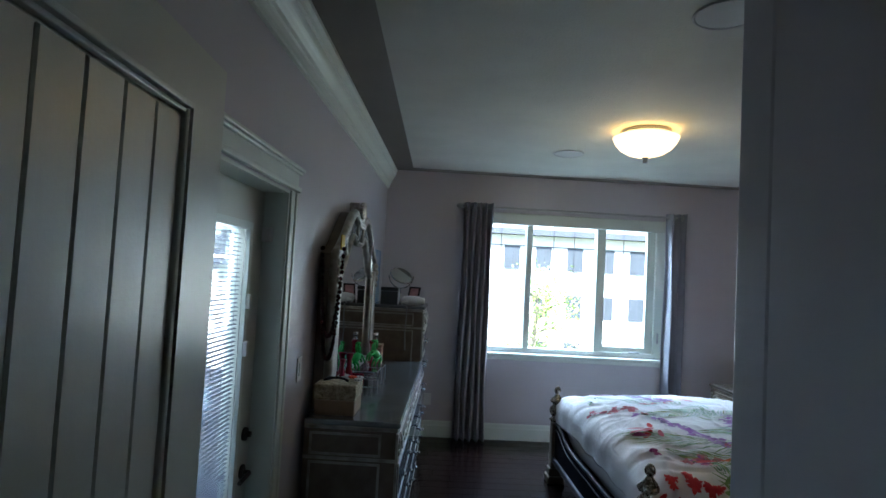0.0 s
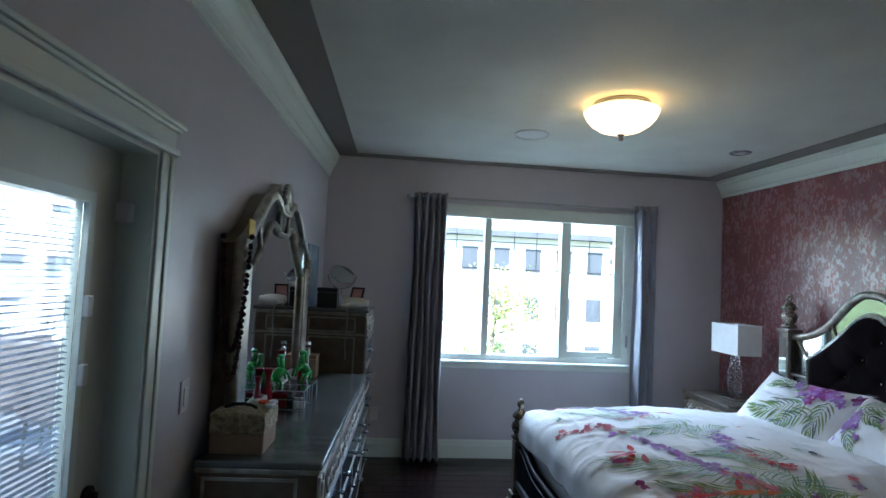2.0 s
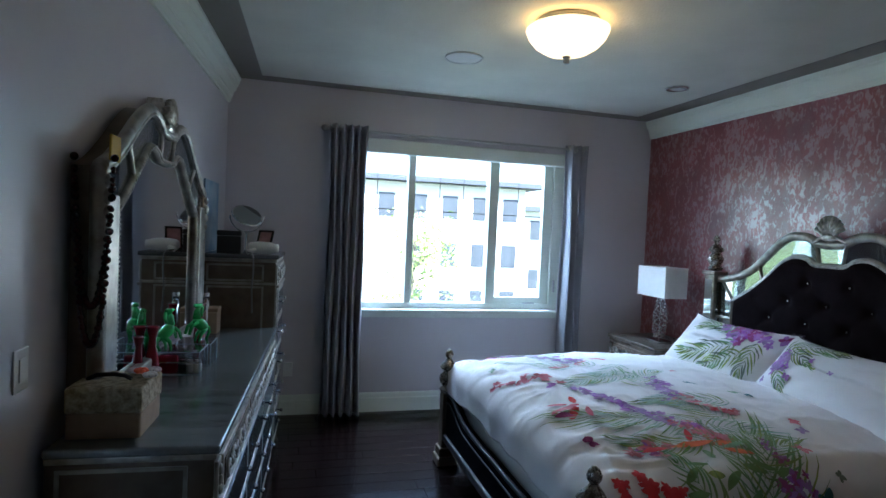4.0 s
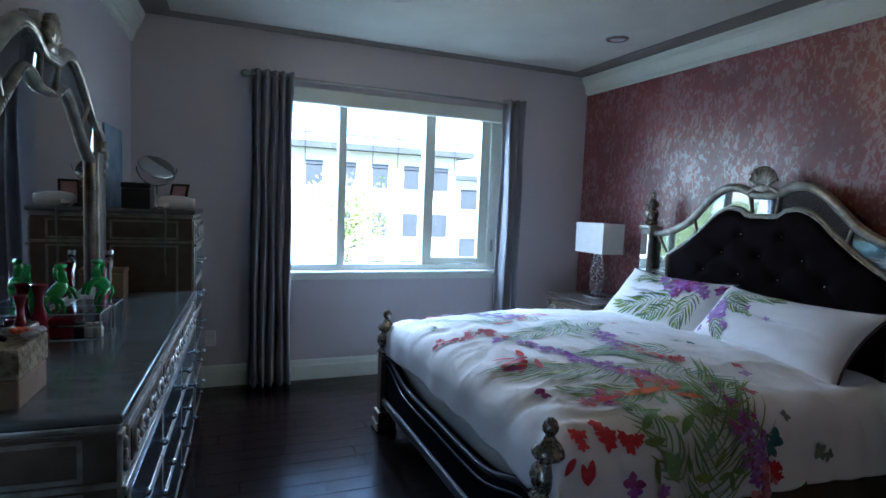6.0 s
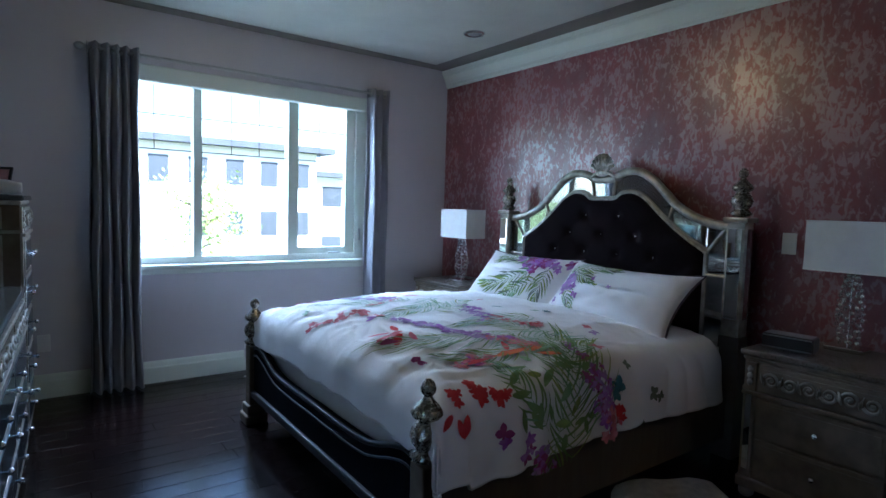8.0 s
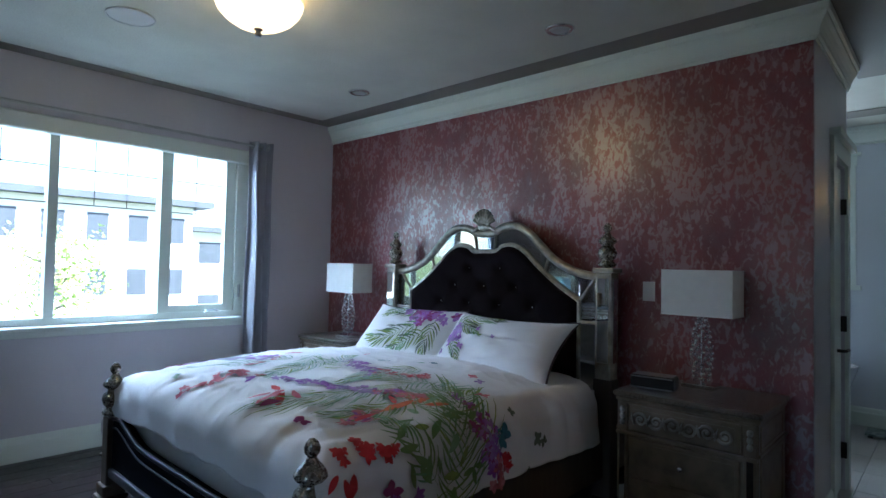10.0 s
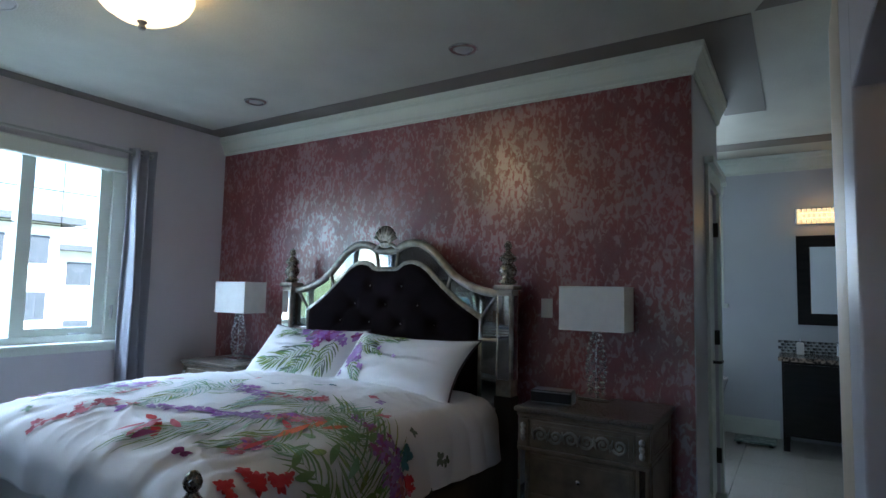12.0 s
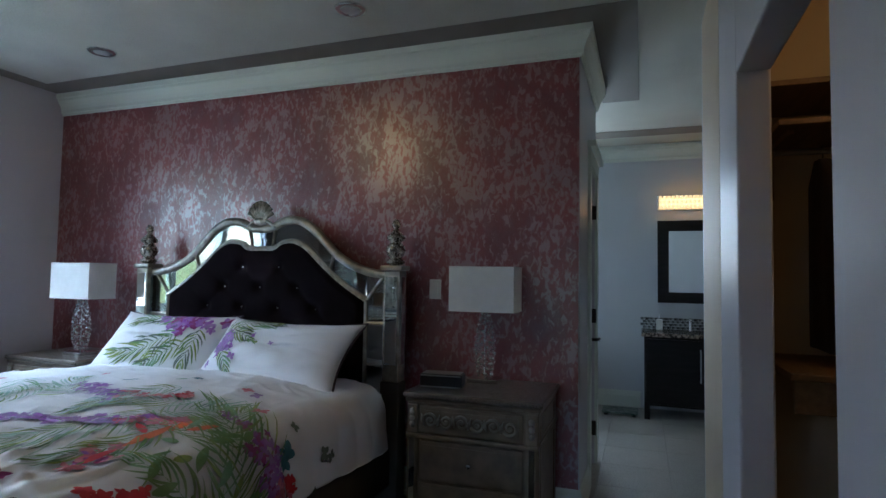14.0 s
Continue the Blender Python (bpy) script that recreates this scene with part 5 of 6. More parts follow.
def cabinet(name, label, x0, x1, y0, y1, top, out, columns, rows, carve_h, group="", side_panels=True):
    """A silver chest against a wall, fronts facing out (1: east, -1: west)."""
    metal, dark = (M_SILVER, M_SILVERDARK) if out > 0 else (M_PEWTER, M_PEWTER)
    ob = thing(name, label, name.replace("_", " "), group)
    part("top", box(x0 - (0.02 if out < 0 else 0), x1 + (0.02 if out > 0 else 0), y0 - 0.02, y1 + 0.02, top - 0.028, top, 0.009, seg=3), M_TOP if out > 0 else M_PEWTERTOP, ob, "polished grey silver top")
    part("top_moulding", box(x0 - (0.008 if out < 0 else 0), x1 + (0.008 if out > 0 else 0), y0 - 0.008, y1 + 0.008, top - 0.05, top - 0.029, 0.006), metal, ob)
    part("body", box(x0, x1, y0, y1, 0.09, top - 0.051, 0.004), dark, ob)
    part("plinth", box(x0 - (0.012 if out < 0 else 0), x1 + (0.012 if out > 0 else 0), y0 - 0.012, y1 + 0.012, 0.05, 0.105, 0.010), metal, ob)
    for fx in (x0 + 0.03, x1 - 0.03):
        for fy in (y0 + 0.03, y1 - 0.03):
            part("foot", lathe([(0.02, 0), (0.034, 0.012), (0.036, 0.03), (0.026, 0.052)], (fx, fy, 0), 14), metal, ob, "", True)
    xf = x1 if out > 0 else x0
    if side_panels:
        for ys, s in ((y0, -1), (y1, 1)):
            zc = top - 0.06 - carve_h
            for za, zb in ((0.14, zc - 0.02), (zc + 0.012, top - 0.066)):
                b = boxes((x0 + 0.03, x1 - 0.075, *sorted((ys, ys + s * 0.005)), za, za + 0.012), (x0 + 0.03, x1 - 0.075, *sorted((ys, ys + s * 0.005)), zb - 0.012, zb),
                          (x0 + 0.03, x0 + 0.042, *sorted((ys, ys + s * 0.005)), za + 0.012, zb - 0.012), (x1 - 0.087, x1 - 0.075, *sorted((ys, ys + s * 0.005)), za + 0.012, zb - 0.012))
                part("side_frame", b, metal, ob)
            part("belt", box(x0, x1 + 0.004, *sorted((ys, ys + s * 0.008)), zc - 0.010, zc + 0.006, 0.002), metal, ob)
    # corner pilasters
    pw = 0.055
    for ya in (y0 + 0.004, y1 - pw - 0.004):
        b = sorted((xf, xf + out * 0.012))
        pil = part("pilaster", box(b[0], b[1], ya, ya + pw, 0.11, top - 0.06, 0.004), metal, ob)
        b2 = sorted((xf + out * 0.0125, xf + out * 0.015))
        part("mirror_inlay", box(b2[0], b2[1], ya + 0.014, ya + pw - 0.014, 0.15, top - 0.075 - carve_h), M_MIRROR, pil)
        car = bmesh.new()
        zc = top - 0.06 - carve_h / 2
        for k in (-1, 0, 1):
            sphere((xf + out * 0.014, ya + pw / 2, zc + k * carve_h * 0.24), 0.016, car, (0.6, 0.9, 1.1), 8, 6)
        part("corner_carving", car, M_CARVED, pil, "", True)
    ya, yb = y0 + pw + 0.012, y1 - pw - 0.012
    zc = top - 0.062
    cw_ = (yb - ya) / columns
    for c in range(columns):
        drawer(ob, xf, ya + c * cw_ + 0.005, ya + (c + 1) * cw_ - 0.005, zc - carve_h, zc, out, dark, 0, True)
    b = sorted((xf, xf + out * 0.024))
    part("rail", box(b[0], b[1], y0, y1, zc - carve_h - 0.026, zc - carve_h - 0.008, 0.004), metal, ob)
    zt = zc - carve_h - 0.03
    rh = (zt - 0.115) / rows
    for r in range(rows):
        for c in range(columns):
            drawer(ob, xf, ya + c * cw_ + 0.005, ya + (c + 1) * cw_ - 0.005, zt - (r + 1) * rh + 0.006, zt - r * rh - 0.006, out, M_TINT if out > 0 else M_PEWTER, 2 if cw_ > 0.4 and out > 0 else 1)
    return ob


DT = 0.908
dresser = cabinet("dresser", "long silver dresser with mirrored drawers and carved top row", WX + 0.024, 0.09, 3.89, 5.86, DT, 1, 3, 3, 0.13)
CT = 1.379
chest = cabinet("chest_of_drawers", "tall silver chest of drawers beside the dresser", WX + 0.024, 0.085, 5.935, 6.48, CT, 1, 1, 5, 0.13)
west(dresser, chest)
NT = 0.738
ns_s = cabinet("nightstand", "brown pewter nightstand with carved drawer and mirror strips", -0.265, 0.265, -0.33, 0.33, NT, -1, 1, 2, 0.13, "nightstands beside the bed")
ns_s.matrix_world = pose(3.172, 3.20, 0)
ns_n = cabinet("nightstand", "brown pewter nightstand in the window corner", 2.925, EX - 0.035, 5.86, 6.50, NT, -1, 1, 2, 0.13, "nightstands beside the bed")


# ---- dresser mirror ----
MY, MX = 4.82, WX + 0.088
dm = thing("dresser_mirror", "arched silver mirror with shell crest standing on the dresser", "mirror")
MO = smooth_line([(0.0, 1.965), (0.09, 1.97), (0.18, 2.015), (0.28, 2.02), (0.40, 1.96), (0.54, 1.86), (0.66, 1.785), (0.755, 1.745)])
MI = smooth_line([(0.0, 1.835), (0.10, 1.84), (0.17, 1.875), (0.25, 1.872), (0.36, 1.79), (0.48, 1.69), (0.57, 1.63), (0.60, 1.61)])
mo2, mi2 = mirrored(MO), mirrored(MI)
part("back_board", prism([(MY - 0.755, DT)] + [(MY + a, b) for a, b in mo2] + [(MY + 0.755, DT)], WX + 0.008, MX - 0.020), M_SILVERDARK, dm)
part("glass", prism([(MY - 0.60, DT + 0.10)] + [(MY + a, b) for a, b in mi2] + [(MY + 0.60, DT + 0.10)], MX - 0.019, MX - 0.012), M_MIRROR, dm, "clear mirror glass")
bm = bmesh.new()
rows = []
for s in np.linspace(-0.735, 0.735, 61):
    zo = float(np.interp(abs(s), [p[0] for p in MO], [p[1] for p in MO])) - 0.02
    zi = float(np.interp(abs(s), [p[0] for p in MI], [p[1] for p in MI])) + 0.01 if abs(s) < 0.60 else DT + 0.12
    rows.append((bm.verts.new((MX - 0.008, MY + s, max(zi, 0))), bm.verts.new((MX + 0.004, MY + s, zo))))
for a, b in zip(rows, rows[1:]):
    bm.faces.new((a[0], b[0], b[1], a[1]))
bmesh.ops.solidify(bm, geom=bm.faces[:], thickness=0.003)
part("border_glass", bm, M_MIRROR, dm, "bevelled mirror border")
path = [(MX, MY - 0.75, DT + 0.01)] + [(MX, MY + a, b) for a, b in mo2] + [(MX, MY + 0.75, DT + 0.01)]
part("outer_frame", tube(path, 0.024, 10), M_SILVER, dm, "", True)
part("outer_bead", tube([(x + 0.016, y * 0.985 + MY * 0.015, z - 0.018) for x, y, z in path], 0.008, 6), M_CARVED, dm, "", True)
ipath = [(MX - 0.002, MY - 0.60, DT + 0.10)] + [(MX - 0.002, MY + a, b) for a, b in mi2] + [(MX - 0.002, MY + 0.60, DT + 0.10)]
part("inner_frame", tube(ipath, 0.015, 8), M_SILVER, dm, "", True)
bb = bmesh.new()
for (x1_, y1_, z1_), (x2_, y2_, z2_) in zip(ipath, ipath[1:]):
    ln = math.dist((y1_, z1_), (y2_, z2_))
    for k in range(max(1, int(ln / 0.016))):
        f = k / max(1, int(ln / 0.016))
        sphere((MX + 0.010, y1_ + (y2_ - y1_) * f, z1_ + (z2_ - z1_) * f), 0.007, bb, u=6, v=4)
part("bead_trim", bb, M_CARVED, dm)["kind"] = "stuff"
part("bottom_rail", box(MX - 0.02, MX + 0.02, MY - 0.73, MY + 0.73, DT, DT + 0.095, 0.010), M_SILVER, dm)
for s in (-1, 1):
    part("side_post", box(MX - 0.02, MX + 0.022, MY + s * 0.68 - 0.055, MY + s * 0.68 + 0.055, DT, 1.66, 0.008), M_SILVER, dm)
    car = bmesh.new()
    for k in range(4):
        sphere((MX + 0.02, MY + s * 0.75, 1.55 + 0.05 * k), 0.026 - 0.004 * abs(k - 2), car, (0.8, 0.8, 1.1), 8, 6)
    part("corner_carving", car, M_CARVED, dm, "", True)
    for (sa, za), (sb, zb) in (((0.52, 1.865), (0.43, 1.75)), ((0.10, 1.965), (0.09, 1.845))):
        part("joint_strip", tube([(MX + 0.008, MY + s * sa, za), (MX - 0.002, MY + s * sb, zb)], 0.009, 8), M_SILVER, dm)
part("crest_back", box(WX + 0.02, MX, MY - 0.085, MY + 0.085, 1.96, 2.11, 0.01), M_CARVED, dm)
shell(MX, 1, MY, 1.99, 0.085, 0.110, dm, "carved silver scallop shell")

# bead necklaces over the mirror's corner
nk = thing("bead_necklace", "long dark red bead necklaces hung over the mirror corner", "necklace")
random.seed(3)
for k, (ly, bz) in enumerate(((0.0, 1.30), (0.03, 1.18))):
    bm = bmesh.new()
    for i in range(70):
        f = i / 69
        y = MY - 0.772 - ly * 0.3
        z = 1.77 - (1.77 - bz) * (1 - abs(2 * f - 1) ** 2.6)
        sphere((WX + 0.022 + 0.115 * f + 0.004 * k, y, z), 0.0095 + 0.003 * (i % 3 == 0), bm, u=7, v=5)
    part("strand", bm, M_BEAD, nk, "", True)["kind"] = "stuff"
west(dm, nk)
west(tagged(finish("ribbon", box(MX + 0.026, MX + 0.034, MY - 0.755, MY - 0.67, 1.765, 1.85, 0.004), M_YELLOW), "small yellow ribbon on the mirror corner", "ribbon"))
west(tagged(finish("canvas_print", box(WX + 0.015, WX + 0.028, 5.96, 6.42, CT, 1.86, 0.003), M_BLUE), "blue printed canvas leaning on the wall", "art print"))


# ---- things on the dresser ----
wb = thing("storage_box", "tan storage box with woven straw lid and leather handle", "box", at=(-0.243, 4.055, DT))
part("body", box(-0.105, 0.105, -0.105, 0.105, 0, 0.078, 0.006), M_TAN, wb)
part("lid", box(-0.109, 0.109, -0.109, 0.109, 0.0785, 0.158, 0.008), M_WICKER, wb, "woven straw lid")
part("handle", tube([(-0.08, -0.01, 0.161), (-0.05, -0.02, 0.176), (0.0, -0.025, 0.180), (0.03, -0.02, 0.174), (0.05, -0.015, 0.161)], 0.007), M_ESPRESSO, wb, "dark leather handle")
fl = thing("cloth_flower", "small orange and cream cloth flowers on the box lid", "flower", at=(-0.18, 4.09, DT + 0.158))
for k, (x, y, m_) in enumerate(((0, 0, M_ORANGE), (0.03, 0.035, M_LINEN), (-0.03, 0.03, M_LINEN), (0.035, -0.03, M_LINEN))):
    bm = bmesh.new()
    for i in range(6):
        a = i * pi / 3
        sphere((x + 0.013 * math.cos(a), y + 0.013 * math.sin(a), 0.012 + (0.006 if not k else 0)), 0.011, bm, (1, 1, 0.7), 8, 6)
    part("blossom", bm, m_, fl, "", True)

VASE = [(0.001, 0), (0.024, 0.0), (0.030, 0.03), (0.024, 0.08), (0.014, 0.125), (0.013, 0.16), (0.022, 0.195), (0.026, 0.2), (0.019, 0.195), (0.01, 0.15), (0.001, 0.14)]
for k, (x, y, s) in enumerate(((-0.325, 4.54, 1.0), (-0.300, 4.64, 1.12), (-0.255, 5.33, 1.12))):
    v = tagged(finish("red_vase", lathe([(r * s, h * s) for r, h in VASE], (x, y, DT + (0.0 if k < 2 else 0)), 20), M_REDGLASS, None, "", True), "slender dark red glass vase", "vase", "red vases on the dresser")
    west(v)

ac = thing("acrylic_organiser", "clear acrylic drawer box holding small bottles", "organiser", at=(-0.214, 4.785, DT))


def clear_case(w, d, h, ox, oy, name, z0=0.0):
    t = 0.003
    return part(name, boxes((ox - w / 2, ox + w / 2, oy - d / 2, oy + d / 2, z0, z0 + t), (ox - w / 2, ox + w / 2, oy - d / 2, oy + d / 2, z0 + h - t, z0 + h), (ox - w / 2, ox - w / 2 + t, oy - d / 2, oy + d / 2, z0 + t, z0 + h - t),
                            (ox + w / 2 - t, ox + w / 2, oy - d / 2, oy + d / 2, z0 + t, z0 + h - t), (ox - w / 2 + t, ox + w / 2 - t, oy + d / 2 - t, oy + d / 2, z0 + t, z0 + h - t)), M_ACRYLIC, ac)


clear_case(0.18, 0.17, 0.10, 0, 0, "case")
clear_case(0.16, 0.16, 0.10, 0.022, 0.168, "tall_case")
# thin pale strips added along the cases' edges as painted glints
for w, d, h, ox, oy in ((0.18, 0.17, 0.10, 0, 0), (0.16, 0.16, 0.10, 0.022, 0.168)):
    xa, xb, ya, yb = ox - w / 2, ox + w / 2, oy - d / 2, oy + d / 2
    for e in ((xb - 0.001, xb + 0.003, ya - 0.002, ya + 0.002, 0, h), (xa - 0.003, xa + 0.001, ya - 0.002, ya + 0.002, 0, h), (xb - 0.001, xb + 0.003, yb - 0.002, yb + 0.002, 0, h),
              (xa + 0.002, xb - 0.002, ya - 0.002, ya + 0.002, h - 0.003, h + 0.001), (xb - 0.001, xb + 0.003, ya + 0.003, yb - 0.003, h - 0.003, h + 0.001), (xa + 0.002, xb - 0.002, ya - 0.002, ya + 0.002, 0.0, 0.004)):
        part("polished_edge", box(*e), M_EDGEGLINT, ac)
part("red_box", box(-0.083, 0.0, -0.078, 0.07, 0.004, 0.085, 0.01), M_REDGLASS, ac)
for k in range(3):
    part("jar", lathe([(0.016, 0.004), (0.018, 0.01), (0.018, 0.04), (0.012, 0.046), (0.012, 0.06)], (0.016 + 0.030 * k, -0.05, 0), 12), M_WHITEPL if k else M_BLACK, ac)
part("tray_bar", tube([(-0.09, -0.090, 0.055), (0.09, -0.090, 0.055)], 0.004), M_CHROME, ac)


def horse(at, rz):
    """A small glass horse: barrel, neck, head, legs, tail and mane in one body."""
    bm = bmesh.new()
    sphere((0, 0, 0.075), 0.028, bm, (1.0, 1.7, 1.0))
    tube([(0, 0.035, 0.085), (0, 0.055, 0.115), (0, 0.060, 0.140)], lambda f: 0.020 - 0.008 * f, 10, bm)
    tube([(0, 0.052, 0.146), (0, 0.085, 0.128)], lambda f: 0.014 - 0.006 * f, 10, bm)
    tube([(0, 0.045, 0.15), (0, 0.03, 0.13), (0, 0.022, 0.105)], 0.008, 8, bm)
    for sx in (-0.014, 0.014):
        tube([(sx, 0.03, 0.07), (sx, 0.045, 0.035), (sx, 0.035, 0.0)], lambda f: 0.010 - 0.003 * f, 8, bm)
        tube([(sx, -0.03, 0.07), (sx, -0.022, 0.035), (sx, -0.035, 0.0)], lambda f: 0.011 - 0.004 * f, 8, bm)
    tube([(0, -0.045, 0.085), (0, -0.07, 0.07), (0, -0.075, 0.03)], lambda f: 0.010 - 0.004 * f, 8, bm)
    ob = finish("horse_figurine", bm, M_GREENGLASS, None, "", True)
    ob.matrix_world = pose(*at, 0, 0, rz) @ pose(0, 0, 0.018, 36, 0, 0)
    west(ob)
    return tagged(ob, "green glass horse figurine standing on the acrylic box", "figurine", "green horses")


horse((-0.254, 4.795, DT + 0.101), -30)
horse((-0.204, 4.925, DT + 0.101), 140)
for x, y in ((-0.245, 5.43),):
    cs = thing("candle_holder", "tall clear crystal candle holder", "candle holder", "crystal candle holders", at=(x, y, DT))
    part("stem", lathe([(0.026, 0), (0.026, 0.008), (0.010, 0.02), (0.014, 0.06), (0.009, 0.09), (0.014, 0.13), (0.010, 0.17), (0.018, 0.20), (0.018, 0.25)], n=12), M_ACRYLIC, cs, "", True)
    part("cup", lathe([(0.016, 0.251), (0.019, 0.256), (0.019, 0.275), (0.015, 0.275)], n=12), M_CHROME, cs)
bx = thing("wooden_box", "small brown wooden box beside the chest", "box", at=(-0.27, 5.70, DT))
part("body", box(-0.05, 0.05, -0.06, 0.06, 0, 0.13, 0.005), M_TAN, bx)
part("lid", box(-0.053, 0.053, -0.063, 0.063, 0.131, 0.155, 0.005), M_TAN, bx)

west(wb, fl, ac, cs, bx)

# ---- things on the chest ----
bb = thing("jewellery_box", "black square jewellery box", "box", at=(-0.22, 6.04, CT))
part("body", box(-0.075, 0.075, -0.07, 0.07, 0, 0.115, 0.006), M_BLACK, bb)
part("lid", box(-0.078, 0.078, -0.073, 0.073, 0.116, 0.15, 0.008), M_BLACK, bb)
vm = thing("vanity_mirror", "round tilting chrome vanity mirror", "mirror", at=(-0.15, 6.26, CT))
part("foot", lathe([(0.06, 0), (0.06, 0.008), (0.015, 0.016), (0.007, 0.03), (0.007, 0.14)], n=20), M_CHROME, vm, "", True)
part("yoke", tube([(0.115 * math.cos(a), 0, 0.255 + 0.115 * math.sin(a)) for a in np.linspace(pi, 2 * pi, 14)], 0.005), M_CHROME, vm)
disc = lathe([(0.001, -0.006), (0.106, -0.006), (0.110, 0), (0.106, 0.006), (0.001, 0.006)], n=32)
d = part("disc", disc, M_CHROME, vm, "", True)
d.matrix_local = pose(0, 0, 0.255, 38, 18, 12)
gl = part("glass", lathe([(0.001, 0), (0.100, 0), (0.100, 0.002), (0.001, 0.002)], n=32), M_MIRROR, d)
gl.location = (0, 0, 0.0062)
pf = thing("photograph", "small dark framed photograph leaning back", "photograph", at=(0.015, 5.40, CT))
f_ = part("frame", boxes((-0.055, -0.042, -0.006, 0.006, 0, 0.17), (0.042, 0.055, -0.006, 0.006, 0, 0.17), (-0.042, 0.042, -0.006, 0.006, 0, 0.014), (-0.042, 0.042, -0.006, 0.006, 0.156, 0.17)), M_ESPRESSO, pf)
part("photo", box(-0.042, 0.042, -0.002, 0.002, 0.014, 0.156), M_PINK, pf)
pf.matrix_world = pose(-0.035, 6.21, CT, -24, 0, -18)
hd_ = thing("hair_dryer", "beige hair dryer with its cord hanging down the chest", "hair dryer", at=(-0.04, 6.035, CT))
part("barrel", lathe([(0.02, -0.10), (0.034, -0.085), (0.042, -0.03), (0.040, 0.04), (0.028, 0.08), (0.026, 0.10)], (0.03, 0, 0.042), 18, axis="x"), M_WHITEPL, hd_, "", True)
part("grip", tube([(0.0, -0.005, 0.04), (-0.03, -0.04, 0.022), (-0.06, -0.075, 0.016)], 0.016, 10), M_WHITEPL, hd_, "", True)
part("cord", tube([(-0.06, -0.078, 0.012), (-0.03, -0.115, 0.010), (-0.015, -0.138, -0.01), (-0.012, -0.14, -0.10), (-0.02, -0.136, -0.22), (-0.012, -0.14, -0.38)], 0.006, 6), M_CORD, hd_)

west(bb, vm, pf, hd_)

# ---- bedside lamps ----
random.seed(11)


def table_lamp(x, y, label):
    tl = thing("table_lamp", label, "lamp", "bedside lamps", at=(x, y, NT))
    part("base", box(-0.065, 0.065, -0.085, 0.085, 0, 0.022, 0.004), M_CHROME, tl, "square chrome base")
    part("rod", tube([(0, 0, 0.02), (0, 0, 0.52)], 0.004), M_CHROME, tl)
    for i in range(104):
        f = i / 103
        a = i * 2.4
        r = 0.018 + 0.035 * abs(math.sin(f * 2.6 + 0.5))
        cpart = part("crystal", sphere((r * math.cos(a), r * math.sin(a), 0.035 + 0.350 * f), 0.0105, None, (1, 1, 1), 6, 4), M_ACRYLIC if i % 2 else M_CHROME, tl)
    w, d_, z0, z1, t = 0.105, 0.182, 0.390, 0.632, 0.003
    bm = bmesh.new()
    rings = [[bm.verts.new((sx * (w - e), sy * (d_ - e), z)) for sx, sy in ((-1, -1), (1, -1), (1, 1), (-1, 1))] for e, z in ((0, z0), (0, z1), (t, z1), (t, z0))]
    for a, b in zip(rings, rings[1:] + rings[:1]):
        for k in range(4):
            bm.faces.new((a[k], a[(k + 1) % 4], b[(k + 1) % 4], b[k]))
    part("shade", bm, M_SHADE, tl, "rectangular white fabric shade")
    for z in (z0, z1):
        part("shade_hem", tube([(sx * w, sy * d_, z) for sx, sy in ((-1, -1), (1, -1), (1, 1), (-1, 1))], 0.0035, 6, closed=True), M_SHADE, tl)
    part("shade_ring", tube([(-w + 0.004, 0, z1 - 0.03), (0, 0, z1 - 0.02), (w - 0.004, 0, z1 - 0.03)], 0.003), M_CHROME, tl)
    return tl


table_lamp(3.32, 3.245, "crystal bead table lamp with white rectangular shade, unlit")
table_lamp(3.14, 6.11, "crystal bead table lamp with white rectangular shade, unlit")
cr_ = thing("clock_radio", "black and silver clock radio on the nightstand", "clock radio", at=(3.06, 3.42, NT), rz=6)
part("body", box(-0.055, 0.055, -0.13, 0.09, 0.006, 0.075, 0.008), M_BLACK, cr_)
part("front_trim", box(-0.060, -0.0555, -0.125, 0.085, 0.066, 0.072), M_NICKEL, cr_)
part("front_trim", box(-0.060, -0.0555, -0.125, 0.085, 0.010, 0.015), M_NICKEL, cr_)
part("top_panel", box(-0.045, 0.045, -0.12, 0.08, 0.0755, 0.079, 0.002), M_NICKEL, cr_)
for y in (-0.1, 0.06):
    part("foot", lathe([(0.01, 0), (0.01, 0.007)], (0, y, 0), 8), M_BLACK, cr_)

# ---- switches and outlets ----


def plate(name, label, x, y, z, nx_, w=0.075, h=0.118, ny_=0):
    ob = thing(name, label, "switch" if "switch" in name else "outlet")
    if nx_:
        s = sorted((x, x + nx_ * 0.006))
        part("plate", box(s[0], s[1], y - w / 2, y + w / 2, z - h / 2, z + h / 2, 0.003), M_WHITEPL, ob)
        s = sorted((x + nx_ * 0.0061, x + nx_ * 0.010))
        part("rocker", box(s[0], s[1], y - 0.016, y + 0.016, z - 0.032, z + 0.032, 0.002), M_WHITEPL, ob)
    else:
        part("plate", box(x - w / 2, x + w / 2, y - 0.006, y, z - h / 2, z + h / 2, 0.003), M_WHITEPL, ob)
        for dz in (-0.022, 0.022):
            part("socket", box(x - 0.016, x + 0.016, y - 0.009, y - 0.0061, z + dz - 0.014, z + dz + 0.014, 0.002), M_WHITEPL, ob)
    return ob


plate("light_switch", "white rocker switch on the maroon wall", EX - 0.005, 3.60, 1.238, -1)
west(plate("light_switch", "white rocker switch beside the patio door", WX, 3.80, 1.16, 1))
plate("wall_outlet", "white wall outlet above the baseboard", 0.133, NY, 0.38, 0)

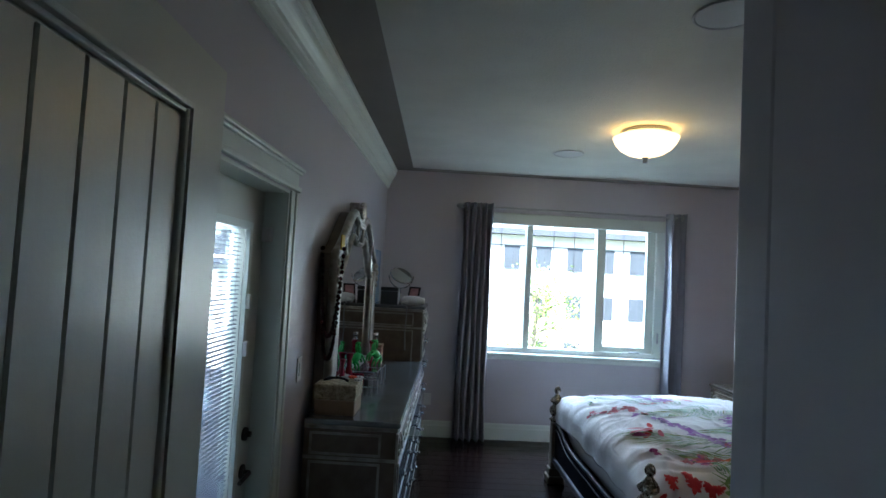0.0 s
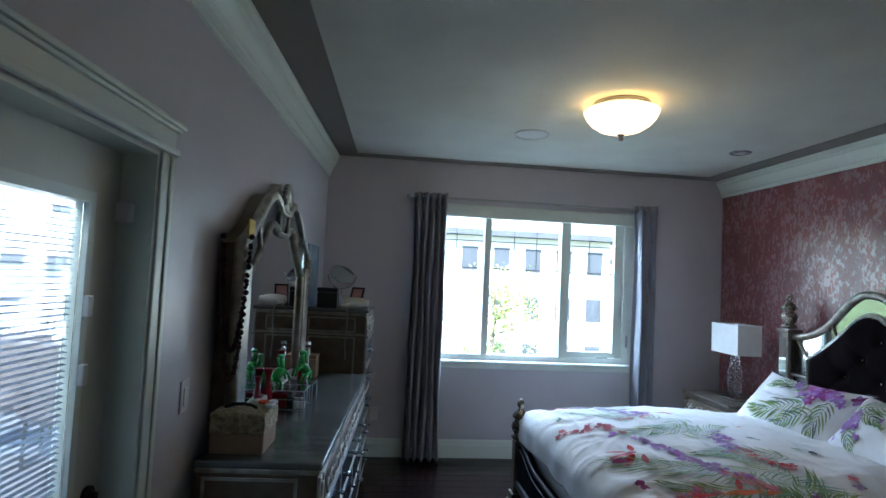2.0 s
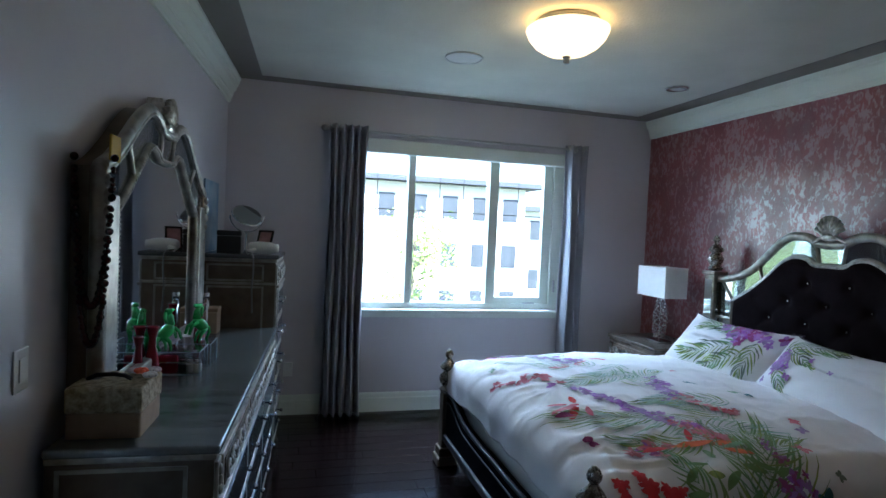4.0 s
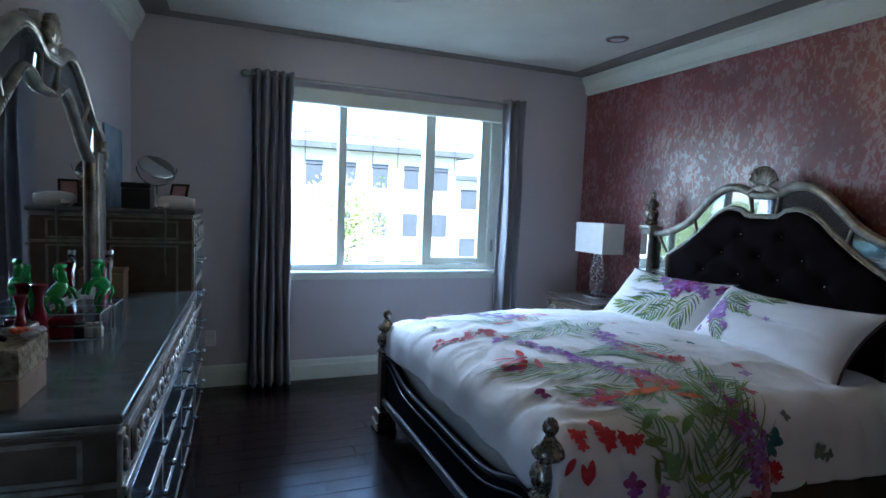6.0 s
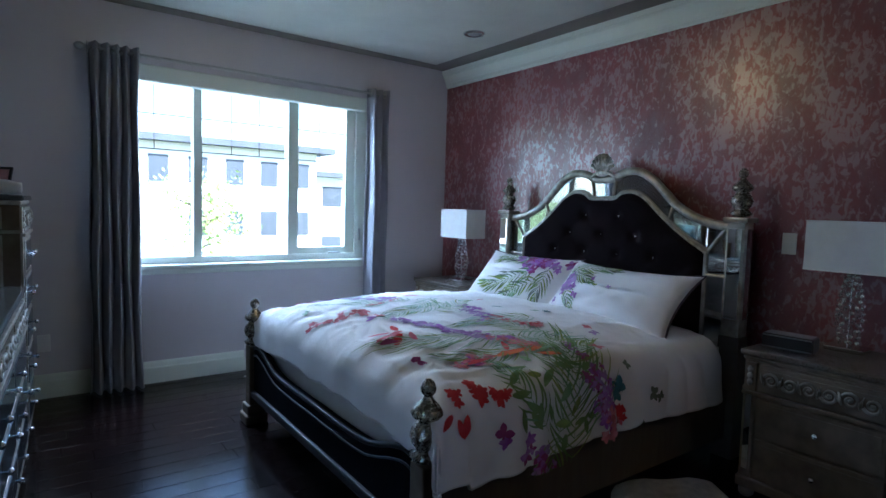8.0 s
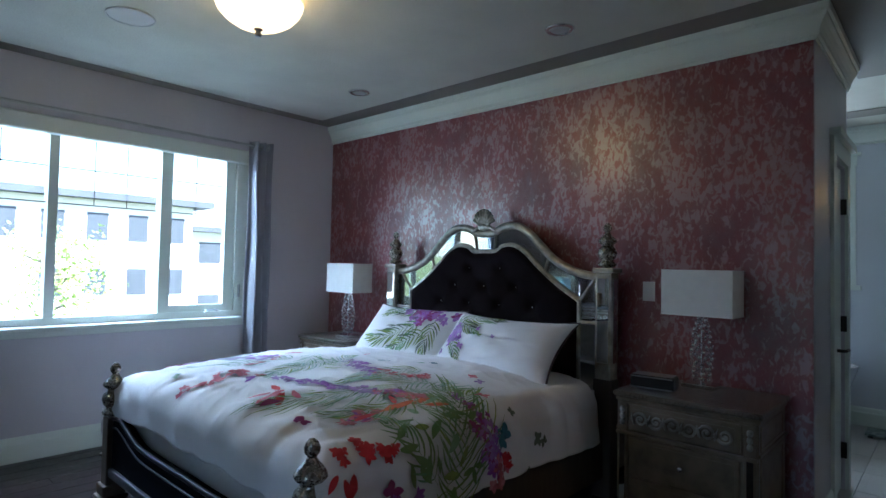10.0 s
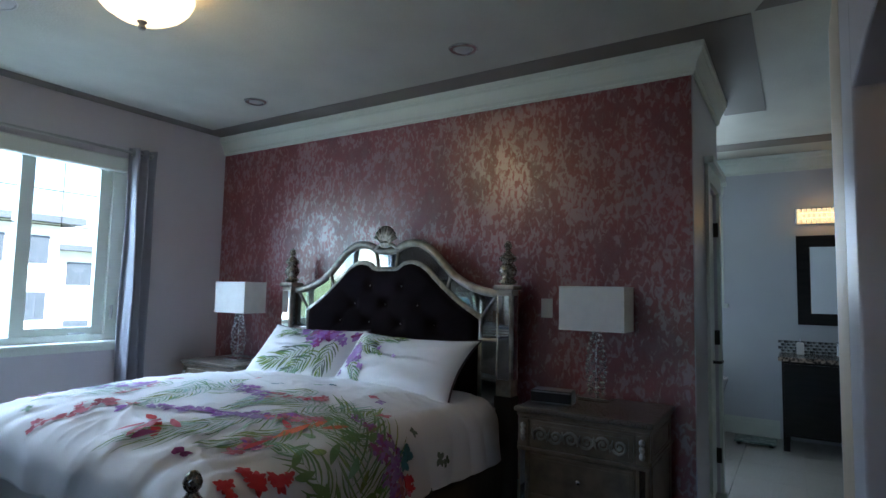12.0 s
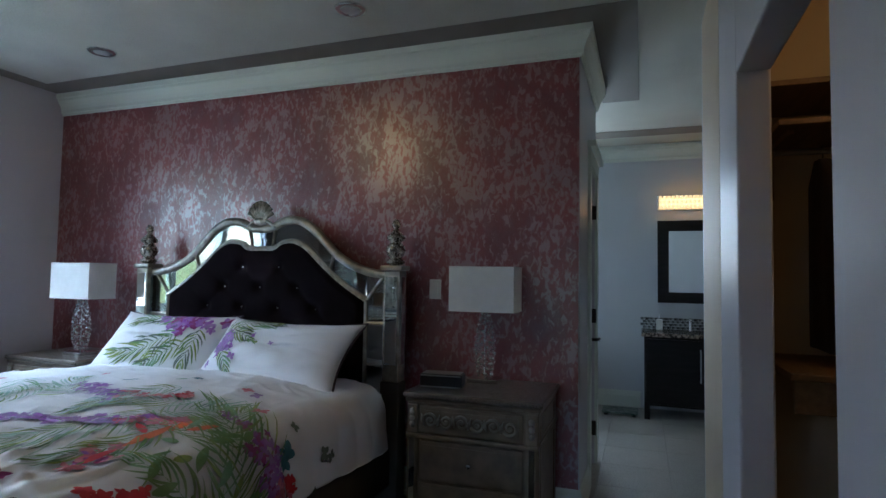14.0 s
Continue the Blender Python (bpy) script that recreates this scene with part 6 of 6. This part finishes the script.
# ---- curtains and rod ----


def curtain(x0, x1, folds, seed, label):
    random.seed(seed)
    ob = thing("curtain", label, "curtain", "curtains at the window")
    bm = bmesh.new()
    n, m_ = 90, 26
    ph = [random.uniform(-0.4, 0.4) for _ in range(6)]
    rows_ = []
    for j in range(m_ + 1):
        z = 0.012 + (2.425 - 0.012) * j / m_
        row = []
        for i in range(n + 1):
            f = i / n
            amp = 0.050 + 0.012 * math.sin(3 * f + j * 0.13)
            w = 1 - 0.05 * math.sin(pi * j / m_)
            xx = (x0 + x1) / 2 + (f - 0.5) * (x1 - x0) * w * (1.04 - 0.08 * j / m_)
            row.append(bm.verts.new((xx + 0.006 * math.sin(j * 0.4 + f * 9), NY - 0.105 + amp * math.sin(2 * pi * folds * f + ph[0] + 0.25 * math.sin(j * 0.11 + ph[1])), z)))
        rows_.append(row)
    for j in range(m_):
        for i in range(n):
            bm.faces.new((rows_[j][i], rows_[j][i + 1], rows_[j + 1][i + 1], rows_[j + 1][i]))
    p = part("fabric", bm, M_CURTAIN, ob, "", True)
    s = p.modifiers.new("thick", "SOLIDIFY")
    s.thickness = 0.002
    for k in range(folds * 2):
        xx = x0 + (x1 - x0) * (k + 0.5) / (folds * 2)
        g = part("grommet", tube([(xx, NY - 0.105 + 0.026 * math.cos(a), 2.385 + 0.026 * math.sin(a)) for a in np.linspace(0, 2 * pi, 14)[:-1]], 0.005, 6, closed=True), M_NICKEL, ob)


curtain(0.395, 0.715, 5, 1, "grey satin grommet curtain hanging to the floor")
curtain(2.525, 2.745, 3, 2, "grey satin grommet curtain drawn open")
rod = thing("curtain_rod", "brushed nickel curtain rod with ball ends", "curtain rod")
part("rod", tube([(0.395, NY - 0.105, 2.385), (2.68, NY - 0.105, 2.385)], 0.011, 12), M_NICKEL, rod)
for x, s in ((0.395, -1), (2.68, 1)):
    part("finial", lathe([(0.012, 0), (0.016, 0.01), (0.026, 0.03), (0.026, 0.05), (0.012, 0.066), (0.001, 0.07)] if s > 0 else [(0.001, -0.07), (0.012, -0.066), (0.026, -0.05), (0.026, -0.03), (0.016, -0.01), (0.012, 0)], (x, NY - 0.105, 2.385), 14, axis="x"), M_NICKEL, rod, "", True)
for x in (0.41, 2.665):
    part("bracket", tube([(x, NY - 0.001, 2.36), (x, NY - 0.05, 2.365), (x, NY - 0.105, 2.372)], 0.007), M_NICKEL, rod)

# ---- ceiling fixtures ----
cl = thing("ceiling_light", "lit alabaster glass bowl ceiling light with a nickel knob", "ceiling light", at=(1.52, 4.83, 0))
part("pan", lathe([(0.165, CZ - 0.001), (0.172, CZ - 0.02), (0.165, CZ - 0.032), (0.15, CZ - 0.036)], n=40), M_NICKEL, cl, "", True)
bm = bmesh.new()
prof = [(r * 1.07, 2.69 + (h - 2.672) * 1.05) for r, h in ((0.207, 2.672), (0.204, 2.66), (0.190, 2.628), (0.160, 2.593), (0.114, 2.563), (0.06, 2.546), (0.012, 2.54), (0.010, 2.545), (0.058, 2.552), (0.110, 2.569), (0.154, 2.598), (0.183, 2.632), (0.197, 2.662), (0.199, 2.672))]
rings = []
for r, h in prof:
    rings.append([bm.verts.new((r * math.cos(2 * pi * i / 48), r * math.sin(2 * pi * i / 48), h)) for i in range(48)])
for a, b in zip(rings, rings[1:] + rings[:1]):
    for i in range(48):
        bm.faces.new((a[i], a[(i + 1) % 48], b[(i + 1) % 48], b[i]))
bowl = part("bowl", bm, M_BOWL, cl, "glowing alabaster glass bowl", True)
bowl.visible_shadow = False
part("knob", lathe([(0.001, 2.508), (0.014, 2.511), (0.018, 2.523), (0.012, 2.538), (0.022, 2.546), (0.022, 2.551)], n=16), M_NICKEL, cl, "brushed nickel knob", True)


def flush_speaker(x, y, label):
    sp = thing("ceiling_speaker", label, "speaker", "ceiling speakers", at=(x, y, 0))
    part("grille", lathe([(0.001, CZ - 0.006), (0.115, CZ - 0.006), (0.118, CZ - 0.001)], n=36), M_SPEAKER, sp)
    part("rim", tube([(0.122 * math.cos(a), 0.122 * math.sin(a), CZ - 0.004) for a in np.linspace(0, 2 * pi, 40)[:-1]], 0.006, 6, closed=True), M_SPEAKER, sp, "", True)


flush_speaker(1.187, 5.65, "round white speaker flush in the ceiling")
flush_speaker(1.16, 3.13, "round white speaker flush in the ceiling")
for x, y in ((2.872, 3.89), (2.888, 5.72)):
    pl = thing("recessed_light", "unlit recessed ceiling light with chrome ring", "recessed light", "recessed lights", at=(x, y, 0))
    part("ring", lathe([(0.052, CZ - 0.001), (0.056, CZ - 0.012), (0.080, CZ - 0.009), (0.086, CZ - 0.001)], n=32), M_CHROME, pl, "", True)
    part("lens", lathe([(0.001, CZ - 0.010), (0.03, CZ - 0.011), (0.05, CZ - 0.0085), (0.05, CZ - 0.002)], n=24), M_POTLENS, pl, "", True)

# ---- rugs ----
def fur(name, cx, cy, rx, ry, label):
    random.seed(5)
    bm = bmesh.new()
    mid = bm.verts.new((cx, cy, 0.035))
    prev = None
    ringsf = []
    for k in (0.4, 0.75, 1.0):
        ringsf.append([bm.verts.new((cx + rx * k * math.cos(a) * (1 + 0.10 * math.sin(5 * a)), cy + ry * k * math.sin(a) * (1 + 0.08 * math.cos(4 * a)), 0.003 + 0.034 * (1 - k ** 6) + random.uniform(0, 0.006))) for a in np.linspace(0, 2 * pi, 48, endpoint=False)])
    for i in range(48):
        j = (i + 1) % 48
        bm.faces.new((mid, ringsf[0][i], ringsf[0][j]))
        for a, b in zip(ringsf, ringsf[1:]):
            bm.faces.new((a[i], b[i], b[j], a[j]))
    tagged(finish(name, bm, M_FUR, None, "", True), label, "rug")


fur("fur_rug", 2.50, 3.62, 0.38, 0.27, "shaggy cream fur rug beside the bed")
fur("fur_rug", 1.94, 6.60, 0.50, 0.18, "shaggy cream fur rug by the window")

# ---- bathroom ----
va = thing("vanity", "espresso wood vanity with two doors on legs", "vanity", at=(0, 0, 0))
VX = 5.98
part("body", box(VX + 0.02, BX - 0.005, 1.33, 2.405, 0.13, 0.78, 0.004), M_ESPRESSO, va)
for y0_, y1_ in ((1.345, 1.87), (1.88, 2.39)):
    vd = part("door", box(VX, VX + 0.019, y0_, y1_, 0.15, 0.76, 0.004), M_ESPRESSO, va)
    yk = 1.845 if y0_ < 1.5 else 1.915
    part("handle", tube([(VX, yk, 0.38), (VX - 0.025, yk, 0.385), (VX - 0.025, yk, 0.67), (VX, yk, 0.675)], 0.007), M_NICKEL, vd, "nickel bar handle")
for x in (VX + 0.05, BX - 0.05):
    for y in (1.355, 2.38):
        part("leg", box(x - 0.025, x + 0.025, y - 0.025, y + 0.025, 0, 0.13), M_ESPRESSO, va)
part("countertop", box(VX - 0.025, BX - 0.004, 1.31, 2.43, 0.781, 0.818, 0.006), M_GRANITE, va, "speckled brown granite top")
bs = tagged(new("trim_backsplash"), "grey glass mosaic backsplash", "backsplash", kind="structure")
random.seed(9)
tm = None
for r in range(4):
    for c in range(24):
        y = 1.315 + c * 0.046 + (0.023 if r % 2 else 0)
        if tm is None:
            tm = part("tile", box(-0.005, 0, 0, 0.043, 0, 0.026), M_MOSAIC, bs)
            o = tm
        else:
            o = new("tile", tm.data)
            o.parent = bs
        o.location = (BX - 0.0005, y, 0.8195 + r * 0.029)
fau = thing("faucet", "polished chrome faucet on the vanity", "faucet", at=(6.38, 1.97, 0.818))
part("body", lathe([(0.024, 0), (0.024, 0.01), (0.016, 0.02), (0.016, 0.12), (0.012, 0.13)], n=14), M_CHROME, fau, "", True)
part("spout", tube([(0, 0, 0.10), (-0.05, 0, 0.125), (-0.10, 0, 0.105)], 0.011), M_CHROME, fau, "", True)
sd = thing("soap_dispenser", "white soap pump bottle", "soap dispenser", at=(6.34, 2.26, 0.818))
part("bottle", box(-0.03, 0.03, -0.03, 0.03, 0, 0.11, 0.008), M_WHITEPL, sd)
part("pump", tube([(0, 0, 0.11), (0, 0, 0.145), (-0.03, 0, 0.147)], 0.006), M_CHROME, sd)
bmi = thing("wall_mirror", "square mirror in a wide black frame", "mirror")
Y0, Y1, Z0, Z1, FW = 1.40, 2.272, 1.088, 1.932, 0.108
part("frame", boxes((BX - 0.035, BX - 0.001, Y0, Y0 + FW, Z0, Z1), (BX - 0.035, BX - 0.001, Y1 - FW, Y1, Z0, Z1), (BX - 0.035, BX - 0.001, Y0 + FW, Y1 - FW, Z0, Z0 + FW), (BX - 0.035, BX - 0.001, Y0 + FW, Y1 - FW, Z1 - FW, Z1)), M_ESPRESSO, bmi)
part("glass", box(BX - 0.02, BX - 0.014, Y0 + FW, Y1 - FW, Z0 + FW, Z1 - FW), M_MIRROR, bmi)
lb = thing("vanity_light", "lit crystal bar light above the bathroom mirror", "wall light")
part("back_plate", box(BX - 0.03, BX - 0.001, 1.41, 2.272, 2.040, 2.195, 0.005), M_CHROME, lb)
part("lamp_tube", box(BX - 0.075, BX - 0.031, 1.43, 2.252, 2.085, 2.150, 0.012), M_BAR, lb, "glowing lamp tube")
crystal = None
for k in range(21):
    for m_, z in enumerate((2.050, 2.096, 2.142)):
        if crystal is None:
            crystal = part("crystal", box(0, 0.022, 0, 0.034, 0, 0.040, 0.006, seg=1), M_CRYSTAL, lb, "lit faceted crystal")
            o = crystal
        else:
            o = new("crystal", crystal.data)
            o.parent = lb
        o.location = (BX - 0.105 - 0.004 * (m_ == 1), 1.424 + k * 0.040, z)
tub = thing("bathtub", "white freestanding oval bathtub", "bathtub", at=(5.93, 3.64, 0))
bm = bmesh.new()
prof = [(0.72, 0), (0.80, 0.05), (0.90, 0.35), (0.99, 0.57), (1.0, 0.60), (0.96, 0.60), (0.88, 0.50), (0.76, 0.16), (0.60, 0.10)]
rr = [[bm.verts.new((0.40 * k * math.cos(2 * pi * i / 40), 0.82 * k * math.sin(2 * pi * i / 40), h)) for i in range(40)] for k, h in prof]
for a, b in zip(rr, rr[1:]):
    for i in range(40):
        bm.faces.new((a[i], a[(i + 1) % 40], b[(i + 1) % 40], b[i]))
bm.faces.new(rr[0])
bm.faces.new(rr[-1])
part("shell", bm, M_TUB, tub, "", True)
bsn = thing("bathroom_scale", "dark green patterned bathroom scale on the floor", "scale", at=(6.16, 2.63, 0))
part("plate", box(-0.14, 0.14, -0.17, 0.17, 0.02, 0.035, 0.008), mat("dark_green_pattern", (0.03, 0.08, 0.06), 0.3, vary=0.5, scale=25, bump=0, colour2=(0.20, 0.24, 0.20), thresh=(0.5, 0.55)), bsn)
for x in (-0.1, 0.1):
    for y in (-0.13, 0.13):
        part("foot", lathe([(0.02, 0), (0.02, 0.02)], (x, y, 0), 10), M_BLACK, bsn)

# ---- closet ----
cs1 = thing("closet_shelf", "brown wooden closet shelf on a bracket", "shelf", "closet shelves")
part("board", box(2.98, 3.498, 0.02, 1.87, 1.98, 2.005, 0.003), M_CLOSETWOOD, cs1)
part("bracket", boxes((3.45, 3.498, 1.80, 1.82, 1.72, 1.979), (3.05, 3.45, 1.80, 1.82, 1.955, 1.979)), M_CLOSETWOOD, cs1)
part("rail", tube([(3.18, 0.02, 1.90), (3.18, 1.85, 1.90)], 0.014), M_NICKEL, cs1)
cs2 = thing("closet_shelf", "brown wooden closet shelf higher on the wall", "shelf", "closet shelves")
part("board", box(2.98, 3.498, 0.02, 1.92, 2.15, 2.175, 0.003), M_CLOSETWOOD, cs2)
cs3 = thing("closet_shelf", "low brown closet shelf with a moulded edge", "shelf", "closet shelves")
part("board", box(2.80, 3.498, 0.02, 1.88, 0.93, 0.96, 0.006), M_CLOSETWOOD, cs3)
part("front", box(2.83, 2.85, 0.02, 1.86, 0.80, 0.929, 0.003), M_CLOSETWOOD, cs3)
random.seed(4)
for k in range(7):
    y = 1.66 - k * 0.11
    gm = thing("hanging_garment", "dark garment on the closet rail", "garment", "clothes in the closet", at=(3.18, y, 0))
    bm = bmesh.new()
    L = random.uniform(0.82, 0.92)
    ringsg = []
    for j in range(9):
        f = j / 8
        hw = np.interp(f, [0, 0.08, 0.2, 1], [0.04, 0.17, 0.19, 0.21]) * random.uniform(0.97, 1.03)
        ringsg.append([bm.verts.new((hw * math.cos(a), (0.03 + 0.012 * math.sin(3 * a + k)) * math.sin(a), 1.86 - L * f)) for a in np.linspace(0, 2 * pi, 16, endpoint=False)])
    for a, b in zip(ringsg, ringsg[1:]):
        for i in range(16):
            bm.faces.new((a[i], a[(i + 1) % 16], b[(i + 1) % 16], b[i]))
    bm.faces.new(ringsg[0])
    bm.faces.new(ringsg[-1])
    part("cloth", bm, M_DARKCLOTH, gm, "", True)
    part("hanger", tube([(0, 0, 1.86), (0, 0, 1.90), (0.012, 0, 1.915), (0, 0, 1.925)], 0.003), M_DARKMETAL, gm)

# ---- outdoors ----
GZ = -3.3
setting("ground", box(-400, 400, -400, 400, GZ - 0.5, GZ), M_GRASS, "lawn and verge around the houses")
setting("road", box(-60, 60, 17.0, 23.0, GZ + 0.004, GZ + 0.012), M_ASPHALT, "grey asphalt street")
setting("deck", box(-4.2, WX - 0.32, -1.5, 10.6, -0.30, -0.10), M_DECK, "grey balcony deck outside the patio door")
rl = thing("deck_railing", "white deck railing with thin balusters", "railing")
part("top_rail", box(-4.18, -4.12, -1.4, 10.5, 0.88, 0.94), M_TRIM, rl)
part("bottom_rail", box(-4.17, -4.13, -1.4, 10.5, -0.02, 0.02), M_TRIM, rl)
bal = None
for k in range(81):
    if bal is None:
        bal = part("baluster", box(-0.012, 0.012, -0.012, 0.012, 0.02, 0.88), M_TRIM, rl)
        bal.location = (-4.15, -1.35, 0)
    else:
        o = new("baluster", bal.data)
        o.parent, o.location = rl, (-4.15, -1.35 + 0.148 * k, 0)
for y in (-1.4, 1.5, 4.5, 7.5, 10.5):
    part("post", box(-4.2, -4.1, y - 0.05, y + 0.05, -0.099, 1.0), M_TRIM, rl)


def patio_chair(x, y, rz):
    ch = thing("patio_chair", "dark grey woven patio chair on the deck", "chair", "patio chairs", at=(x, y, -0.0995), rz=rz)
    part("seat", box(-0.27, 0.27, -0.26, 0.26, 0.38, 0.44, 0.02), M_WICKERGREY, ch)
    bk = part("backrest", box(-0.29, 0.29, -0.03, 0.03, 0, 0.68, 0.025), M_WICKERGREY, ch)
    bk.matrix_local = pose(0, 0.26, 0.42, -12, 0, 0)
    for sx in (-0.25, 0.25):
        for sy in (-0.23, 0.23):
            part("leg", tube([(sx, sy, 0), (sx * 0.97, sy * 0.97, 0.39)], 0.016), M_DARKMETAL, ch)
        part("arm", tube([(sx, -0.23, 0.39), (sx, -0.22, 0.63), (sx, 0.24, 0.65)], 0.016), M_DARKMETAL, ch)
    return ch


patio_chair(-2.45, 6.85, 160)
patio_chair(-3.15, 7.25, 200)


def facade(name, label, x0, x1, y0, depth, z1, floors, bays, normal, storey=2.9, first=0):
    """A block of flats whose front faces the room. normal: 's' faces -y, 'e' faces +x."""
    ob = thing(name, label, "building")
    if normal == "s":
        part("wall", box(x0, x1, y0, y0 + depth, GZ, z1), M_STUCCO, ob)
        part("roof", box(x0 - 0.7, x1 + 0.7, y0 - 0.7, y0 + depth + 0.5, z1, z1 + 0.28), M_GREYPANEL, ob)
    else:
        part("wall", box(y0 - depth, y0, x0, x1, GZ, z1), M_STUCCO, ob)
        part("roof", box(y0 - depth - 0.5, y0 + 0.7, x0 - 0.7, x1 + 0.7, z1, z1 + 0.28), M_GREYPANEL, ob)
    bw_ = (x1 - x0) / bays
    for f in range(floors):
        zt = z1 - 0.55 - f * storey
        for b in range(first if f else 0, bays):
            xa, xb = x0 + b * bw_ + bw_ * 0.29, x0 + (b + 1) * bw_ - bw_ * 0.29
            if normal == "s":
                w = part("window", box(xa - 0.06, xb + 0.06, y0 - 0.05, y0 - 0.002, zt - 1.15, zt), M_GREYPANEL, ob)
                part("pane", box(xa, (xa + xb) / 2 - 0.04, y0 - 0.065, y0 - 0.052, zt - 1.07, zt - 0.08), M_WINDOWDARK, w)
                part("pane", box((xa + xb) / 2 + 0.04, xb, y0 - 0.065, y0 - 0.052, zt - 1.07, zt - 0.08), M_WINDOWDARK, w)
            else:
                w = part("window", box(y0 + 0.002, y0 + 0.05, xa - 0.06, xb + 0.06, zt - 1.15, zt), M_GREYPANEL, ob)
                part("pane", box(y0 + 0.052, y0 + 0.065, xa, xb, zt - 1.07, zt - 0.08), M_WINDOWDARK, w)
    return ob


facade("apartment_building", "white stucco apartment block with grey windows and flat roof", -14.0, 11.6, 29.0, 12, 3.9, 3, 16, "s", storey=2.35, first=12)
facade("apartment_building", "lower white apartment wing with a grey roof", -16.0, -1.5, 26.5, 2.4, 1.6, 2, 6, "s")
facade("apartment_building", "grey and white apartment wing set back", 13.0, 34.0, 33.0, 12, 3.0, 2, 8, "s")
facade("house", "white stucco house across the side lawn", -8.0, 16.0, -16.0, 9, 2.6, 2, 7, "e")


def tree(x, y, h, r, seed, label):
    random.seed(seed)
    tr = thing("tree", label, "tree", "street trees", at=(x, y, GZ))
    bm = bmesh.new()
    tube([(0, 0, 0), (0.05, 0.03, h * 0.3), (-0.04, 0.02, h * 0.55), (0.02, 0, h * 0.9)], lambda f: 0.13 * (1 - 0.85 * f), 8, bm)
    tips = []
    for k in range(16):
        z = h * random.uniform(0.35, 0.85)
        a = random.uniform(0, 2 * pi)
        ln = r * random.uniform(0.6, 1.0) * (1.15 - z / h * 0.6)
        tip = (ln * math.cos(a), ln * math.sin(a), z + ln * 0.5)
        tube([(0, 0, z), (tip[0] * 0.5, tip[1] * 0.5, z + ln * 0.2), tip], lambda f: 0.04 * (1 - 0.8 * f), 5, bm)
        tips.append(tip)
    part("trunk", bm, M_BARK, tr)
    verts, faces = [], []
    for tx, ty, tz in tips:
        for k in range(210):
            d = Vector((random.gauss(0, 1), random.gauss(0, 1), random.gauss(0, 0.8))) * 0.30
            f = random.uniform(0.3, 1.05)
            c = Vector((tx * f, ty * f, tz - (1 - f) * 0.3)) + d
            e1 = Vector((random.uniform(-1, 1), random.uniform(-1, 1), random.uniform(-1, 1))).normalized() * 0.048
            e2 = Vector((random.uniform(-1, 1), random.uniform(-1, 1), random.uniform(-1, 1))).normalized().cross(e1).normalized() * 0.030
            i = len(verts)
            verts += [c - e1, c + e2, c + e1, c - e2]
            faces.append((i, i + 1, i + 2, i + 3))
    me = bpy.data.meshes.new("crown")
    me.from_pydata([tuple(v) for v in verts], [], faces)
    me.materials.append(M_LEAF)
    o = new("crown", me)
    o.parent = tr


tree(2.9, 15.0, 5.9, 1.35, 1, "young green leafy tree on the verge")
tree(0.9, 16.0, 4.9, 1.1, 2, "small yellow-green tree on the verge")
tree(-9.0, 5.0, 4.6, 1.7, 3, "leafy green tree beyond the deck")
tree(-8.0, 9.5, 4.0, 1.5, 4, "leafy green tree beyond the deck")

# ---- floor boards and tiles ----
floor = tagged(finish("floor", upright([west_xy(WX - 0.10, -1.6), (0.77, -1.6), (0.77, -0.12), (3.62, -0.12), (3.62, NY), west_xy(WX - 0.10, NY)], -0.10, -0.012), M_SUB), "dark espresso hardwood plank floor", kind="structure")
random.seed(21)
plank_mesh = {}
y = -1.5
row = 0
while y < NY - 0.001:
    w = min(0.127, NY - y)
    xmin = west_xy(WX - 0.09, y)[0]
    x = xmin - random.uniform(0, 0.9)
    xmax = EX if y > SY - 0.13 else 3.5 if y > 0 else 0.70
    while x < xmax - 0.02:
        ln = random.choice((0.9, 1.2, 1.5))
        a, b = max(x, xmin), min(x + ln, xmax - 0.001)
        if b - a > 0.03:
            key = (round(b - a, 3), round(w, 3))
            if key not in plank_mesh:
                o = part("plank", box(0.0008, key[0] - 0.0008, 0.0008, key[1] - 0.0008, -0.012, 0, 0.0018, seg=1), M_FLOOR, floor)
                plank_mesh[key] = o.data
            else:
                o = new("plank", plank_mesh[key])
                o.parent = floor
            o.location = (a, y, 0)
        x += ln
    y += w
    row += 1
bfloor = tagged(finish("floor_bath", box(3.62, BX + 0.15, -0.12, 4.92, -0.10, -0.012), M_GROUT), "cream ceramic tile bathroom floor", kind="structure")
tile = None
ix = 0
x = 3.63
while x < BX - 0.05:
    yy = 0.0
    while yy < 4.75:
        inside_block = x < 4.2 and yy > 2.75
        if not inside_block:
            if tile is None:
                tile = part("tile", box(0, 0.447, 0, 0.447, -0.012, -0.001, 0.0015, seg=1), M_TILE, bfloor)
                o = tile
            else:
                o = new("tile", tile.data)
                o.parent = bfloor
            o.location = (x, yy, 0)
        yy += 0.45
    x += 0.45
